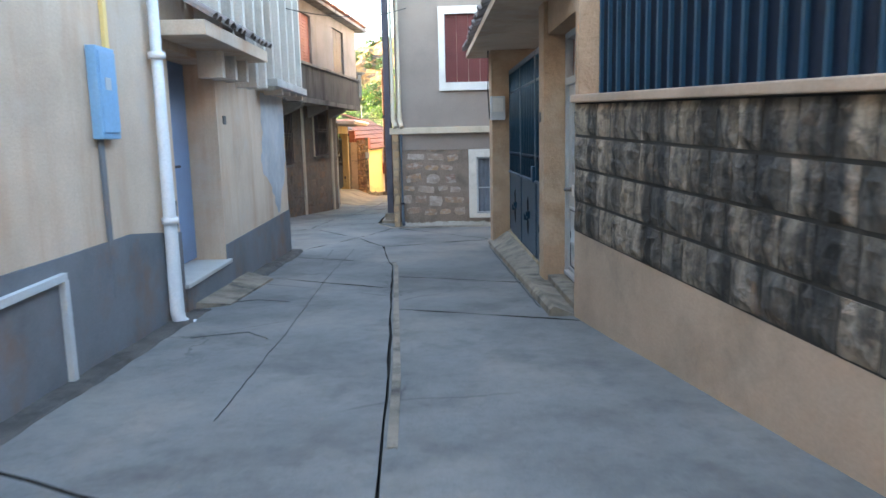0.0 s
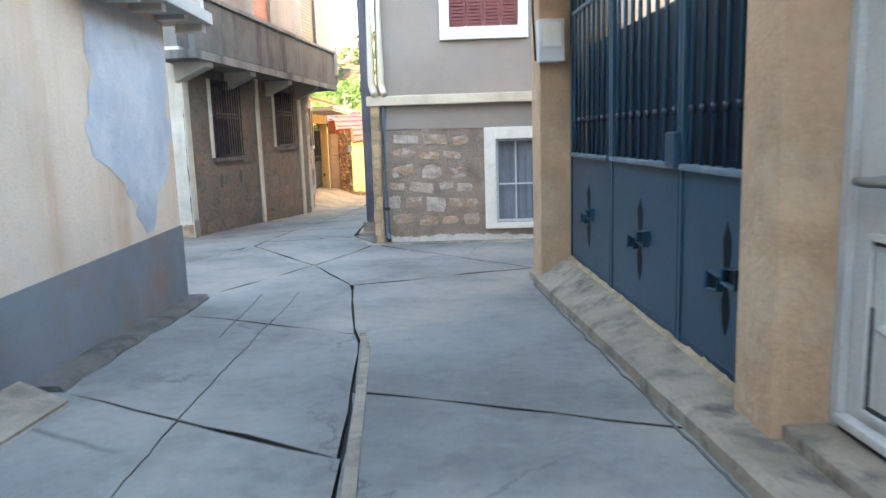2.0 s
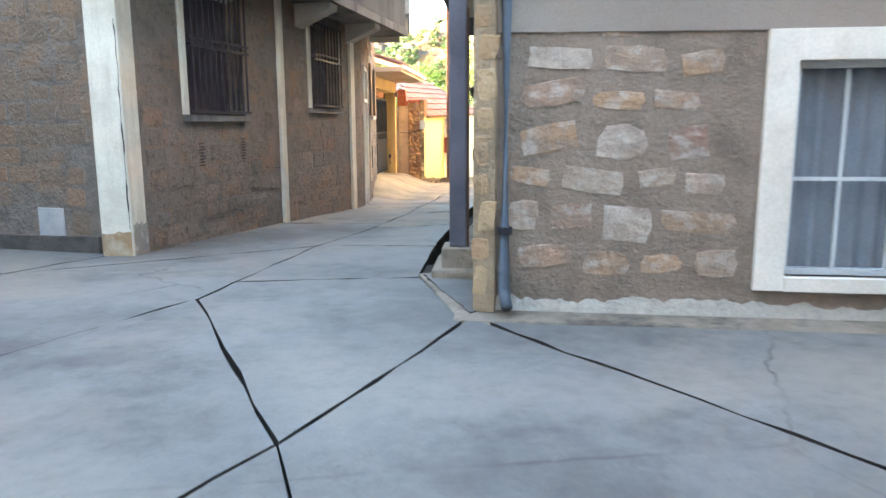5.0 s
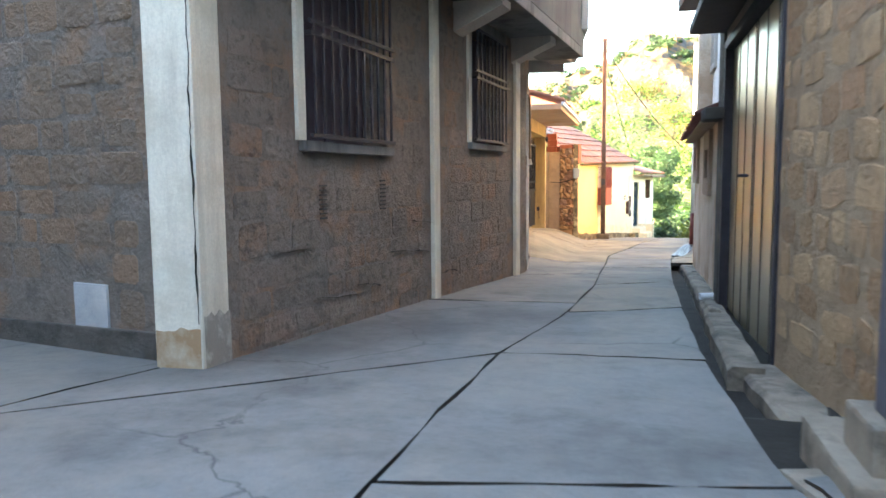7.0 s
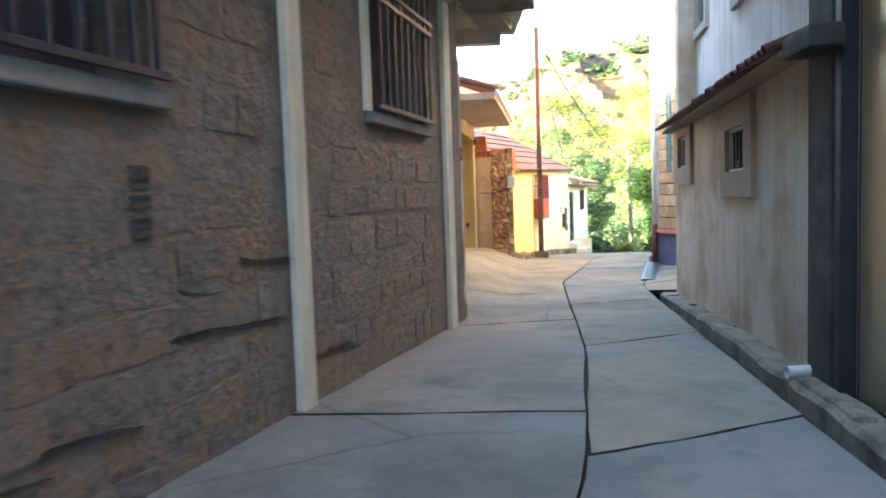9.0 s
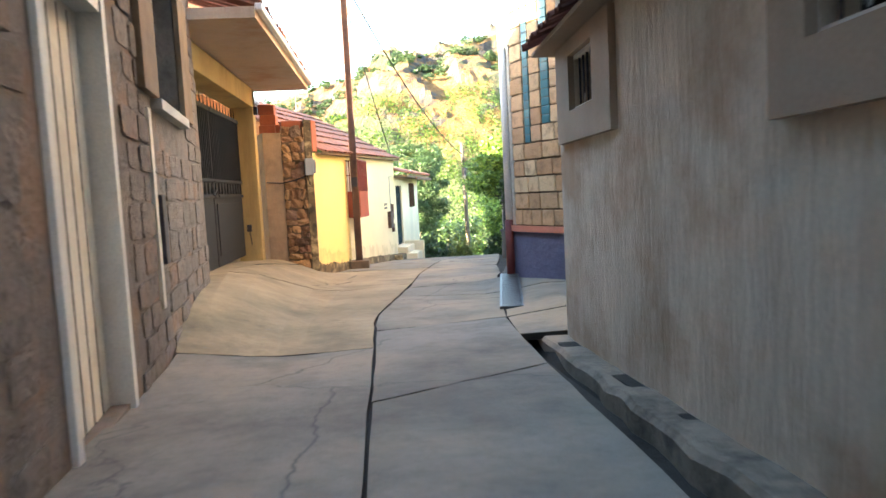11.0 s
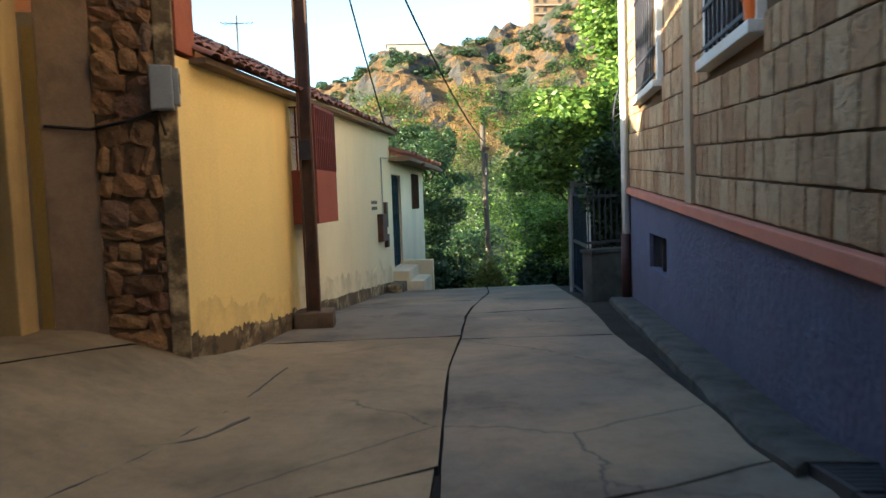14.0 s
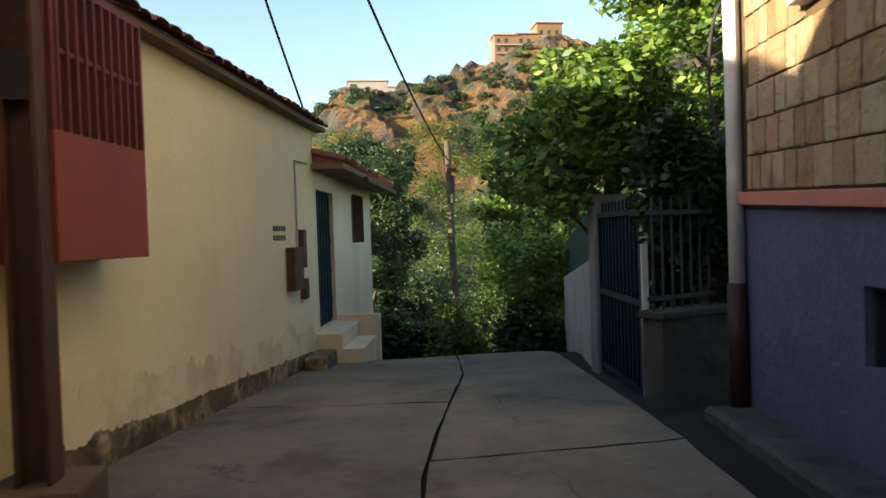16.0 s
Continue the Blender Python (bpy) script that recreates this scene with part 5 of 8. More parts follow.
for f in (0.33, 0.66):
    s = RW0 + (RW1 - RW0) * f
    part("bar", boxes(RF, [(s - 0.01, s + 0.01, -0.07, -0.05, -0.18, 0.89)]), GREYBOX, lw)
part("cross_bar", boxes(RF, [(RW0 + 0.035, RW1 - 0.035, -0.07, -0.05, 0.3, 0.32)]), GREYBOX, lw)
sw = thing("shuttered_window", RF.p(UW0, 0, 2.4), "upstairs window with a white surround and closed oxblood louvred shutters", "window")
part("surround", boxes(RF, [(UW0 - 0.13, UW0, -0.1, 0.04, 2.26, 3.89), (UW1, UW1 + 0.13, -0.1, 0.04, 2.26, 3.89), (UW0, UW1, -0.1, 0.04, 3.74, 3.89), (UW0, UW1, -0.1, 0.06, 2.26, 2.42)], 0.004), WHITE, sw)
for i in range(4):
    q = (UW1 - UW0) / 4
    a, b = UW0 + i * q + 0.004, UW0 + (i + 1) * q - 0.004
    sh = part("shutter", boxes(RF, [(a, a + 0.035, -0.08, -0.05, 2.42, 3.74), (b - 0.035, b, -0.08, -0.05, 2.42, 3.74), (a + 0.035, b - 0.035, -0.08, -0.05, 2.42, 2.47), (a + 0.035, b - 0.035, -0.08, -0.05, 3.69, 3.74), (a + 0.035, b - 0.035, -0.08, -0.05, 3.05, 3.1)]), REDPAINT, sw)
    part("louvres", boxes(RF, [(a + 0.035, b - 0.035, -0.075, -0.058, 2.48 + 0.045 * j, 2.51 + 0.045 * j) for j in range(27)]), REDPAINT, sh)
    part("backboard", boxes(RF, [(a + 0.03, b - 0.03, -0.1, -0.085, 2.44, 3.72)]), REDPAINT, sh)
# corner pipes
cp = thing("corner_downpipe", RF.p(0.05, 0.07, 1.5), "pair of white downpipes at the house corner above the string course", "downpipe")
for s, r in ((-0.06, 0.05), (0.07, 0.045)):
    bm = bmesh.new()
    tube(bm, [RF.p(s, 0.07, 6.9), RF.p(s, 0.07, 1.72), RF.p(s + 0.03, 0.11, 1.6), RF.p(s + 0.05, 0.14, 1.56)], r, 12)
    part("pipe", bm, CREAMPAINT, cp, smooth=True)
corner = structure("wall_corner", boxes(RF, [(-0.1, 0.03, -0.02, 0.085, -0.47, 1.42)], 0.035), WARMMORTAR, "rounded rubble corner of the stone house, coloured ochre for warm light", "house corner")
ORIGIN[corner.name] = Vector()
rk = random.Random(77)
z = -0.38
while z < 1.3:
    h = rk.uniform(0.12, 0.24)
    lay("stone", SIDESTONES[rk.randrange(8)], RF, -0.04 + rk.uniform(-0.025, 0.03), 0.084, z + h / 2, rk.uniform(0.07, 0.12), 0.022, h * 0.8, corner, rk.uniform(-0.15, 0.15))
    z += h
dp = thing("grey_downpipe", RF.p(0.1, 0.07, -0.4), "dark grey iron downpipe down the stone wall", "downpipe")
bm = bmesh.new()
tube(bm, [RF.p(0.08, 0.07, 1.45), RF.p(0.08, 0.07, -0.3), RF.p(0.085, 0.09, -0.36), RF.p(0.1, 0.15, -0.41)], 0.034, 12)
part("pipe", bm, surface("grey_iron_paint", (0.10, 0.12, 0.145), 0.55, 0.25, 3, 50, 0.2), dp, smooth=True)
bm = bmesh.new()
tube(bm, [RF.p(0.08, 0.07, 0.0), RF.p(0.08, 0.07, 0.04)], 0.042, 12)
part("clamp", bm, IRON, dp)
post = thing("corner_post", (-1.18, 16.15, -0.3), "tall slate-grey boxed steel post standing on a concrete block", "post")
part("shaft", boxes(WORLDLINE, [(-1.215, -1.085, 15.97, 16.1, -0.3, 6.6)], 0.012), surface("slate_grey_steel", (0.10, 0.10, 0.125), 0.55, 0.3, 3, 40, 0.3, stain=(0.03, 0.024, 0.03), stain_scale=1.2, streak=True), post)
part("edge_strip", boxes(WORLDLINE, [(-1.093, -1.07, 15.99, 16.05, -0.3, 6.6)]), RUSTIRON, post)
part("foot_block", boxes(WORLDLINE, [(-1.27, -1.02, 15.9, 16.22, -0.95, -0.3), (-1.34, -1.0, 15.82, 16.5, -0.95, -0.45)], 0.02), KERB, post, "chipped concrete footing block")
tagged(finish("broken_kerb_piece", boxes(Line((-1.0, 14.55), (-1.42, 16.2), 1), [(0, 1.7, -0.1, 0.06, -0.7, (-0.45, -0.55))], 0.02), KERB), "cracked kerb stone round the house corner", "kerb stone")
tagged(finish("corner_pad", boxes(RF, [(-0.2, 2.4, 0.0, 0.26, -0.7, -0.455)], 0.02), KERB), "low concrete pad along the stone wall", "pad")

# ---- stone house opposite ----
SH = Line((-4.3, 17.3), (-3.5, 24.2), -1)
SL = Line((-4.5, 17.2), (-9.5, 18.3), 1)
h1 = (SH.at_y(18.22), SH.at_y(19.55), 0.72, 2.15)
h2 = (SH.at_y(21.72), SH.at_y(23.02), 0.86, 2.16)
stone = structure("wall_old_stone", wall_mesh(SH, 0, SH.length, -1.4, 2.6, 0.5, [h1, h2]), ASHMORTAR, "old dusty stone house wall with smeared mortar", "house wall")
stone2 = structure("wall_old_stone_alley", wall_mesh(SL, 0, SL.length, -1.2, 5.6, 0.5), ASHMORTAR, "old stone wall turning into the alley", "house wall")
ORIGIN[stone.name] = ORIGIN[stone2.name] = Vector()
ASH = piece_meshes("stone", ASHLAR, 8, 0.05, 0.1, 9)
holes = [(h[0] - 0.06, h[1] + 0.06, h[2] - 0.14, h[3]) for h in (h1, h2)]


ALLEY = piece_meshes("stone", ALLEYSTONE, 6, 0.05, 0.12, 10)


def ashlar_rows(L, parent, s0, s1, z0, z1, bars, sizes, proud, meshes=ASH, joint=(0.012, 0.035)):
    z = z0
    while z < z1 - 0.08:
        h = rnd.uniform(0.17, 0.25)
        s = s0 + rnd.uniform(0, 0.1)
        while s < s1 - 0.06:
            w = min(rnd.uniform(*sizes), s1 - s)
            hit = any(s + w > b[0] and s < b[1] and z + h > b[2] and z < b[3] for b in bars)
            if not hit and w > 0.1 and rnd.random() < 0.93:
                q = L.p(s + w / 2, 0, 0)
                if z + h > gz(q.x, q.y):
                    lay("stone", meshes[rnd.randrange(len(meshes))], L, s + w / 2, 0.0, z + h / 2, w - rnd.uniform(*joint), proud * rnd.uniform(0.4, 1.4), h - rnd.uniform(*joint), parent, rnd.uniform(-0.03, 0.03))
            s += w
        z += h


ashlar_rows(SH, stone, 0.1, SH.length - 0.05, -0.85, 2.25, holes + [(SH.at_y(20.5), SH.at_y(20.72), -2, 3), (SH.at_y(23.5), SH.at_y(23.75), -2, 3)], (0.2, 0.5), 0.012)
ashlar_rows(SL, stone2, 0.25, 3.4, -0.45, 2.4, [(0.6, 0.97, -0.5, -0.15)], (0.22, 0.5), 0.014, ALLEY, (0.02, 0.06))
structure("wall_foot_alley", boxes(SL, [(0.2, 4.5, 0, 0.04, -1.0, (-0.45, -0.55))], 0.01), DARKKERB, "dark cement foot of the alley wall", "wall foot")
tagged(finish("cement_patch", boxes(SL, [(0.63, 0.94, 0.0, 0.02, -0.47, -0.19)], 0.006), PATCH), "square pale cement patch in the stone wall", "patch")
AH = Line((-9.6, 10.5), (-9.6, 19.0), -1)
structure("wall_alley_house", wall_mesh(AH, 0, AH.length, -1.0, 8.5, 0.4), CREAM, "plain house wall closing the side alley", "house wall")
colm = structure("pillar_corner", boxes(WORLDLINE, [(-4.59, -4.28, 17.06, 17.34, -1.0, 2.6)], 0.012), WHITEWASH, "whitewashed cracked concrete corner pillar, brown at its foot", "pillar")
CF = Line((-4.58, 17.06), (-4.29, 17.06), -1)
CG = Line((-4.28, 17.07), (-4.28, 17.34), -1)
ORIGIN[colm.name] = Vector()
foot_strip(CF, 0.0, CF.length, lambda s: -0.62, 0.3, PLINTHCON, colm, "rusty brown stained foot", 5.0, 0.004, 0.3)
foot_strip(CG, 0.0, CG.length, lambda s: -0.62, 0.42, DAMP, colm, "grey damp foot", 8.0, 0.004, 0.3)
bm = bmesh.new()
prev = None
for i in range(60):
    z = -0.35 + 1.9 * i / 59
    x = -4.302 + 0.012 * noise.noise(Vector((0.2, z * 6, 1.0))) + 0.006 * noise.noise(Vector((0.2, z * 23, 4.0)))
    w = max(0.0008, 0.002 + 0.016 * noise.noise(Vector((3.2, z * 6, 2.0))))
    cur = [bm.verts.new((x - w, 17.056, z)), bm.verts.new((x + w + 0.002, 17.056, z)), bm.verts.new((x, 17.07, z))]
    if prev:
        for j in range(3):
            bm.faces.new((prev[j], prev[(j + 1) % 3], cur[(j + 1) % 3], cur[j]))
    prev = cur
part("crack", bm, JOINT, colm, "dark ragged crack down the pillar")
rk = random.Random(71)
for i in range(6):
    s0, z0 = 0.6 + 0.55 * i + rk.uniform(-0.1, 0.1), None
    q = SH.p(s0, 0, 0)
    z0 = gz(q.x, q.y) + rk.uniform(0.12, 0.95)
    bm = bmesh.new()
    prev = None
    n_ = rk.randrange(14, 34)
    for j in range(n_):
        s = s0 + 0.03 * j
        z = z0 - 0.1 * (s - s0) + 0.035 * noise.noise(Vector((s * 2.5, i, 0))) + 0.012 * noise.noise(Vector((s * 11, i, 3)))
        w = 0.001 + 0.004 * abs(noise.noise(Vector((s * 9, i, 8)))) * math.sin(math.pi * (j + 0.5) / n_)
        cur = [bm.verts.new(SH.p(s, 0.021, z - w)), bm.verts.new(SH.p(s, 0.021, z + w)), bm.verts.new(SH.p(s, 0.004, z))]
        if prev:
            for e in range(3):
                bm.faces.new((prev[e], prev[(e + 1) % 3], cur[(e + 1) % 3], cur[e]))
        prev = cur
    part("joint_crack", bm, JOINT, stone, "dark open crack along a course")
structure("pilaster_1", boxes(SH, [(SH.at_y(20.52), SH.at_y(20.68), 0, 0.045, -1.2, 2.6)], 0.008), WHITEWASH, "whitewashed concrete strip in the stone wall", "pilaster")
structure("pilaster_2", boxes(SH, [(SH.at_y(23.52), SH.at_y(23.72), 0, 0.05, -1.3, 2.6)], 0.008), WHITEWASH, "whitewashed concrete strip near the corner", "pilaster")


def barred_window(h, n_bars, label):
    w = thing("barred_window", SH.p(h[0], 0, h[2]), label, "window")
    part("pane", boxes(SH, [(h[0], h[1], -0.3, -0.28, h[2], h[3])]), DARKGLASS, w, "dark window glass")
    part("shutter", boxes(SH, [(h[0] + 0.02, (h[0] + h[1]) / 2 - 0.01, -0.26, -0.22, h[2], h[3]), ((h[0] + h[1]) / 2 + 0.01, h[1] - 0.02, -0.26, -0.22, h[2], h[3])], 0.004), surface("faded_violet_wood", (0.075, 0.06, 0.075), 0.85, 0.3, 4, 50, 0.4), w, "faded dark violet board shutters")
    part("sill", boxes(SH, [(h[0] - 0.06, h[1] + 0.04, -0.2, 0.055, h[2] - 0.075, h[2])], 0.01), GREYCON, w)
    part("jamb", boxes(SH, [(h[0] - 0.1, h[0], -0.2, 0.03, h[2], h[3])], 0.006), WHITEWASH, w, "whitewashed jamb")
    part("lintel", boxes(SH, [(h[0] - 0.1, h[1] + 0.1, -0.2, 0.02, h[3], h[3] + 0.14)], 0.006), GREYCON, w)
    g = part("grille", boxes(SH, [(h[0], h[1], 0.06, 0.085, z, z + 0.03) for z in (h[2] + 0.02, h[2] + 0.72, h[2] + 0.8, h[3] - 0.04)] + [(h[0], h[0] + 0.03, 0.0, 0.085, h[2] + 0.72, h[2] + 0.75), (h[1] - 0.03, h[1], 0.0, 0.085, h[2] + 0.72, h[2] + 0.75)], 0.003), IRON, w)
    for i in range(n_bars):
        s = h[0] + (h[1] - h[0]) * (i + 0.5) / n_bars
        part("bar", boxes(SH, [(s - 0.01, s + 0.01, 0.065, 0.082, h[2] + 0.02, h[3] - 0.02)]), IRON, g)
        if i % 2:
            bm = bmesh.new()
            tube(bm, [SH.p(s + 0.028 * math.sin(q * 0.9), 0.075, h[2] + 0.1 + 0.05 * q) for q in range(12)], 0.007, 5)
            part("twist", bm, IRON, g)
    return w


barred_window(h1, 11, "large window with a dark wrought-iron grille over violet shutters")
barred_window(h2, 9, "window with a dark iron grille and board shutters")
for sy, z in ((18.4, 0.48), (19.38, 0.51)):
    vt = thing("wall_vent", SH.p(SH.at_y(sy), 0, z), "column of dark ventilation slots in the stone wall", "vent")
    for i in range(8):
        part("slot", boxes(SH, [(SH.at_y(sy), SH.at_y(sy + 0.1), 0.008, 0.014, z - 0.32 + 0.034 * i, z - 0.306 + 0.034 * i)]), DARKCON, vt)

balc = thing("long_balcony", SH.p(4.0, 0.5, 2.3), "long weathered concrete balcony with a solid dark parapet", "balcony")
b0, b1 = -0.9, SH.at_y(25.4)
part("floor", boxes(SH, [(b0, b1, -0.1, 0.62, 2.32, 2.46)], 0.01), GREYCON, balc)
part("parapet", boxes(SH, [(b0, b1, 0.52, 0.62, 2.46, 3.28), (b1 - 0.1, b1, 0.0, 0.52, 2.46, 3.28)], 0.01), BALCON, balc)
part("coping", boxes(SH, [(b0 - 0.03, b1 + 0.03, 0.48, 0.66, 3.28, 3.36)], 0.01), GREYCON, balc)
for y in (16.9, 18.9, 21.2, 23.4):
    bm = bmesh.new()
    s = SH.at_y(y)
    vs = [bm.verts.new(SH.p(*c)) for c in ((s, 0, 2.0), (s, 0, 2.32), (s, 0.55, 2.32), (s, 0.55, 2.24), (s + 0.3, 0, 2.0), (s + 0.3, 0, 2.32), (s + 0.3, 0.55, 2.32), (s + 0.3, 0.55, 2.24))]
    for f in ((0, 1, 2, 3), (4, 5, 6, 7), (0, 3, 7, 4), (1, 2, 6, 5), (0, 1, 5, 4), (2, 3, 7, 6)):
        bm.faces.new([vs[i] for i in f])
    part("bracket", bm, LIGHTCON, balc)
k1 = (SH.at_y(20.85), SH.at_y(21.95), 2.6, 4.95)
k2 = (SH.at_y(24.4), SH.at_y(25.8), 2.6, 5.0)
structure("wall_upper_stone_house", wall_mesh(SH, -0.2, SH.at_y(27.6), 2.6, 5.3, 0.4, [k1, k2]), UPGREY, "grey-brown rendered upper storey above the balcony", "house wall")
for kk, mm, lab in ((k1, REDBOX, "faded red louvred balcony door"), (k2, IRON, "dark panelled balcony door standing shut")):
    dd = thing("balcony_door", SH.p(kk[0], -0.1, 2.5), lab, "door")
    part("leaf", boxes(SH, [(kk[0], (kk[0] + kk[1]) / 2 - 0.01, -0.12, -0.07, kk[2], kk[3]), ((kk[0] + kk[1]) / 2 + 0.01, kk[1], -0.12, -0.07, kk[2], kk[3])], 0.006), mm, dd)
    part("louvres", boxes(SH, [(kk[0] + 0.06, kk[1] - 0.06, -0.07, -0.06, 2.7 + 0.09 * j, 2.75 + 0.09 * j) for j in range(24)]), mm, dd)
er = thing("upper_roof", SH.p(3.5, 0, 5.3), "low tiled roof edge of the stone house", "roof")
bm = bmesh.new()
box(bm, SH, -0.6, SH.at_y(28.1), -3.0, 0.35, 5.3, 5.4)
part("deck", bm, GREYCON, er)
tile_row(er, SH, -0.6, SH.at_y(28.1), 0.41, 5.43, -2.9, 6.1, 0.2, 0.08, TILE, seed=5)
structure("wall_upper_stone_house_end", boxes(SH, [(SH.at_y(27.6) - 0.4, SH.at_y(27.6), -5.5, -0.4, 3.4, 5.3)]), UPGREY, "grey-brown rendered end wall of the upper storey", "house wall")

# ---- next house: painted door, shutters and overhanging slab ----
NH = Line((-3.5, 24.2), (-4.4, 31.0), -1)
nd = (NH.at_y(24.95), NH.at_y(26.1), -1.05, 1.75)
nw = (NH.at_y(27.5), NH.at_y(28.9), 0.8, 1.95)
next_w = structure("wall_next_house", wall_mesh(NH, 0, NH.at_y(30.35), -1.6, 3.0, 0.45, [nd, nw]), ASHMORTAR, "ochre-grey rough stone wall of the next house", "house wall")
ORIGIN[next_w.name] = Vector()
ashlar_rows(NH, next_w, 0.1, NH.at_y(30.3), -1.2, 2.7, [(nd[0] - 0.12, nd[1] + 0.1, -2, 1.9), (nw[0] - 0.1, nw[1] + 0.1, 0.6, 2.1)], (0.28, 0.55), 0.03)
od = thing("old_door", NH.p(nd[0], -0.1, -1.1), "tall pale weathered wooden door with a dark fanlight", "door")
part("frame", boxes(NH, [(nd[0], nd[0] + 0.08, -0.2, 0.03, -1.2, 1.75), (nd[1] - 0.08, nd[1], -0.2, 0.03, -1.2, 1.75), (nd[0] + 0.08, nd[1] - 0.08, -0.2, 0.02, 1.68, 1.75), (nd[0] + 0.08, nd[1] - 0.08, -0.2, 0.02, 1.05, 1.12)], 0.004), WHITE, od)
lf = part("leaf", boxes(NH, [(nd[0] + 0.08, nd[1] - 0.08, -0.16, -0.1, -1.2, 1.05)], 0.006), WHITEWASH, od)
for i in range(1, 6):
    s = nd[0] + 0.08 + (nd[1] - nd[0] - 0.16) * i / 6
    part("board_gap", boxes(NH, [(s - 0.004, s + 0.004, -0.1, -0.096, -1.1, 1.02)]), IRON, lf)
for z in (0.0, 0.85):
    part("hinge", boxes(NH, [(nd[0] + 0.1, nd[0] + 0.2, -0.1, -0.08, z, z + 0.16)]), IRON, lf)
part("fanlight", boxes(NH, [(nd[0] + 0.08, nd[1] - 0.08, -0.15, -0.13, 1.12, 1.68)]), DARKGLASS, od)
ow = thing("shuttered_window", NH.p(nw[0], 0, nw[2]), "window with brown wooden shutters folded back on the wall", "window")
part("pane", boxes(NH, [(nw[0], nw[1], -0.2, -0.18, nw[2], nw[3])]), DARKGLASS, ow)
for a, b in ((nw[0] - 0.55, nw[0]), (nw[1], nw[1] + 0.55)):
    part("shutter", boxes(NH, [(a, b, 0.01, 0.06, nw[2], nw[3])], 0.006), TIMBER, ow)
part("sill", boxes(NH, [(nw[0] - 0.05, nw[1] + 0.05, -0.1, 0.08, nw[2] - 0.08, nw[2])], 0.006), LIGHTCON, ow)
ovs = thing("overhanging_slab", NH.p(NH.at_y(26.5), 0.3, 2.7), "pale concrete balcony slab overhanging the lane", "balcony")
part("slab", boxes(NH, [(NH.at_y(25.0), NH.at_y(28.3), -0.1, 0.95, 2.72, 2.9)], 0.015), LIGHTCON, ovs)
part("parapet", boxes(NH, [(NH.at_y(25.0), NH.at_y(28.3), 0.85, 0.95, 2.9, 3.5)], 0.01), LIGHTCON, ovs)
for y in (25.4, 27.8):
    part("bracket", boxes(NH, [(NH.at_y(y), NH.at_y(y) + 0.2, 0, 0.7, 2.5, 2.72)], 0.01), LIGHTCON, ovs)
ml = thing("mailbox", NH.p(NH.at_y(27.4), 0.02, 0.2), "small dark mailbox slot beside the door", "mailbox")
part("body", boxes(NH, [(NH.at_y(27.3), NH.at_y(27.45), 0, 0.05, -0.4, 0.1)], 0.005), IRON, ml)
part("pale_strip", boxes(NH, [(NH.at_y(27.15), NH.at_y(27.25), 0, 0.03, -0.7, 0.7)], 0.004), WHITEWASH, ml)

# ---- metal double door, pillar and low shed ----
GD = Line((-1.1, 18.35), (-1.1, 21.25), 1)
gd = thing("metal_double_door", GD.p(1.4, -0.1, -0.8), "tall shiny green-brown sheet-metal double door", "door")
part("frame", boxes(GD, [(0.0, 0.08, -0.2, 0.02, -0.95, 1.75), (2.82, 2.9, -0.2, 0.02, -0.95, 1.75), (0.08, 2.82, -0.2, 0.02, 1.67, 1.75)], 0.006), IRON, gd)
for a, b in ((0.09, 1.44), (1.46, 2.81)):
    lf = part("leaf", boxes(GD, [(a, b, -0.09, -0.06, -0.85, 1.66)], 0.004), GREENDOOR, gd)
    for f in (0.03, 0.34, 0.66, 0.97):
        s = a + (b - a) * f
        part("rib", boxes(GD, [(s - 0.004, s + 0.004, -0.06, -0.054, -0.85, 1.66)], 0.002), IRON, lf, "dark seam between the sheets")
bm = bmesh.new()
tube(bm, [GD.p(1.5, -0.03, 0.45), GD.p(1.5, 0.03, 0.45), GD.p(1.62, 0.03, 0.45)], 0.012, 8)
part("handle", bm, IRON, gd)
structure("wall_over_metal_door", boxes(GD, [(0, 2.9, -0.3, 0.0, 1.75, 2.6)]), RENDER, "rendered wall over the metal door", "lintel")
cn = thing("door_hood", GD.p(1.4, 0.2, 1.85), "dark sloping sheet hood above the metal door", "canopy")
part("sheet", boxes(GD, [(-0.1, 2.95, 0.0, 0.35, 1.85, 1.93)], 0.01), IRON, cn)
structure("pillar_shed", boxes(WORLDLINE, [(-1.12, -0.75, 21.3, 21.66, -1.2, 2.7)], 0.015), DARKCON, "dark stained concrete pillar beside the shed", "pillar")
tagged(finish("stub_beam", boxes(WORLDLINE, [(-1.3, -1.12, 21.1, 21.55, 1.0, 1.12)], 0.02), DARKCON), "concrete beam end jutting from the pillar", "beam")
SD = Line((-1.07, 21.66), (-0.85, 27.75), 1)
v1 = (SD.at_y(23.35), SD.at_y(24.1), 0.42, 0.80)
v2 = (SD.at_y(26.55), SD.at_y(27.2), 0.55, 0.94)
structure("wall_shed", wall_mesh(SD, 0, SD.length, -1.6, 1.06, 0.3, [v1, v2]), ROUGHCAST, "low outbuilding wall in combed pale roughcast", "house wall")
SE = Line((-0.85, 27.75), (3.6, 27.7), 1)
structure("wall_shed_end", wall_mesh(SE, 0, SE.length, -1.6, 5.2, 0.3), ROUGHCAST, "end wall of the outbuilding in grey roughcast", "house wall")
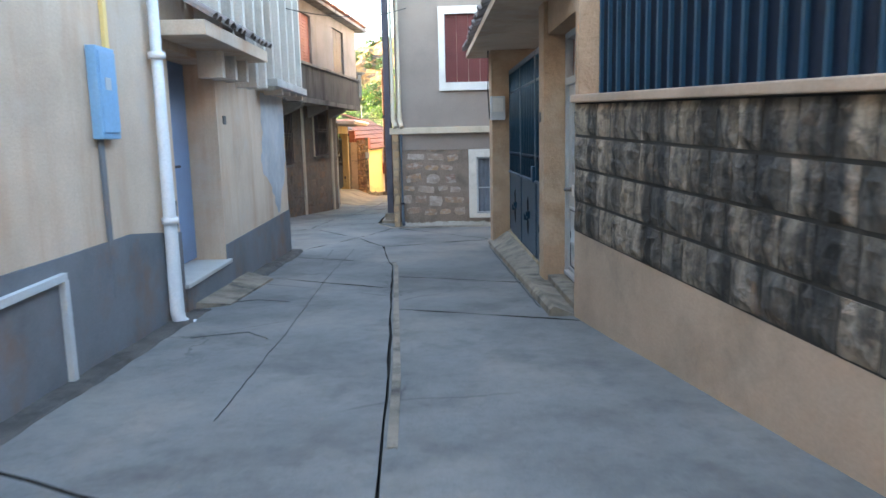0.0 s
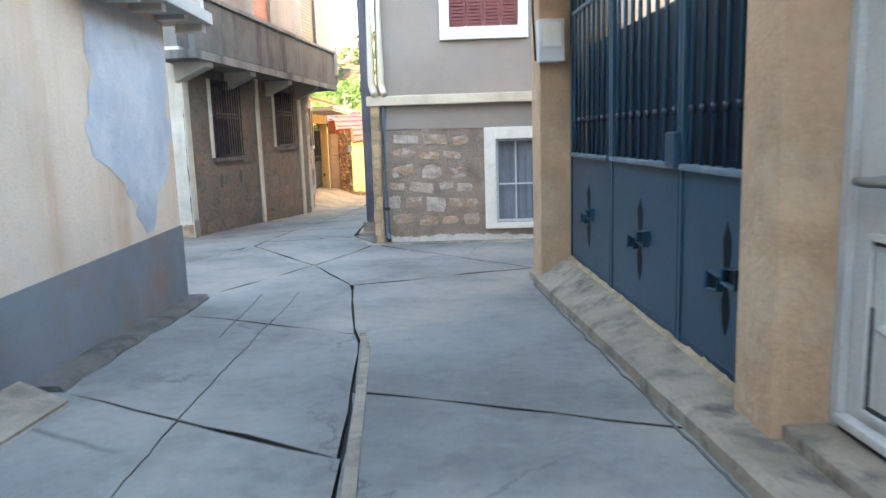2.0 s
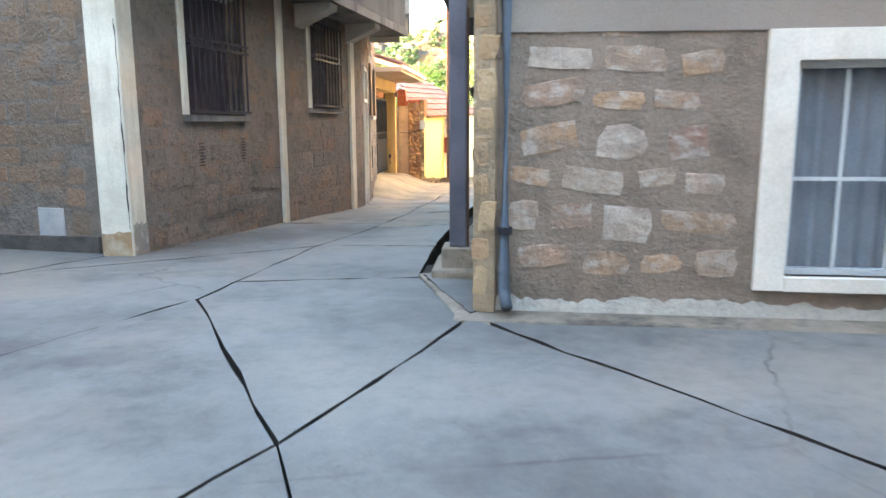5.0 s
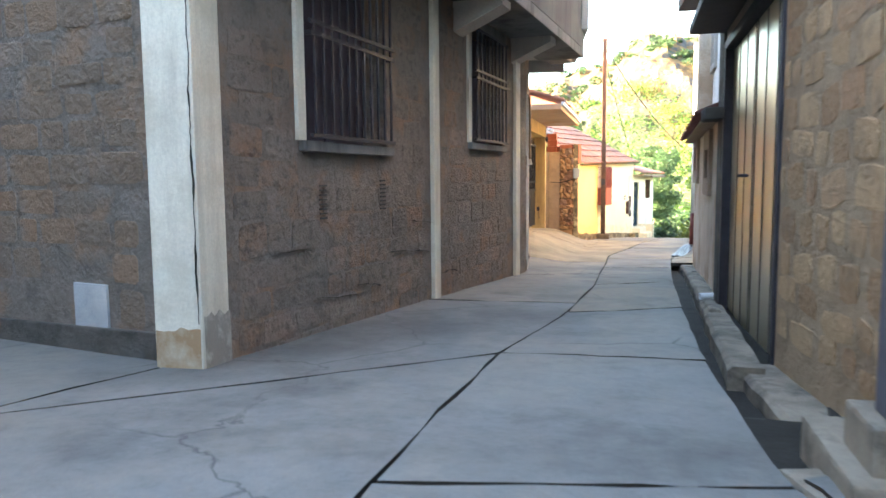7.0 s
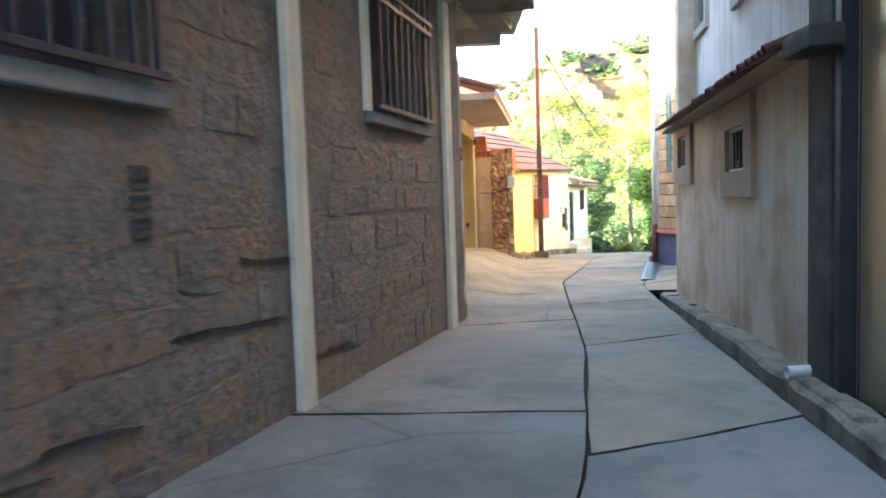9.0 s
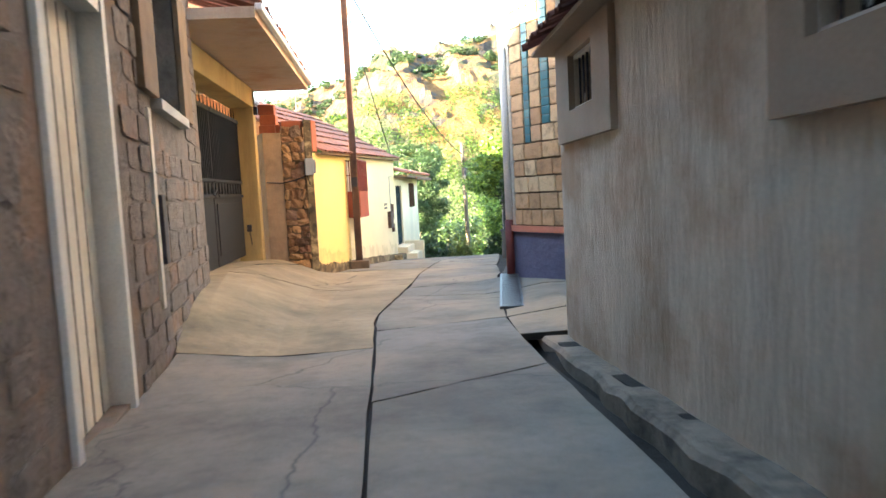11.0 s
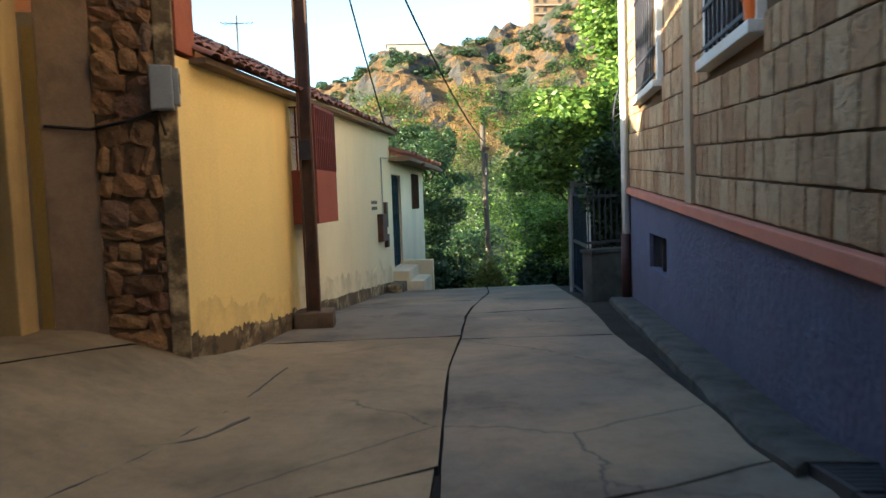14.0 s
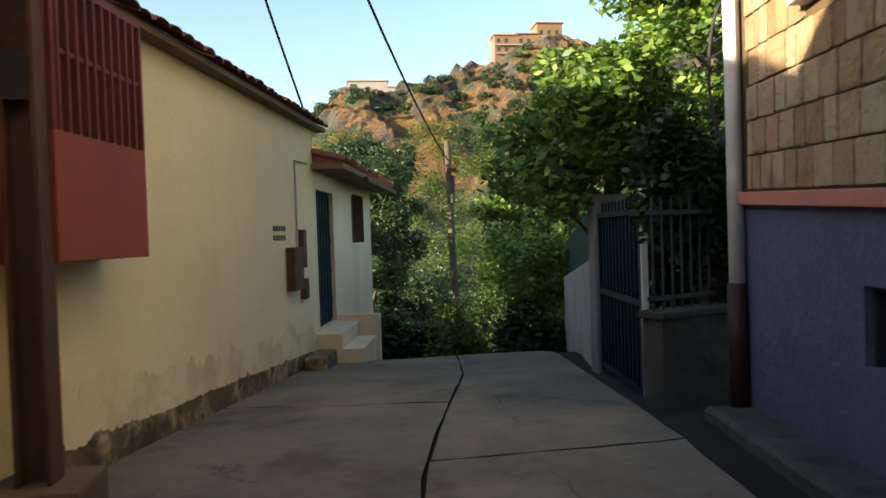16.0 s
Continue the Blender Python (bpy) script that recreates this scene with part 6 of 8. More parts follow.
for v, yy in ((v1, (23.1, 24.32, 0.2, 1.03)), (v2, (26.15, 27.62, 0.33, 1.05))):
    w = thing("small_barred_window", SD.p(v[0], 0, v[2]), "small square window with white bars in a brown surround", "window")
    a, b = SD.at_y(yy[0]), SD.at_y(yy[1])
    part("surround", wall_mesh(Line(SD.p(a, 0.045, 0), SD.p(b, 0.045, 0), 1), 0, b - a, yy[2], yy[3], 0.045, [(v[0] - a, v[1] - a, v[2], v[3])]), SURROUND, w)
    part("pane", boxes(SD, [(v[0], v[1], -0.15, -0.13, v[2], v[3])]), DARKGLASS, w)
    part("frame", boxes(SD, [(v[0], v[1], -0.05, 0.0, v[2], v[2] + 0.025), (v[0], v[1], -0.05, 0.0, v[3] - 0.025, v[3])]), WHITE, w)
    for i in range(6):
        s = v[0] + (v[1] - v[0]) * (i + 0.5) / 6
        bm = bmesh.new()
        tube(bm, [SD.p(s, -0.03, v[2]), SD.p(s, -0.03, v[3])], 0.008, 6)
        part("bar", bm, IRON, w)
        if i in (1, 4):
            bm = bmesh.new()
            tube(bm, [SD.p(s - 0.03, -0.03, v[2] + 0.1), SD.p(s, -0.03, v[2] + 0.03), SD.p(s + 0.03, -0.03, v[2] + 0.1), SD.p(s, -0.03, v[2] + 0.28)], 0.006, 5)
            part("scroll", bm, WHITE, w)
ev = thing("shed_eave", SD.p(3.6, 0.1, 1.1), "narrow eave of red-brown tiles along the outbuilding", "roof")
part("board", boxes(SD, [(-0.0, SD.length + 0.15, -0.3, 0.18, 1.06, 1.095)], 0.006), SURROUND, ev)
tile_row(ev, SD, 0.0, SD.length + 0.15, 0.26, 1.10, -0.3, 1.32, 0.115, 0.045, DARKTILE, seed=8)
UP = Line((-0.8, 21.66), (-0.6, 27.75), 1)
x1 = (UP.at_y(24.2), UP.at_y(25.0), 2.2, 3.3)
x2 = (UP.at_y(26.6), UP.at_y(27.3), 2.35, 3.4)
structure("wall_upper_white", wall_mesh(UP, 0, UP.length, 1.3, 5.2, 0.3, [x1, x2]), UPWHITE, "white roughcast upper storey with grey streaks", "house wall")
for x in (x1, x2):
    w = thing("upper_window", UP.p(x[0], 0, x[2]), "narrow upstairs window with a grey surround", "window")
    part("surround", boxes(UP, [(x[0] - 0.1, x[0], -0.1, 0.05, x[2] - 0.1, x[3] + 0.1), (x[1], x[1] + 0.1, -0.1, 0.05, x[2] - 0.1, x[3] + 0.1), (x[0], x[1], -0.1, 0.06, x[2] - 0.1, x[2]), (x[0], x[1], -0.1, 0.05, x[3], x[3] + 0.1)], 0.004), LIGHTCON, w)
    part("pane", boxes(UP, [(x[0], x[1], -0.15, -0.12, x[2], x[3])]), DARKGLASS, w)
cl = thing("red_cloth", UP.p(UP.length - 0.3, 0.1, 2.2), "red cloth hung from the upper wall corner", "cloth")
bm = bmesh.new()
grid = [[bm.verts.new(UP.p(UP.length - 0.15 + 0.012 * math.sin(2.2 * j), 0.12 + 0.022 * i + 0.02 * math.sin(1.7 * j + i), 2.1 + 0.1 * j)) for i in range(5)] for j in range(9)]
for a, b in zip(grid, grid[1:]):
    for i in range(4):
        bm.faces.new((a[i], a[i + 1], b[i + 1], b[i]))
part("fabric", bm, REDCLOTH, cl)
ledge("kerb_side", RS, 1.8, 3.62, 0.0, 0.24, -0.06, "broken pale ledge at the foot of the stone side wall", wobble=0.012)
ledge("kerb_shed", SD, -3.6, SD.length + 0.4, 0.0, 0.2, -0.04, "worn concrete ledge along the outbuilding, open gutter beside it")
pv = thing("pipe_stub", SD.p(0.2, 0.3, -0.75), "short white plastic pipe lying on the ledge", "pipe")
bm = bmesh.new()
g = gz(-1.2, 21.6) - 0.005
tube(bm, [(-1.0, 21.64, g), (-1.26, 21.57, g)], 0.036, 14, cap=False)
tube(bm, [(-1.26, 21.57, g), (-1.0, 21.64, g)], 0.031, 14, cap=False)
part("pipe", bm, PVC, pv, smooth=True)
tagged(finish("cement_lump", boxes(Line((-1.15, 20.6), (-1.12, 21.6), 1), [(0, 0.9, 0.0, 0.12, -0.95, (-0.78, -0.82))], 0.04), KERB), "rough cement lump at the foot of the pillar", "kerb stone")
# ---- stone-clad house with the rounded front ----
def curve_points(p0, p1, p2, k):
    return [((1 - t) ** 2 * p0[0] + 2 * t * (1 - t) * p1[0] + t * t * p2[0], (1 - t) ** 2 * p0[1] + 2 * t * (1 - t) * p1[1] + t * t * p2[1]) for t in (i / k for i in range(k + 1))]


FRONT = curve_points((-0.47, 32.1), (-0.22, 30.9), (1.5, 29.3), 14)


def along(points):
    """Lines of a bent front, with the length before each."""
    out, run = [], 0.0
    for a, b in zip(points, points[1:]):
        ln = Line(a, b, -1)
        out.append((run, ln))
        run += ln.length
    return out, run


SEGS, _ = along(FRONT)


def seg_at(s):
    for run, ln in reversed(SEGS):
        if s >= run:
            return ln, s - run
    return SEGS[0][1], s


def bent(n0, n1, z0, z1):
    """A band that follows the bent front, between depths n0 and n1."""
    bm = bmesh.new()
    prev = None
    pts = []
    for i, (run, ln) in enumerate(SEGS):
        nrm = ln.n if i == 0 else (ln.n + SEGS[i - 1][1].n).normalized()
        pts.append((ln.a, nrm))
    pts.append((SEGS[-1][1].p(SEGS[-1][1].length, 0, 0), SEGS[-1][1].n))
    for base, nrm in pts:
        ring = [bm.verts.new(base + nrm * n + Vector((0, 0, z))) for n, z in ((n0, z0), (n1, z0), (n1, z1), (n0, z1))]
        if prev:
            for q in range(4):
                bm.faces.new((prev[q], prev[(q + 1) % 4], ring[(q + 1) % 4], ring[q]))
        else:
            bm.faces.new(ring)
        prev = ring
    bm.faces.new(list(reversed(prev)))
    return bm


BS = Line((-0.47, 32.1), (1.01, 38.9), 1)
TOPZ = 3.7
clad = structure("wall_clad_front", bent(-0.3, 0.0, -0.52, TOPZ), CLADJOINT, "rounded house front clad in sandy split-faced stone tiles", "house wall")
ORIGIN[clad.name] = Vector()
structure("wall_clad_plinth", bent(-0.3, 0.01, -1.8, -0.60), LAVENDER, "dark lavender roughcast plinth under the clad front", "house wall")
structure("salmon_band_front", bent(-0.3, 0.06, -0.60, -0.52), SALMON, "salmon painted ledge between plinth and stone cladding", "string course")
p1 = (BS.at_y(36.45), BS.at_y(37.42), -1.06, -0.7)
q1 = (BS.at_y(36.6), BS.at_y(37.8), 0.76, 2.05)
q2 = (BS.at_y(33.7), BS.at_y(34.65), 0.6, 1.9)
clads = structure("wall_clad_side", wall_mesh(BS, 0, BS.length, (-0.52, -0.2), TOPZ, 0.3, [q1, q2]), CLADJOINT, "side wall clad in sandy stone tiles", "house wall")
ORIGIN[clads.name] = Vector()
structure("wall_clad_side_plinth", wall_mesh(BS, 0, BS.length, -2.2, (-0.6, -0.28), 0.3, [p1]), LAVENDER, "lavender-blue roughcast plinth of the side wall", "house wall")
structure("salmon_band_side", boxes(BS, [(0.0, BS.length + 0.03, -0.3, 0.06, (-0.6, -0.28), (-0.52, -0.2))], 0.008), SALMON, "salmon painted ledge along the side wall", "string course")
CEB = Line((1.01, 38.9), (6.0, 38.2), 1)
structure("wall_clad_back", wall_mesh(CEB, 0, CEB.length, -2.4, 6.4, 0.3), RENDER, "rendered rear wall of the clad house", "house wall")
TILES = piece_meshes("tile", CLAD, 6, 0.02, 0.05, 13)
GB = piece_meshes("glass_block", GLASSBLOCK, 2, 0.01, 0.08, 14)
rnd = random.Random(31)
glass_cols = [(0.46, 0.6, 0.7), (0.84, 1.0, 0.92), (1.2, 1.38, 0.68)]
z = -0.515
while z < 2.4:
    h = 0.222
    s = 0.12
    for g0, g1, _ in [c for c in glass_cols if z + h > c[2]] + [(3.05, 3.05, 0)]:
        while s < g0 - 0.05:
            w = rnd.uniform(0.2, 0.4)
            if g0 - s - w < 0.13:
                w = g0 - s
            ln, r = seg_at(s + w / 2)
            lay("tile", TILES[rnd.randrange(6)], ln, r, 0.0, z + h / 2, w - 0.022, 0.045 + rnd.uniform(-0.008, 0.008), h - 0.022, clad)
            s += w
        s = g1
    for a, b, zg in glass_cols:
        if z + h > zg:
            ln, r = seg_at((a + b) / 2)
            for q in range(2):
                lay("glass_block", GB[q], ln, r, 0.0, z + h * (0.25 + 0.5 * q), b - a - 0.01, 0.05, h / 2 - 0.006, clad)
    z += h
z_rows = 12
for i in range(z_rows):
    s = 0.03
    while s < BS.length - 0.16:
        w = min(rnd.uniform(0.12, 0.27), BS.length - 0.14 - s)
        f = (s + w / 2) / BS.length
        z0 = -0.51 + 0.32 * f
        h = 0.215
        zc = z0 + (i + 0.5) * h
        hitw = any(s + w > q[0] - 0.1 and s < q[1] + 0.1 and zc > q[2] - 0.18 and zc < q[3] + 0.12 for q in (q1, q2))
        pil = abs(s + w / 2 - BS.at_y(35.32)) < 0.17
        if not hitw and not pil and w > 0.06:
            lay("tile", TILES[rnd.randrange(6)], BS, s + w / 2, 0.0, zc, w - 0.016, 0.035 + rnd.uniform(-0.008, 0.008), h - 0.014, clads, -0.047)
        s += w
structure("pilaster_clad", boxes(BS, [(BS.at_y(35.22), BS.at_y(35.44), 0, 0.04, -0.36, 3.2)], 0.006), CLADSTRIP, "pale concrete pilaster between the tiles", "pilaster")
structure("pilaster_corner", boxes(SEGS[0][1], [(0.03, 0.12, -0.03, 0.03, -0.51, TOPZ)], 0.006), LIME, "pale rendered corner strip of the clad house", "pilaster")
for q in (q1, q2):
    w = thing("grille_window", BS.p(q[0], 0, q[2]), "white-framed upstairs window with a black iron grille", "window")
    part("surround", boxes(BS, [(q[0] - 0.1, q[0], -0.1, 0.05, q[2], q[3]), (q[1], q[1] + 0.1, -0.1, 0.05, q[2], q[3]), (q[0] - 0.1, q[1] + 0.1, -0.1, 0.06, q[3], q[3] + 0.1)], 0.004), WHITE, w)
    part("sill", boxes(BS, [(q[0] - 0.12, q[1] + 0.12, -0.1, 0.1, q[2] - 0.07, q[2])], 0.008), WHITE, w)
    part("pane", boxes(BS, [(q[0], q[1], -0.18, -0.16, q[2], q[3])]), DARKGLASS, w)
    part("shutter", boxes(BS, [(q[0], q[0] + (q[1] - q[0]) * 0.45, -0.12, -0.08, q[2] + 0.03, q[3])]), WHITE, w)
    g = part("grille", boxes(BS, [(q[0] - 0.02, q[1] + 0.02, 0.05, 0.075, zz, zz + 0.025) for zz in (q[2] + 0.05, q[2] + 0.3, q[3] - 0.3, q[3] - 0.05)], 0.003), IRON, w)
    for i in range(9):
        s = q[0] + (q[1] - q[0]) * (i + 0.5) / 9
        part("bar", boxes(BS, [(s - 0.009, s + 0.009, 0.055, 0.072, q[2] + 0.03, q[3] - 0.02)]), IRON, g)
bw = thing("basement_window", BS.p(p1[0], 0, p1[2]), "low dark basement window in the lavender plinth", "window")
part("pane", boxes(BS, [(p1[0], p1[1], -0.1, -0.085, p1[2], p1[3])]), DARKGLASS, bw)
part("frame", boxes(BS, [(p1[0], p1[0] + 0.02, -0.09, -0.04, p1[2], p1[3]), (p1[1] - 0.02, p1[1], -0.09, -0.04, p1[2], p1[3]), ((p1[0] + p1[1]) / 2 - 0.01, (p1[0] + p1[1]) / 2 + 0.01, -0.09, -0.05, p1[2], p1[3]), (p1[0], p1[1], -0.09, -0.04, p1[3] - 0.02, p1[3])]), IRON, bw)
for s, zb, zc, oxide in ((-0.02, -1.35, -0.5, (0.14, 0.03, 0.025)), (BS.length - 0.03, -1.66, -0.85, (0.05, 0.02, 0.017))):
    d = thing("two_tone_downpipe", BS.p(s, 0.09, zb), "downpipe, white plastic above and brown iron below", "downpipe")
    bm = bmesh.new()
    tube(bm, [BS.p(s, 0.062, TOPZ - 0.1), BS.p(s, 0.062, zc)], 0.05, 12)
    part("upper_pipe", bm, PVC, d, "white plastic pipe", smooth=True)
    bm = bmesh.new()
    tube(bm, [BS.p(s, 0.066, zc + 0.06), BS.p(s, 0.066, zb)], 0.06, 12)
    part("lower_pipe", bm, surface("oxide_red_pipe", oxide, 0.6, 0.3, 4, 50, 0.2), d, "oxide-red iron pipe", smooth=True)
gcol = [BS.at_y(32.72), BS.at_y(32.93)]
for i in range(20):
    lay("glass_block", GB[i % 2], BS, sum(gcol) / 2, 0.03, 0.58 + 0.115 * i, gcol[1] - gcol[0], 0.04, 0.108, clads)
pot = thing("orange_pot", BS.p(BS.at_y(33.68), 0.07, 0.6), "small orange plastic pot standing on the window sill", "pot")
bm = bmesh.new()
c_ = BS.p(BS.at_y(33.66), 0.055, 0.6)
tube(bm, [c_, c_ + Vector((0, 0, 0.11)), c_ + Vector((0, 0, 0.112)), c_ + Vector((0, 0, 0.13))], [0.035, 0.045, 0.052, 0.052], 14)
part("body", bm, surface("orange_plastic", (0.75, 0.16, 0.02), 0.5, 0.1, 3, 50, 0.05), pot)
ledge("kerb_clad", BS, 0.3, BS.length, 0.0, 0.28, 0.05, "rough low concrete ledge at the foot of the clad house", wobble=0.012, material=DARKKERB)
grate = thing("drain_grate", (-0.72, 31.2, gz(-0.72, 31.2)), "long black cast-iron drain grating set in the lane", "drain")
DG = Line((-1.03, 29.3), (-0.5, 32.5), 1)


def dz(s):
    q = DG.p(s, 0, 0)
    return gz(q.x, q.y) + 0.018


k = 8
for i in range(k):
    a, b = DG.length * i / k, DG.length * (i + 1) / k - 0.01
    za, zb = dz(a), dz(b)
    fr = part("section", boxes(DG, [(a, b, -0.13, -0.105, (za - 0.05, zb - 0.05), (za + 0.014, zb + 0.014)), (a, b, 0.105, 0.13, (za - 0.05, zb - 0.05), (za + 0.014, zb + 0.014))]), GRATEIRON, grate)
    for j in range(8):
        s = a + (b - a) * (j + 0.5) / 8
        part("bar", boxes(DG, [(s - 0.014, s + 0.014, -0.105, 0.105, (za + zb) / 2 - 0.03 + (zb - za) * (j / 8 - 0.5), (za + zb) / 2 + 0.012 + (zb - za) * (j / 8 - 0.5))]), GRATEIRON, fr)

# fence, gate and piers beyond the clad house
FN = Line((0.75, 39.93), (0.95, 41.5), 1)
low = thing("low_garden_wall", (0.9, 40.15, -1.75), "low dark concrete garden wall with an overgrown iron railing", "garden wall")
RB = Line((0.62, 39.3), (1.7, 39.75), -1)
part("wall", boxes(RB, [(0.0, 1.1, -0.2, 0.0, -2.1, -1.06)], 0.012), DARKCON, low)
part("coping", boxes(RB, [(-0.03, 1.1, -0.22, 0.03, -1.06, -1.01)], 0.01), DARKCON, low)
for i in range(11):
    s = 0.04 + i * 0.1
    part("bar", boxes(RB, [(s, s + 0.014, -0.13, -0.116, -1.01, -0.2)]), IRON, low)
part("rail", boxes(RB, [(0.0, 1.1, -0.14, -0.1, -0.32, -0.29)]), IRON, low)
part("rail", boxes(RB, [(0.0, 1.1, -0.14, -0.1, -0.94, -0.91)]), IRON, low)
gg = thing("garden_gate", FN.p(0.8, -0.05, -1.8), "dark navy barred iron garden gate standing shut beside a white post", "gate")
part("post", boxes(FN, [(0.0, 0.045, -0.05, 0.0, -2.1, -0.1)], 0.004), WHITE, gg)
part("frame", boxes(FN, [(0.08, 0.12, -0.06, -0.01, -1.78, -0.25), (1.5, 1.54, -0.06, -0.01, -1.82, -0.25), (0.12, 1.5, -0.06, -0.01, -1.78, -1.73), (0.12, 1.5, -0.06, -0.01, -1.05, -1.0), (0.12, 1.5, -0.06, -0.01, -0.3, -0.25)], 0.004), NAVYBAR, gg)
for i in range(11):
    s = 0.17 + i * 0.122
    part("bar", boxes(FN, [(s, s + 0.018, -0.045, -0.025, -1.73, -0.16)]), NAVYBAR, gg)
part("sheet", boxes(FN, [(0.12, 1.5, -0.05, -0.045, -1.73, -0.3)]), BLACKGATE, gg)
structure("pillar_gate", boxes(FN, [(1.56, 1.86, -0.36, 0.02, -2.4, -0.06)], 0.015), GREYCON, "grey concrete gate pier", "pier")
GWL = Line((FN.p(1.86, 0, 0).x, FN.p(1.86, 0, 0).y), (2.45, 47.4), 1)
structure("wall_garden", boxes(GWL, [(0.0, GWL.length, -0.2, 0.0, -3.4, (-0.72, -1.28))], 0.012), LIGHTCON, "pale rendered garden wall falling with the lane", "garden wall")
sheetf = thing("green_fence", GWL.p(0.5, -0.1, -0.85), "dark green sheet fence on the garden wall", "fence")
part("sheet", boxes(GWL, [(0.05, GWL.length, -0.12, -0.09, (-0.73, -1.29), (-0.1, -0.6))]), surface("dark_green_sheet", (0.02, 0.05, 0.045), 0.5, 0.2, 3, 40, 0.1), sheetf)

# ---- gateway on the near side: posts, charcoal gate, roof ----
GA = Line((-4.45, 30.95), (-4.45, 35.05), -1)
structure("pillar_gateway_1", boxes(GA, [(-0.58, -0.33, -0.4, 0.0, -1.4, 1.95)], 0.012), DARKOCHRE, "weathered ochre plastered gateway post", "gate post")
structure("pillar_gateway_2", boxes(GA, [(3.85, 4.1, -0.4, 0.0, -1.4, 1.95)], 0.012), DARKOCHRE, "weathered ochre plastered gateway post", "gate post")
structure("beam_gateway", boxes(GA, [(-0.58, 4.1, -0.4, 0.0, 1.62, 1.95)], 0.012), DARKOCHRE, "plastered beam over the gateway", "lintel")
cg = thing("charcoal_gate", GA.p(2.0, -0.3, -0.9), "closed charcoal sheet-steel double gate with spiked top", "gate")
for a, b in ((-0.31, 1.75), (1.78, 3.83)):
    lf = part("leaf", boxes(GA, [(a, b, -0.33, -0.29, -0.93, 1.4)], 0.004), BLACKGATE, cg)
    part("lower_panel", boxes(GA, [(a + 0.12, b - 0.12, -0.29, -0.275, -0.78, 0.0)], 0.01), BLACKGATE, lf)
    for z0, z1 in ((0.08, 0.13), (0.32, 0.36), (1.34, 1.4)):
        part("rail", boxes(GA, [(a, b, -0.29, -0.26, z0, z1)], 0.004), BLACKGATE, lf)
    for i in range(20):
        s = a + (b - a) * (i + 0.5) / 20
        part("rib", boxes(GA, [(s - 0.012, s + 0.012, -0.29, -0.272, 0.36, 1.34)]), BLACKGATE, lf)
    for i in range(10):
        s = a + (b - a) * (i + 0.5) / 10
        bm = bmesh.new()
        tube(bm, [GA.p(s, -0.31, 1.4), GA.p(s, -0.31, 1.58)], [0.012, 0.003], 6)
        part("spike", bm, BLACKGATE, lf)
        bm = bmesh.new()
        tube(bm, [GA.p(s - 0.04, -0.28, 0.14), GA.p(s, -0.28, 0.3), GA.p(s + 0.04, -0.28, 0.14)], 0.008, 5)
        part("scroll", bm, BLACKGATE, lf)
bm = bmesh.new()
tube(bm, [GA.p(1.62, -0.25, 0.12), GA.p(1.82, -0.25, 0.2), GA.p(1.97, -0.25, 0.1)], 0.012, 6)
part("latch", bm, IRON, cg)
gr = thing("gateway_roof", GA.p(2.0, 0, 1.95), "hipped tile roof over the gateway with a plastered soffit", "roof")
bm = bmesh.new()
r0, r1 = -0.9, 4.55
vs = [bm.verts.new(GA.p(*c)) for c in ((r0, 0.9, 1.98), (r1, 0.9, 1.98), (r1, -4.0, 1.98), (r0, -4.0, 1.98), (r0, 0.9, 2.1), (r1, 0.9, 2.1), (r1, -4.0, 2.1), (r0, -4.0, 2.1))]
for f in ((0, 1, 2, 3), (4, 5, 6, 7), (0, 1, 5, 4), (1, 2, 6, 5), (2, 3, 7, 6), (3, 0, 4, 7)):
    bm.faces.new([vs[i] for i in f])
part("soffit", bm, CREAM, gr)
part("gutter", boxes(GA, [(r0, r1, 0.9, 0.98, 2.06, 2.14)], 0.02), PVC, gr)
tile_row(gr, GA, r0, r1, 0.95, 2.16, -1.6, 2.95, 0.2, 0.08, TILE, seed=12)
# unseen wall, added to shade the lane; its height sets the sun line opposite
structure("wall_yard_sunblock", boxes(GA, [(-4.0, 4.6, -3.2, -2.8, -1.4, 2.3)]), PALEWALL, "unseen pale wall behind the gate, added to block low sun", "house wall")
lamp = thing("wall_socket", GA.p(3.95, 0.0, -0.3), "small dark electric socket and cable on the gate post", "socket")
part("box", boxes(GA, [(3.83, 3.85, -0.24, -0.16, -0.52, -0.4)], 0.003), IRON, lamp)
bm = bmesh.new()
tube(bm, [GA.p(3.845, -0.2, -0.5), GA.p(3.84, -0.17, -0.75)], 0.008, 6)
part("cable", bm, RUBBER, lamp)
lp = thing("wall_lamp", GA.p(4.0, 0.02, 1.6), "small black wall lamp on the gate post", "lamp")
part("body", boxes(GA, [(3.9, 3.97, 0.0, 0.07, 1.5, 1.64)], 0.01), IRON, lp)

# stone pillar with plastered flank
PF2 = Line((-4.06, 35.2), (-3.66, 35.28), -1)
PW = Line((-4.32, 35.1), (-4.06, 35.2), -1)
structure("wall_pillar_flank", boxes(PW, [(-0.05, PW.length, -0.5, 0.0, -1.4, 1.2)], 0.01), surface("bare_brown_cement", (0.27, 0.19, 0.125), 0.95, 0.25, 2, 50, 0.5, stain=(0.12, 0.085, 0.06), stain_scale=2.5), "bare cement flank beside the stone pillar", "wall")
pil = thing("stone_pillar", PF2.p(0.2, -0.2, -1.2), "rough reddish rubble stone pillar topped with hollow bricks", "pillar")
part("core", boxes(PF2, [(0.0, PF2.length, -0.5, 0.0, -1.5, 1.22)], 0.01), surface("brown_earth_mortar", (0.16, 0.105, 0.06), 0.95, 0.35, 5, 50, 0.9, bump_dist=0.03), pil)
rnd = random.Random(41)
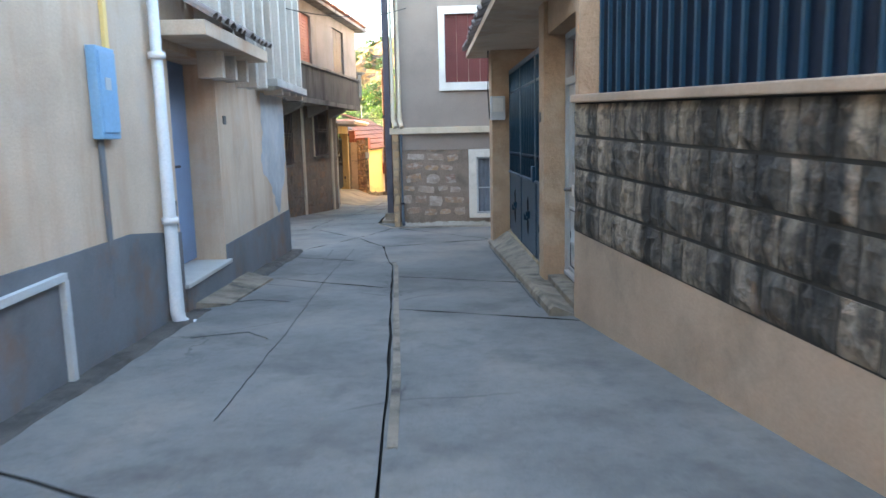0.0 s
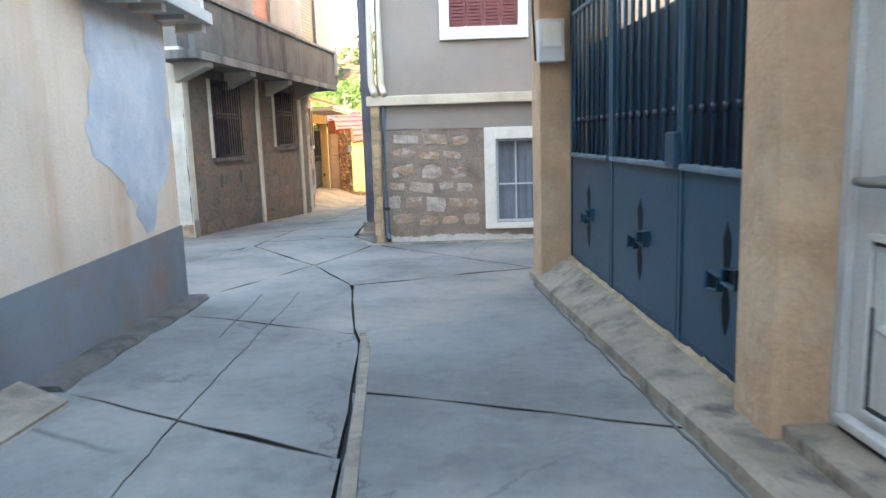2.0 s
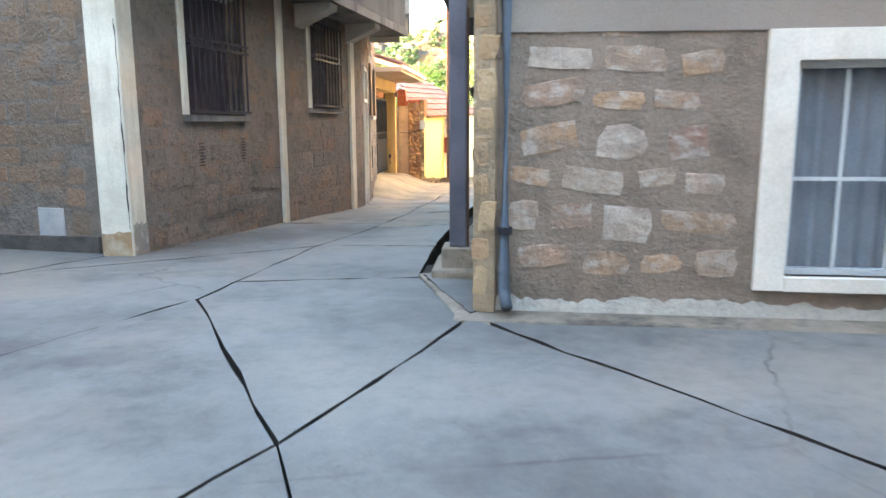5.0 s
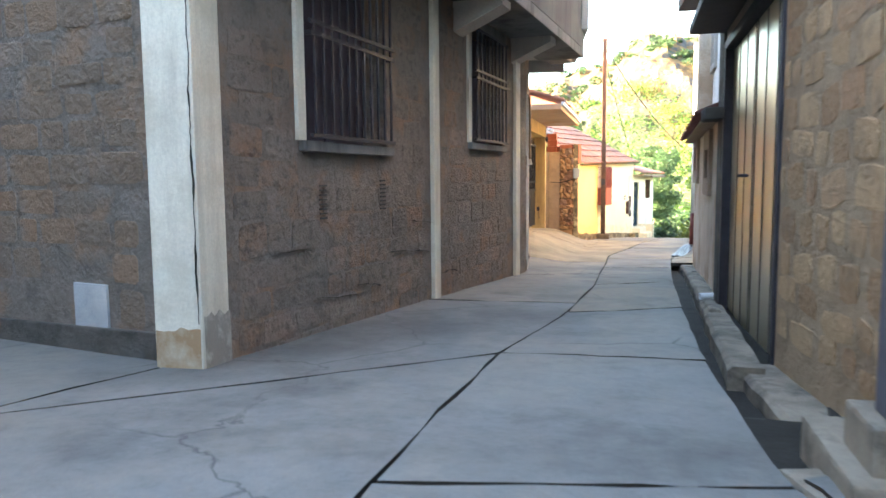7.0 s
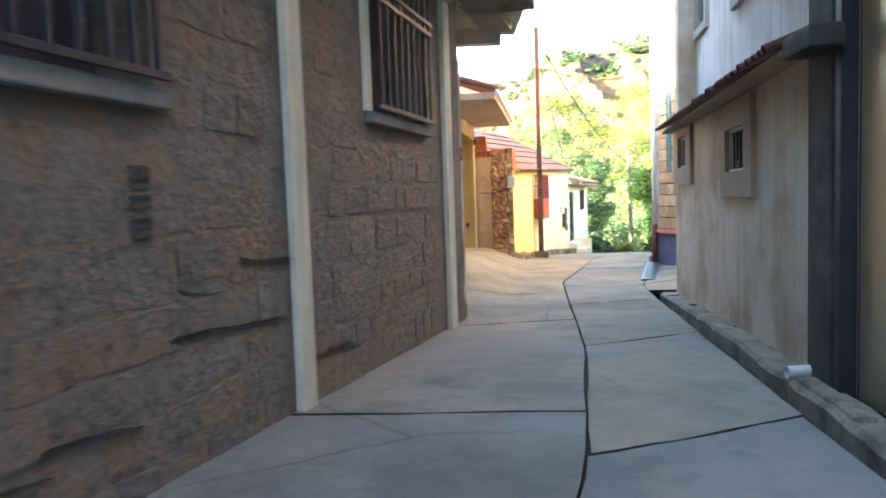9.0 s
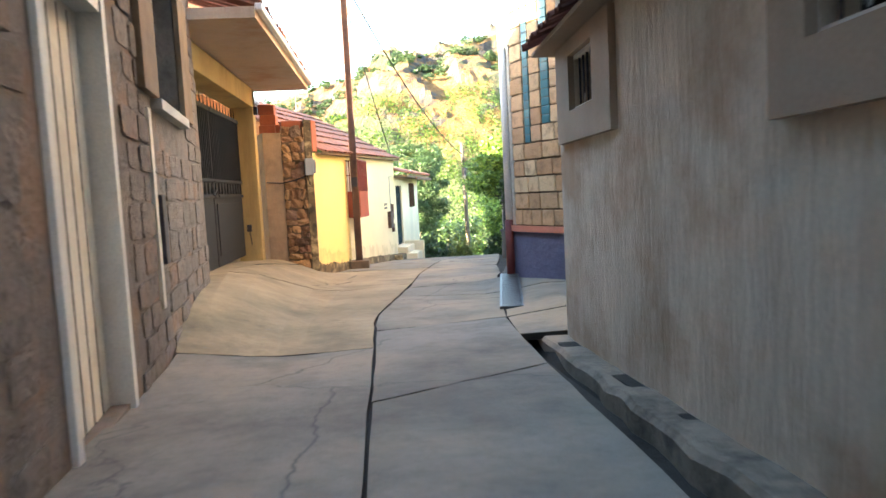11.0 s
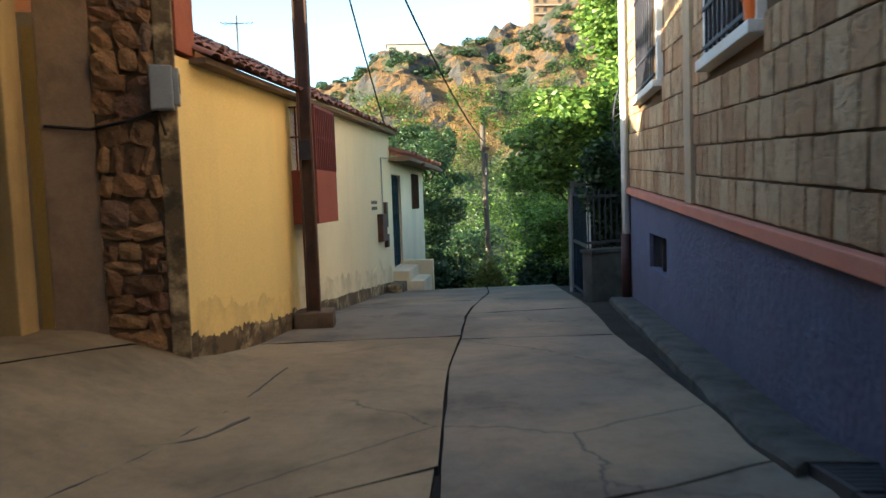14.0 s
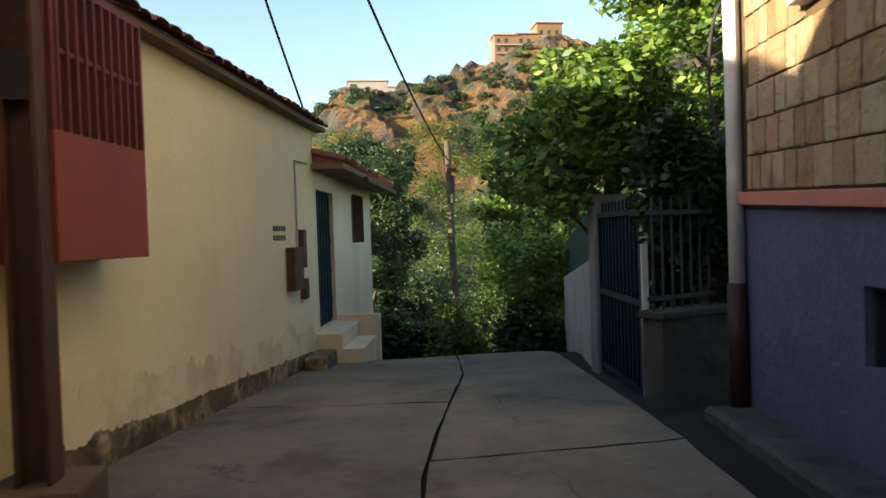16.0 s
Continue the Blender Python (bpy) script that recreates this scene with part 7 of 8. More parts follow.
RUB2 = lump_meshes("stone", surface("red_rubble", (0.36, 0.23, 0.12), 0.95, 0.35, 7, 45, 0.9, piece=[(0, (0.12, 0.06, 0.04)), (0.35, (0.32, 0.16, 0.075)), (0.7, (0.47, 0.27, 0.12)), (0.85, (0.26, 0.12, 0.08)), (1, (0.2, 0.15, 0.12))], bump_dist=0.05, stain=(0.09, 0.055, 0.035), stain_scale=6, stain_amount=0.7), 8, 17)
z = -1.3
while z < 1.15:
    h = rnd.choice((0.09, 0.12, 0.16, 0.2))
    s = 0.0
    while s < PF2.length - 0.04:
        w = min(rnd.uniform(0.08, 0.26), PF2.length - s)
        lay("stone", RUB2[rnd.randrange(8)], PF2, s + w / 2, rnd.uniform(-0.03, 0.02), z + h / 2 + rnd.uniform(-0.02, 0.02), w * rnd.uniform(0.9, 1.1), 0.13, h * rnd.uniform(0.85, 1.1), pil, rnd.uniform(-0.3, 0.3))
        s += w
    z += h
for s, zz, w in ((0.02, 1.22, 0.34),):
    part("brick", boxes(PF2, [(s, s + w, -0.3, -0.03, zz, zz + 0.19)], 0.01), BRICK, pil, "red hollow brick")
part("edge_post", boxes(PF2, [(PF2.length, PF2.length + 0.13, -0.3, 0.03, -1.5, 1.42)], 0.01), DIRTY, pil, "stained cream plastered edge")
bm = bmesh.new()
tube(bm, [PW.p(-0.03, 0.02, 0.32), PW.p(0.25, 0.03, 0.3), PF2.p(0.2, 0.1, 0.34), PF2.p(0.42, 0.08, 0.42), PF2.p(0.46, 0.08, 0.25)], 0.012, 6)
part("cable", bm, RUBBER, pil)
for x0, z0 in ((-4.5, 1.2), (-4.48, 1.39), (-4.5, 1.58), (-4.2, 1.2)):
    tagged(finish("hollow_brick", boxes(WORLDLINE, [(x0, x0 + 0.29, 35.62, 35.9, z0, z0 + 0.185)], 0.01), BRICK), "red hollow brick stacked on the yard wall", "brick", "bricks on the yard wall")
structure("wall_behind_pillar", boxes(WORLDLINE, [(-5.2, -3.75, 35.6, 36.0, -1.4, 1.2)]), PALEWALL, "low plastered wall behind the pillar", "wall")

# ---- yellow house ----
YH = Line((-3.55, 35.35), (-1.93, 44.0), -1)


yw = (YH.at_y(37.95), YH.at_y(38.7), 0.1, 0.78)
yellow = structure("wall_yellow_house", wall_mesh(YH, 0, yw[0], -2.3, (0.83, 0.88), 0.35), YELLOW, "yellow plastered cottage wall, stained at the foot", "house wall")
structure("wall_cottage_pale", wall_mesh(YH, yw[0], YH.length, -2.3, (0.88, 1.03), 0.35, [yw]), PALECREAM, "pale cream plastered far half of the cottage wall", "house wall")
ORIGIN[yellow.name] = Vector()
foot_strip(YH, 0.0, yw[0], lambda s: gz(YH.p(s, 0.1, 0).x, YH.p(s, 0.1, 0).y), 0.55, SPLASH, yellow, "splash-stained plaster", 5.0, 0.004, 0.4)
foot_strip(YH, yw[0], YH.length, lambda s: gz(YH.p(s, 0.1, 0).x, YH.p(s, 0.1, 0).y), 0.6, SPLASHPALE, yellow, "splash-stained pale plaster", 5.0, 0.004, 0.5)
foot_strip(YH, 0.0, YH.length, lambda s: gz(YH.p(s, 0.1, 0).x, YH.p(s, 0.1, 0).y), 0.42, DIRTY, yellow, "mould-stained crumbling plaster foot", 2.0, 0.006, 0.4)
YE = Line((-3.55, 35.35), (-6.5, 36.0), 1)
structure("wall_yellow_gable", wall_mesh(YE, 0.36, YE.length, -1.6, 1.1, 0.3), YELLOW, "yellow gable wall of the cottage", "house wall")
part("brick", boxes(YH, [(0.0, 0.3, -0.3, 0.03, 0.86, 1.42)], 0.008), BRICK, yellow, "bare red brick end of the wall top")
yr = thing("cottage_roof", YH.p(4.0, -0.5, 1.0), "low-pitched red clay tile roof of the cottage", "roof")
bm = bmesh.new()
box(bm, YH, 0.25, YH.length + 0.25, 0.0, 0.13, (0.81, 0.99), (0.85, 1.04))
part("eave_board", bm, TIMBER, yr)
rb = random.Random(51)
cottage_tile = tile_mesh("tile", 0.1, 0.5, TILE, 0.4)
for c in range(7):
    n0, n1 = 0.18 - c * 0.4, 0.18 - (c + 1) * 0.4 - 0.06
    z0, z1 = 0.0 + c * 0.215, (c + 1) * 0.215
    k = 44
    for i in range(k):
        s = 0.25 + (i + 0.5) * (YH.length) / k
        zb = 0.85 + 0.2 * s / YH.length
        put_tile(cottage_tile, YH, YH.p(s, n0 + rb.uniform(-0.02, 0.02), zb + z0 + rb.uniform(-0.008, 0.008)), YH.p(s + rb.uniform(-0.015, 0.015), n1, zb + z1 - 0.015), yr)
bm = bmesh.new()
vs = [bm.verts.new(YH.p(s, n, z)) for s, n, z in ((0.25, 0.15, 0.845), (YH.length + 0.25, 0.15, 1.045), (YH.length + 0.25, -2.7, 2.56), (0.25, -2.7, 2.36))]
bm.faces.new(vs)
part("deck", bm, TIMBER, yr)
for i, (s, n) in enumerate(((2.2, -1.6), (2.9, -2.1), (3.4, -1.9))):
    bm = bmesh.new()
    bmesh.ops.create_icosphere(bm, subdivisions=2, radius=0.16, matrix=Matrix.Translation(YH.p(s, n, 0.96 + 0.03 * s - 0.53 * n)) @ Matrix.Diagonal((1, 1, 0.6, 1)))
    for v in bm.verts:
        v.co += Vector((rb.uniform(-0.02, 0.02), rb.uniform(-0.02, 0.02), rb.uniform(-0.02, 0.02)))
    tagged(finish("roof_stone", bm, GREYCON), "grey stone weighing down the roof tiles", "stone", "stones on the roof")

# red window box with grille
rbx = thing("window_cage", YH.p(yw[0], 0.2, -0.5), "oxide-red sheet-metal window box with a barred cage on top", "window cage")
c0, c1 = YH.at_y(37.9), YH.at_y(38.74)
part("box", boxes(YH, [(c0, c1, 0.0, 0.28, -0.48, 0.1)], 0.006), REDBOX, rbx)
part("cage_frame", boxes(YH, [(c0, c1, 0.25, 0.28, 0.76, 0.79), (c0, c1, 0.25, 0.28, 0.44, 0.465), (c0, c0 + 0.03, 0.25, 0.28, 0.1, 0.76), (c1 - 0.03, c1, 0.25, 0.28, 0.1, 0.76), (c0, c0 + 0.02, 0.0, 0.25, 0.76, 0.78), (c1 - 0.02, c1, 0.0, 0.25, 0.76, 0.78), (c0, c0 + 0.02, 0.0, 0.25, 0.44, 0.46)], 0.003), REDPAINT, rbx)
for i in range(11):
    s = c0 + (c1 - c0) * (i + 0.5) / 11
    part("bar", boxes(YH, [(s - 0.008, s + 0.008, 0.255, 0.291, 0.1, 0.76)]), REDPAINT, rbx)
for i in range(3):
    n = 0.06 + i * 0.08
    for s in (c0 + 0.01, c1 - 0.01):
        part("bar", boxes(YH, [(s - 0.008, s + 0.008, n, n + 0.016, 0.1, 0.76)]), REDPAINT, rbx)
part("shutter", boxes(YH, [(c0 + 0.02, (c0 + c1) / 2 - 0.01, -0.12, -0.08, 0.1, 0.78), ((c0 + c1) / 2 + 0.01, c1 - 0.05, -0.12, -0.08, 0.1, 0.78)]), LIGHTCON, rbx)
part("louvres", boxes(YH, [(c0 + 0.05, c1 - 0.08, -0.08, -0.07, 0.2 + 0.05 * j, 0.225 + 0.05 * j) for j in range(12)]), LIGHTCON, rbx)

# grey meter by the pillar, small wall boxes, lettering bars
m2 = thing("meter_box", PF2.p(0.5, 0.1, 0.7), "grey plastic electricity meter box hung on the corner", "meter box")
part("body", boxes(PF2, [(0.38, 0.53, 0.04, 0.17, 0.42, 0.72)], 0.012), METERGREY, m2)
part("door", boxes(PF2, [(0.53, 0.57, 0.05, 0.16, 0.45, 0.7)], 0.008), METERGREY, m2)
part("meter_window", boxes(PF2, [(0.57, 0.575, 0.075, 0.135, 0.53, 0.66)]), DARKGLASS, m2)
m3 = thing("wall_cabinet", YH.p(YH.at_y(42.75), 0, -0.8), "rusty red wall cabinet for a meter", "meter box")
part("body", boxes(YH, [(YH.at_y(42.55), YH.at_y(42.95), 0.0, 0.1, -0.98, -0.5)], 0.008), RUSTIRON, m3)
for y, z0, z1 in ((43.15, -0.75, -0.3), (43.2, -1.12, -0.88)):
    m4 = thing("small_wall_box", YH.p(YH.at_y(y), 0, z0), "small rusty box on the wall beside the door", "meter box")
    part("body", boxes(YH, [(YH.at_y(y) - 0.06, YH.at_y(y) + 0.1, 0.0, 0.07, z0, z1)], 0.006), RUSTIRON, m4)
for j, z0 in enumerate((-0.32, -0.42)):
    tagged(finish("painted_sign_bars", boxes(YH, [(YH.at_y(42.1) + 0.1 * i, YH.at_y(42.1) + 0.1 * i + 0.07, 0.001, 0.004, z0, z0 + 0.055) for i in range(5)]), IRON), "short row of dark painted marks on the plaster", "wall lettering")
bm = bmesh.new()
tube(bm, [YH.p(YH.at_y(43.0), 0.02, -0.5), YH.p(YH.at_y(43.0), 0.02, 0.5), YH.p(YH.at_y(43.6), 0.02, 0.52)], 0.012, 6)
tagged(finish("wall_conduit", bm, LIGHTCON), "thin conduit pipe running up the cottage wall", "pipe")

# annex with door, steps and little roof
YA = Line((-1.93, 44.0), (-1.02, 48.8), -1)
ad = (0.12, YA.at_y(45.2), -1.62, 0.24)
aw = (YA.at_y(46.7), YA.at_y(47.8), -0.5, 0.32)
structure("wall_annex", wall_mesh(YA, 0, YA.length, -4.5, 0.55, 0.3, [ad, aw]), PALEWALL, "pale plastered annex wall", "house wall")
YB = Line((-1.02, 48.8), (-5.0, 49.6), -1)
structure("wall_annex_end", wall_mesh(YB, 0, YB.length, -5.0, 0.55, 0.3), PALEWALL, "pale end wall of the annex", "house wall")
ed = thing("iron_door", YA.p(ad[0], -0.1, ad[2]), "dark blue-grey wrought-iron house door with scroll pattern", "door")
part("leaf", boxes(YA, [(ad[0], ad[1], -0.12, -0.07, ad[2], ad[3])], 0.006), BLACKGATE, ed)
for i in range(6):
    s = ad[0] + (ad[1] - ad[0]) * (i + 0.5) / 6
    part("bar", boxes(YA, [(s - 0.012, s + 0.012, -0.07, -0.04, ad[2] + 0.05, ad[3] - 0.05)]), NAVY, ed)
    for j in range(4):
        bm = bmesh.new()
        tube(bm, [YA.p(s + 0.07 * math.cos(q * 1.05), -0.05, ad[2] + 0.3 + 0.42 * j + 0.07 * math.sin(q * 1.05)) for q in range(6)], 0.009, 5)
        part("scroll", bm, NAVY, ed)
aws = thing("annex_window", YA.p(aw[0], 0, aw[2]), "small window with rusty brown shutter and grille", "window")
part("shutter", boxes(YA, [(aw[0], aw[1], -0.1, -0.06, aw[2], aw[3])], 0.005), RUSTIRON, aws)
for i in range(6):
    s = aw[0] + (aw[1] - aw[0]) * (i + 0.5) / 6
    part("bar", boxes(YA, [(s - 0.01, s + 0.01, 0.01, 0.04, aw[2], aw[3])]), RUSTIRON, aws)
ar = thing("annex_roof", YA.p(2.0, 0, 0.6), "small tiled lean-to roof over the annex door", "roof")
bm = bmesh.new()
box(bm, YA, -0.1, YA.length + 0.35, -2.4, 0.42, 0.48, 0.55)
part("deck", bm, TIMBER, ar)
tile_row(ar, YA, -0.1, YA.length + 0.35, 0.46, 0.58, -2.4, 1.3, 0.2, 0.085, TILE, seed=15)
part("gutter", boxes(YA, [(YA.at_y(45.5), YA.length + 0.4, 0.42, 0.5, 0.42, 0.5)], 0.02), RUSTIRON, ar)
st = thing("entrance_steps", YA.p(0.6, 0.4, -2.1), "white plastered steps with a low parapet before the iron door", "steps")
part("step", boxes(YA, [(-0.1, 1.3, 0.0, 0.32, -2.6, -1.64)], 0.012), PALEWALL, st)
part("step", boxes(YA, [(-0.1, 1.1, 0.32, 0.6, -2.6, -1.84)], 0.012), PALEWALL, st)
part("parapet", boxes(YA, [(1.3, 1.46, 0.0, 0.62, -2.8, -1.55)], 0.012), PALEWALL, st)
part("kerb", boxes(YH, [(YH.at_y(43.0), YH.at_y(43.7), 0.05, 0.3, -2.3, -1.8)], 0.02), DIRTY, st)

# ---- poles and wires ----
pole = thing("steel_pole", (-2.88, 37.75, -1.6), "rusty brown steel lamp-and-power pole on a concrete foot", "utility pole")
part("foot", boxes(WORLDLINE, [(-3.09, -2.68, 37.62, 38.0, -1.75, -1.41)], 0.02), surface("dark_plinth", (0.15, 0.105, 0.07), 0.95, 0.35, 4, 40, 0.6), pole)
for x0 in (-2.965, -2.84):
    part("flange", boxes(WORLDLINE, [(x0, x0 + 0.02, 37.72, 37.86, -1.42, 4.9)]), RUSTIRON, pole)
part("web", boxes(WORLDLINE, [(-2.945, -2.84, 37.785, 37.795, -1.42, 4.9)]), RUSTIRON, pole)
part("number_plate", boxes(WORLDLINE, [(-2.96, -2.84, 37.712, 37.718, 0.2, 0.4)]), IRON, pole)
p2 = thing("timber_pole", (1.35, 53.0, gz(1.35, 53.0)), "weathered timber power pole standing in the bushes", "utility pole")
bm = bmesh.new()
tube(bm, [(1.35, 53.0, -6.0), (1.2, 53.0, 2.0)], [0.11, 0.08], 10)
part("shaft", bm, BARK, p2, smooth=True)
part("bracket", boxes(WORLDLINE, [(1.15, 1.4, 52.85, 52.9, 1.2, 1.3)]), RUSTIRON, p2)
bm = bmesh.new()
tube(bm, [(1.28, 52.9, 0.4), (1.3, 52.9, 1.1)], 0.05, 8)
part("insulator", bm, IRON, p2)


def wire(a, b, sag, r=0.012, name="overhead_wire", label="black overhead cable sagging between the poles"):
    bm = bmesh.new()
    a, b = Vector(a), Vector(b)
    pts = [a.lerp(b, i / 16) - Vector((0, 0, sag * 4 * (i / 16) * (1 - i / 16))) for i in range(17)]
    tube(bm, pts, r, 6)
    return tagged(finish(name, bm, RUBBER), label, "cable", "overhead wires")


wire((-2.88, 37.8, 4.6), (1.22, 53.0, 1.5), 0.5, 0.02)
wire((-2.88, 37.8, 4.2), (-2.0, 44.0, 1.2), 0.1, 0.014)
wire((-2.2, 10.5, 3.2), (-0.6, 14.8, 3.9), 0.15, 0.008)
at = thing("roof_aerial", (-4.8, 44.7, 1.2), "old television aerial on a mast above the cottage roof", "aerial")
bm = bmesh.new()
tube(bm, [(-4.8, 44.7, 1.2), (-4.8, 44.7, 3.45)], 0.018, 6)
part("mast", bm, GREYCON, at)
for i in range(7):
    bm = bmesh.new()
    w = 0.32 - 0.03 * i
    tube(bm, [(-5.05 + 0.09 * i, 44.7 - w, 3.25), (-5.05 + 0.09 * i, 44.7 + w, 3.35)], 0.01, 5)
    part("element", bm, GREYCON, at)

# ---- trees and scrub ----
def leaves(rng, clumps, count, size, flat=0.5):
    """Leaf quads scattered through ellipsoid clumps (centre, radii), denser towards the outside."""
    clumps = np.asarray(clumps, float)
    vol = np.cbrt(clumps[:, 3] * clumps[:, 4] * clumps[:, 5]) ** 2
    pick = rng.choice(len(clumps), count, p=vol / vol.sum())
    d = rng.normal(size=(count, 3))
    d /= np.linalg.norm(d, axis=1)[:, None]
    r = rng.uniform(0.45, 1.0, count) ** 0.6 * rng.uniform(0.85, 1.12, count)
    c = clumps[pick, :3] + d * clumps[pick, 3:6] * r[:, None]
    t = rng.normal(size=(count, 3)) * np.array([1, 1, flat])
    t /= np.linalg.norm(t, axis=1)[:, None]
    nrm = d + rng.normal(size=(count, 3)) * 0.7 + np.array([0, 0, 0.5])
    b = np.cross(t, nrm)
    b /= np.linalg.norm(b, axis=1)[:, None] + 1e-9
    ln = size * rng.uniform(0.6, 1.3, count)[:, None]
    wd = ln * rng.uniform(0.4, 0.6, count)[:, None]
    v = np.stack([c - t * ln, c + b * wd, c + t * ln, c - b * wd], 1).reshape(-1, 3)
    return v


def leaf_mesh(name, v, material, parent=None, label=""):
    n = len(v) // 4
    me = bpy.data.meshes.new(name)
    if parent:
        v = v - np.array(ORIGIN[parent.name])
    me.vertices.add(len(v))
    me.vertices.foreach_set("co", v.astype(np.float32).ravel())
    me.loops.add(4 * n)
    me.loops.foreach_set("vertex_index", np.arange(4 * n, dtype=np.int32))
    me.polygons.add(n)
    me.polygons.foreach_set("loop_start", np.arange(0, 4 * n, 4, dtype=np.int32))
    me.update(calc_edges=True)
    me.materials.append(material)
    ob = new(name, me)
    if parent:
        ob.parent = parent
    if label:
        ob["label"] = label
    return ob


def tree(at, height, crown, leaf, size, count, clump, label, seed, name="tree", lean=(0, 0)):
    """A tapered trunk with limbs, and a crown of many leaves in uneven clumps."""
    rng = np.random.default_rng(seed)
    t = thing(name, at, label, "tree")
    base = Vector(at)
    top = base + Vector((lean[0], lean[1], height * 0.62))
    bm = bmesh.new()
    tube(bm, [base - Vector((0, 0, 0.4)), base.lerp(top, 0.35) + Vector((0.06, 0.04, 0)), base.lerp(top, 0.7) - Vector((0.05, 0.03, 0)), top], [0.02 * height, 0.016 * height, 0.013 * height, 0.008 * height], 9)
    centres = []
    for i in range(crown[3]):
        a, e = rng.uniform(0, 2 * math.pi), rng.uniform(-0.7, 1.0)
        rr = rng.uniform(0.35, 1.0)
        centres.append((base.x + lean[0] + math.cos(a) * crown[0] * rr, base.y + lean[1] + math.sin(a) * crown[1] * rr, base.z + height * 0.66 + e * crown[2] * (1.1 - 0.4 * rr)))
    for c in centres[:9]:
        m = base.lerp(top, float(rng.uniform(0.45, 0.95)))
        mid = m.lerp(Vector(c), 0.5) + Vector((0, 0, 0.1))
        tube(bm, [m, mid, Vector(c)], [0.008 * height, 0.005 * height, 0.002 * height], 6, cap=False)
    part("trunk", bm, BARK, t)
    cl_ = [(*c, *(clump * rng.uniform(0.6, 1.25, 3) * np.array([1, 1, 0.75]))) for c in centres]
    leaf_mesh("crown", leaves(rng, cl_, count, size), leaf, t)
    return t


tree((1.7, 42.3, -1.95), 3.7, (1.05, 1.4, 0.95, 34), LEAF, 0.058, 15000, 0.40, "broad fig tree leaning over the garden gate", 3, lean=(-0.45, -0.3))
tree((3.3, 42.9, -2.0), 6.2, (1.35, 1.7, 2.0, 40), LEAF, 0.06, 18000, 0.46, "tall leafy tree behind the garden wall", 4)
tree((4.9, 40.4, -1.8), 6.2, (1.3, 1.3, 1.9, 26), LEAF, 0.06, 12000, 0.5, "green fruit tree beside the clad house", 14)
tree((2.6, 48.5, -3.4), 3.9, (1.5, 1.6, 1.3, 30), LEAF, 0.06, 14000, 0.5, "bushy green tree below the end of the lane", 5)
tree((-1.0, 52.0, -4.2), 6.2, (1.1, 1.5, 2.3, 40), LEAF_OLIVE, 0.05, 24000, 0.45, "dense grey-green olive tree at the lane's end", 6)
tree((-2.6, 54.5, -5.0), 6.8, (1.5, 1.5, 2.4, 34), LEAF_OLIVE, 0.055, 18000, 0.5, "dark olive tree beyond the annex", 7)
tree((0.7, 60.0, -7.0), 5.6, (2.2, 2.0, 1.9, 34), LEAF_DARK, 0.085, 14000, 0.7, "dark bushy tree in the valley", 8)
tree((4.8, 57.0, -6.0), 6.2, (2.2, 2.0, 2.0, 34), LEAF, 0.085, 15000, 0.7, "green tree on the valley slope", 9)


def shrub(at, radii, leaf, size, count, label, seed):
    rng = np.random.default_rng(seed)
    t = thing("shrub", at, label, "shrub")
    cl_ = [(at[0] + rng.normal() * radii[0] * 0.5, at[1] + rng.normal() * radii[1] * 0.5, at[2] + radii[2] * rng.uniform(0.1, 0.9), *(np.array(radii) * rng.uniform(0.3, 0.55))) for _ in range(12)]
    bm = bmesh.new()
    for c in cl_[:6]:
        tube(bm, [Vector(at) - Vector((0, 0, 0.2)), Vector(c[:3])], [0.03, 0.01], 5)
    part("stems", bm, BARK, t)
    leaf_mesh("foliage", leaves(rng, cl_, count, size), leaf, t)


shrub((0.55, 48.2, -3.3), (0.75, 0.6, 1.3), LEAF_YELLOW, 0.06, 5000, "yellow-green fennel-like shrub past the crest", 61)
shrub((-0.6, 48.6, -3.4), (0.8, 0.6, 1.2), LEAF_DARK, 0.07, 5000, "dark shrub beside the annex steps", 62)
shrub((1.8, 47.2, -3.0), (0.8, 0.6, 1.0), LEAF_DARK, 0.07, 5000, "dark brambles below the garden wall", 63)
shrub((3.6, 49.0, -3.6), (1.2, 1.0, 1.6), LEAF, 0.08, 5000, "leafy green shrub on the slope", 64)
shrub((1.5, 40.75, -1.6), (0.6, 0.4, 1.7), LEAF_DARK, 0.05, 6000, "dark climbing plant behind the railing", 65)
shrub((1.2, 39.74, -0.8), (0.55, 0.14, 1.0), LEAF_DARK, 0.045, 6000, "leafy creeper hanging over the railing", 66)

rng = np.random.default_rng(77)
cl_ = []
for _ in range(2000):
    y = 60 + 150 * rng.uniform(0, 1) ** 1.2
    x = rng.uniform(-0.35, 0.6) * (y - 25) + rng.normal() * 2
    rr = rng.uniform(1.0, 2.6) * (0.8 + y / 200)
    cl_.append((x, y, far_height(x, y) + rr * 0.5, rr, rr, rr * rng.uniform(0.6, 1.0)))
tagged(leaf_mesh("valley_scrub", leaves(rng, cl_, 330000, 0.26), LEAF_VALLEY), "green scrub and trees filling the valley", "scrub", "", "stuff")
cl_ = []
for _ in range(900):
    y = rng.uniform(170, 285)
    x = rng.uniform(-0.25, 0.55) * (y - 25)
    if noise.noise(Vector((x * 0.02, y * 0.02, 3.3))) > -0.05:
        rr = rng.uniform(0.8, 2.4)
        cl_.append((x, y, far_height(x, y) + rr * 0.4, rr, rr, rr * 0.7))
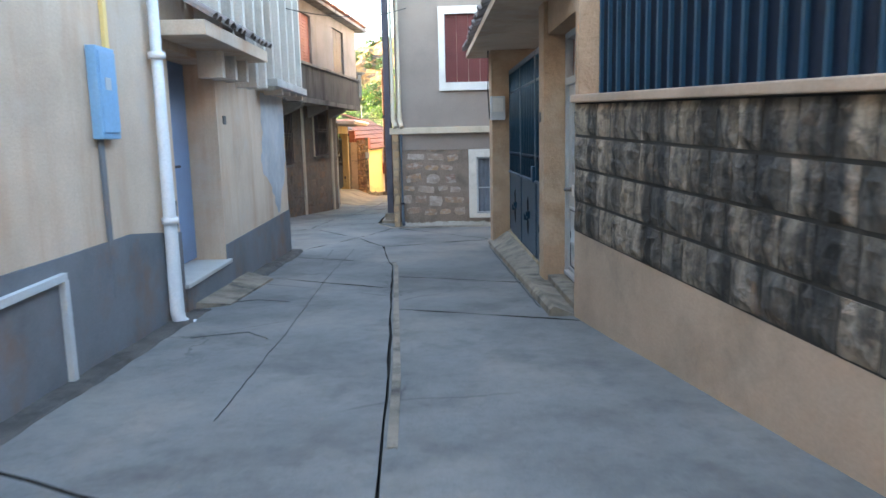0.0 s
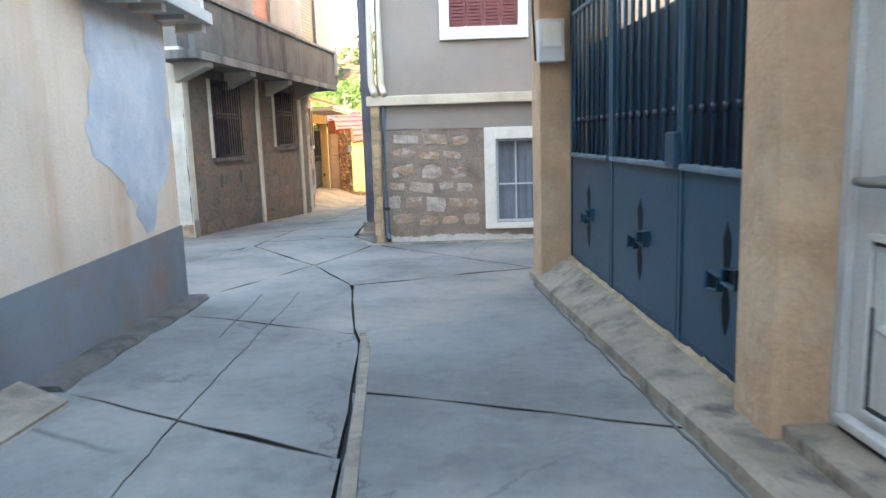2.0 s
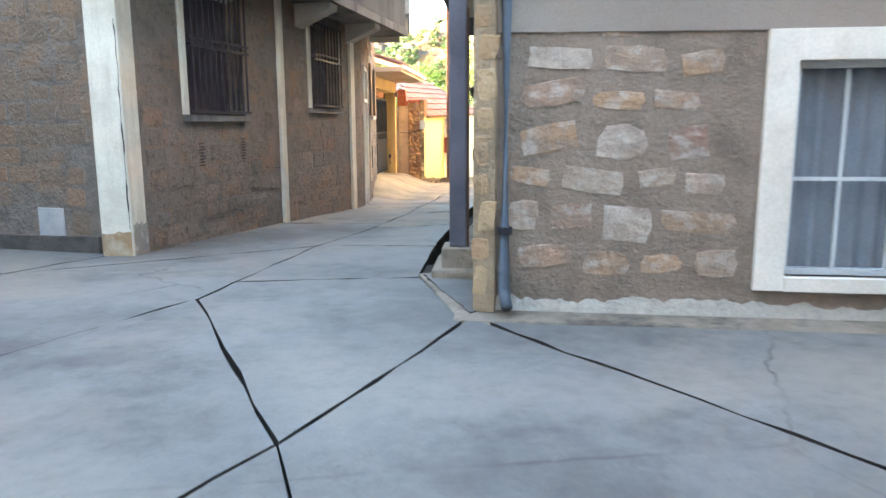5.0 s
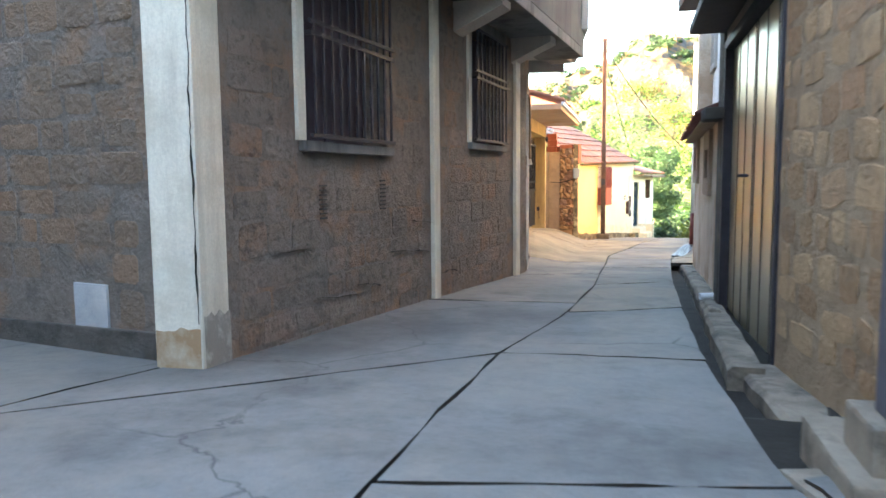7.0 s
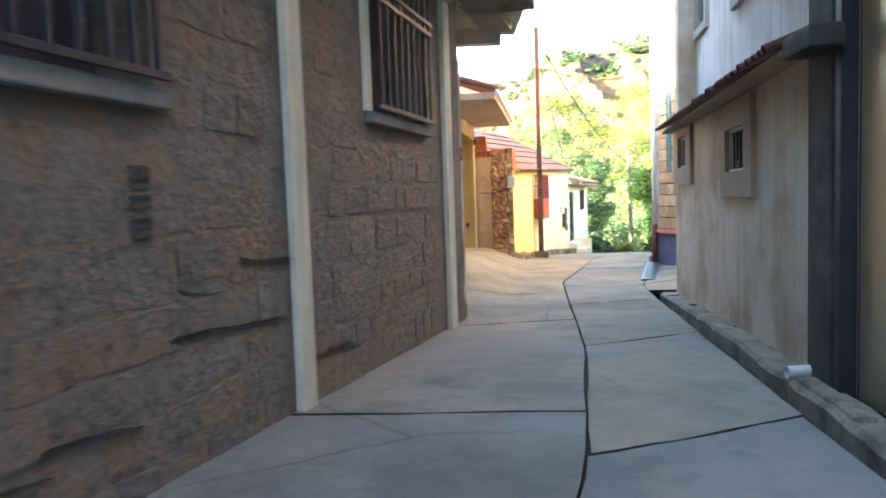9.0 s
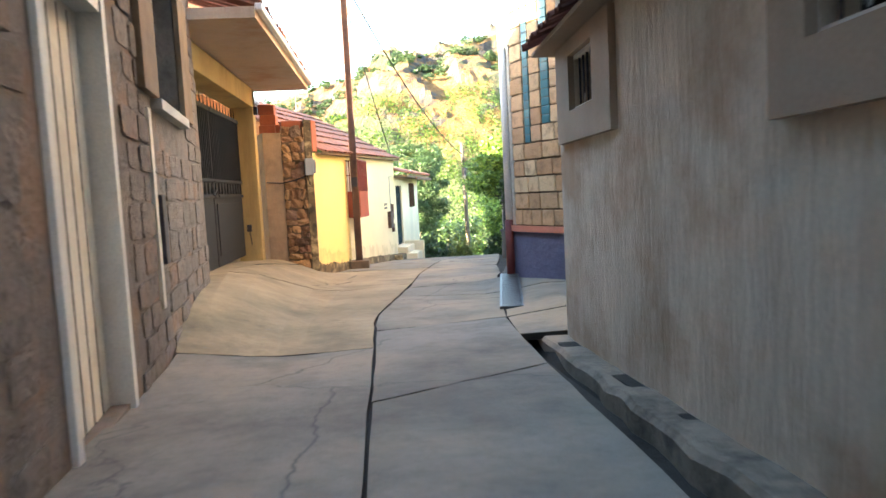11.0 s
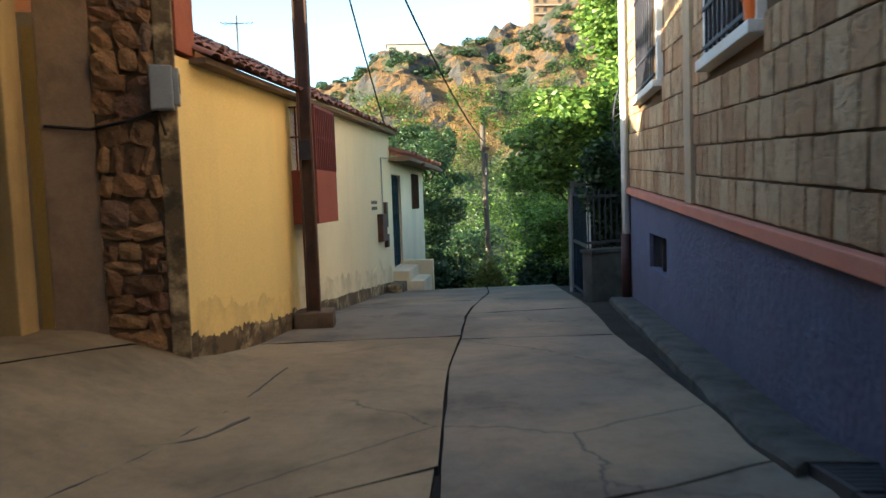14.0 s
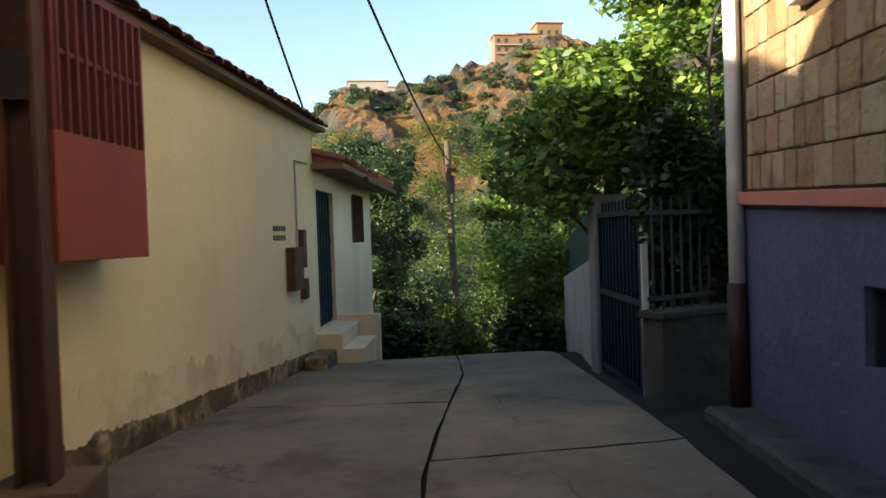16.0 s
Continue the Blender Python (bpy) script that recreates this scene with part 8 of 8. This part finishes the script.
tagged(leaf_mesh("hill_scrub", leaves(rng, cl_, 90000, 0.33), LEAF_DARK), "dark bushes scattered over the rocky hillside", "scrub", "", "stuff")


# ---- houses on the hill ----
def hill_house(az, dist, sizes, material, label, lift=0.0, roof_material=TILE):
    """A house of a few stepped blocks with windows, set on the crest at a bearing from the lane's end."""
    a = math.radians(az)
    x, y = -1.6 + math.sin(a) * dist, 34.5 + math.cos(a) * dist
    zb = far_height(x, y) + lift
    h = thing("hill_house", (x, y, zb), label, "house", "houses on the hill")
    off = 0.0
    for w, d, ht in sizes:
        L = Line((x + off, y), (x + off + w, y), -1)
        wl = part("wall", boxes(L, [(0, w, -d, 0, zb - 6, zb + ht)]), material, h)
        part("roof", boxes(L, [(-0.4, w + 0.4, -d - 0.4, 0.4, zb + ht, zb + ht + 0.4)]), roof_material, h)
        for fl in range(int(ht // 2.8)):
            for i in range(max(1, int(w // 2.6))):
                s = 0.8 + i * 2.6
                part("window", boxes(L, [(s, s + 1.1, 0.0, 0.05, zb + fl * 2.8 + 0.9, zb + fl * 2.8 + 2.2)]), FARDARK, wl)
            part("balcony", boxes(L, [(0.2, w - 0.2, 0, 0.9, zb + fl * 2.8 - 0.1, zb + fl * 2.8 + 0.15)]), FARPALE, wl)
        off += w


hill_house(12.6, 236, ((7.5, 6, 6.0), (7.0, 6, 6.4), (8.5, 7, 10.0)), FARWALL, "ochre stepped house with balconies on the hilltop", 3.2)
hill_house(20.5, 240, ((5.0, 6, 4.0),), FARWALL, "small ochre house on the ridge")
hill_house(0.9, 238, ((13.0, 8, 7.5), (7.0, 7, 5.5), (6.0, 7, 6.5)), FARPALE, "pale block of houses on the lower hill shoulder", roof_material=FARPALE)
hill_house(7.2, 240, ((5.0, 5, 3.5),), FARPALE, "pale little house on the crest")

# iron fan guard at the far end of the clad wall
fan = thing("fan_guard", BS.p(BS.length, 0.05, 0.2), "curved dark iron guard with fanned bars at the wall end", "guard")
bm = bmesh.new()
arc = [WORLDLINE.p(0.985 - 0.15 * math.sqrt(max(0.0, 1 - ((z - 0.58) / 0.5) ** 2)), 38.98, z) for z in np.linspace(0.09, 1.07, 21)]
tube(bm, arc, 0.011, 6)
part("rim", bm, IRON, fan)
for i in range(2, 20, 2):
    bm = bmesh.new()
    tube(bm, [Vector((1.02, 38.98, arc[i].z + 0.1)), arc[i], arc[i] + Vector((-0.035, 0, -0.022))], [0.008, 0.008, 0.003], 5)
    part("bar", bm, IRON, fan)

# ---- roofs and rear walls that close the houses ----
def closed_roof(name, points, z, rise, material, label):
    """A low roof over an outline: its rim at z, rising to a point over the middle."""
    bm = bmesh.new()
    low = [bm.verts.new((x, y, z)) for x, y in points]
    rim = [bm.verts.new((x, y, z + 0.14)) for x, y in points]
    mx, my = sum(p[0] for p in points) / len(points), sum(p[1] for p in points) / len(points)
    crown = [bm.verts.new((x * 0.35 + mx * 0.65, y * 0.35 + my * 0.65, z + 0.14 + rise)) for x, y in points]
    n = len(points)
    bm.faces.new(list(reversed(low)))
    bm.faces.new(crown)
    for i in range(n):
        k = (i + 1) % n
        bm.faces.new((low[i], low[k], rim[k], rim[i]))
        bm.faces.new((rim[i], rim[k], crown[k], crown[i]))
    return structure(name, bm, material, label, "roof")


closed_roof("roof_cream_house", [(-10.0, -6.0), (-2.14, -6.0), (-2.36, 11.0), (-10.0, 11.35)], 6.21, 1.1, TILE, "low clay tile roof of the cream house")
structure("wall_cream_house_back", boxes(WORLDLINE, [(-10.3, -10.0, -6.0, 11.3, -0.9, 6.2), (-10.0, -2.6, -6.3, -6.0, -0.6, 6.2)]), CREAM, "plain rear walls of the cream house", "house wall")
closed_roof("roof_render_house", [(-0.9, 14.7), (3.5, 14.5), (3.5, 23.7), (-1.42, 23.7)], 7.01, 1.2, TILE, "low clay tile roof of the rendered house")
structure("wall_render_house_back", boxes(WORLDLINE, [(3.2, 3.5, 14.6, 27.7, -1.4, 5.2)]), RENDER, "plain rear wall of the rendered house", "house wall")
closed_roof("roof_white_house", [(-0.73, 23.9), (3.5, 23.9), (3.6, 27.75), (-0.6, 27.75)], 5.22, 0.8, GREYTILE, "low tile roof of the white roughcast house")
closed_roof("roof_next_house", [(-3.6, 24.6), (-4.35, 30.3), (-9.6, 30.3), (-9.6, 24.6)], 3.01, 0.35, TILE, "low tile roof of the next house")
structure("wall_stone_houses_back", boxes(WORLDLINE, [(-9.9, -9.6, 19.0, 30.3, -1.6, 3.0)]), RENDER, "plain rear wall of the stone houses", "house wall")
# unseen storey above the cladding, added so its sunlit plaster bounces warm light
structure("wall_bounce_upper_front", bent(-0.3, 0.0, TOPZ, 6.4), CREAM, "unseen cream upper storey added to bounce sunlight across the lane", "house wall")
structure("wall_bounce_upper_side", wall_mesh(BS, 0.02, BS.length, TOPZ, 6.4, 0.3), CREAM, "unseen cream upper side wall added to bounce sunlight", "house wall")
closed_roof("roof_clad_house", [(p[0], p[1]) for p in FRONT[::2]] + [(6.0, 29.3), (6.0, 38.2), (1.01, 38.85)], 6.41, 0.15, LIGHTCON, "flat concrete roof of the clad house")
structure("wall_clad_house_back", boxes(WORLDLINE, [(6.0, 6.3, 29.3, 38.2, -2.4, 6.4), (1.5, 6.0, 29.3, 29.6, -1.8, 6.4)]), RENDER, "plain rear walls of the clad house", "house wall")
bm = bmesh.new()
vs = [bm.verts.new(YH.p(s, n, z)) for s, n, z in ((0.25, -2.7, 2.36), (YH.length + 0.25, -2.7, 2.56), (YH.length + 0.25, -6.2, 1.3), (0.25, -6.2, 1.0))]
bm.faces.new(vs)
part("back_slope", bm, TILE, yr)

# closing walls behind the start of the lane
structure("wall_lane_end", boxes(WORLDLINE, [(-4, 5, -8.6, -8.2, -0.5, 5.0)]), CREAM, "plain house wall closing the lane behind", "house wall")
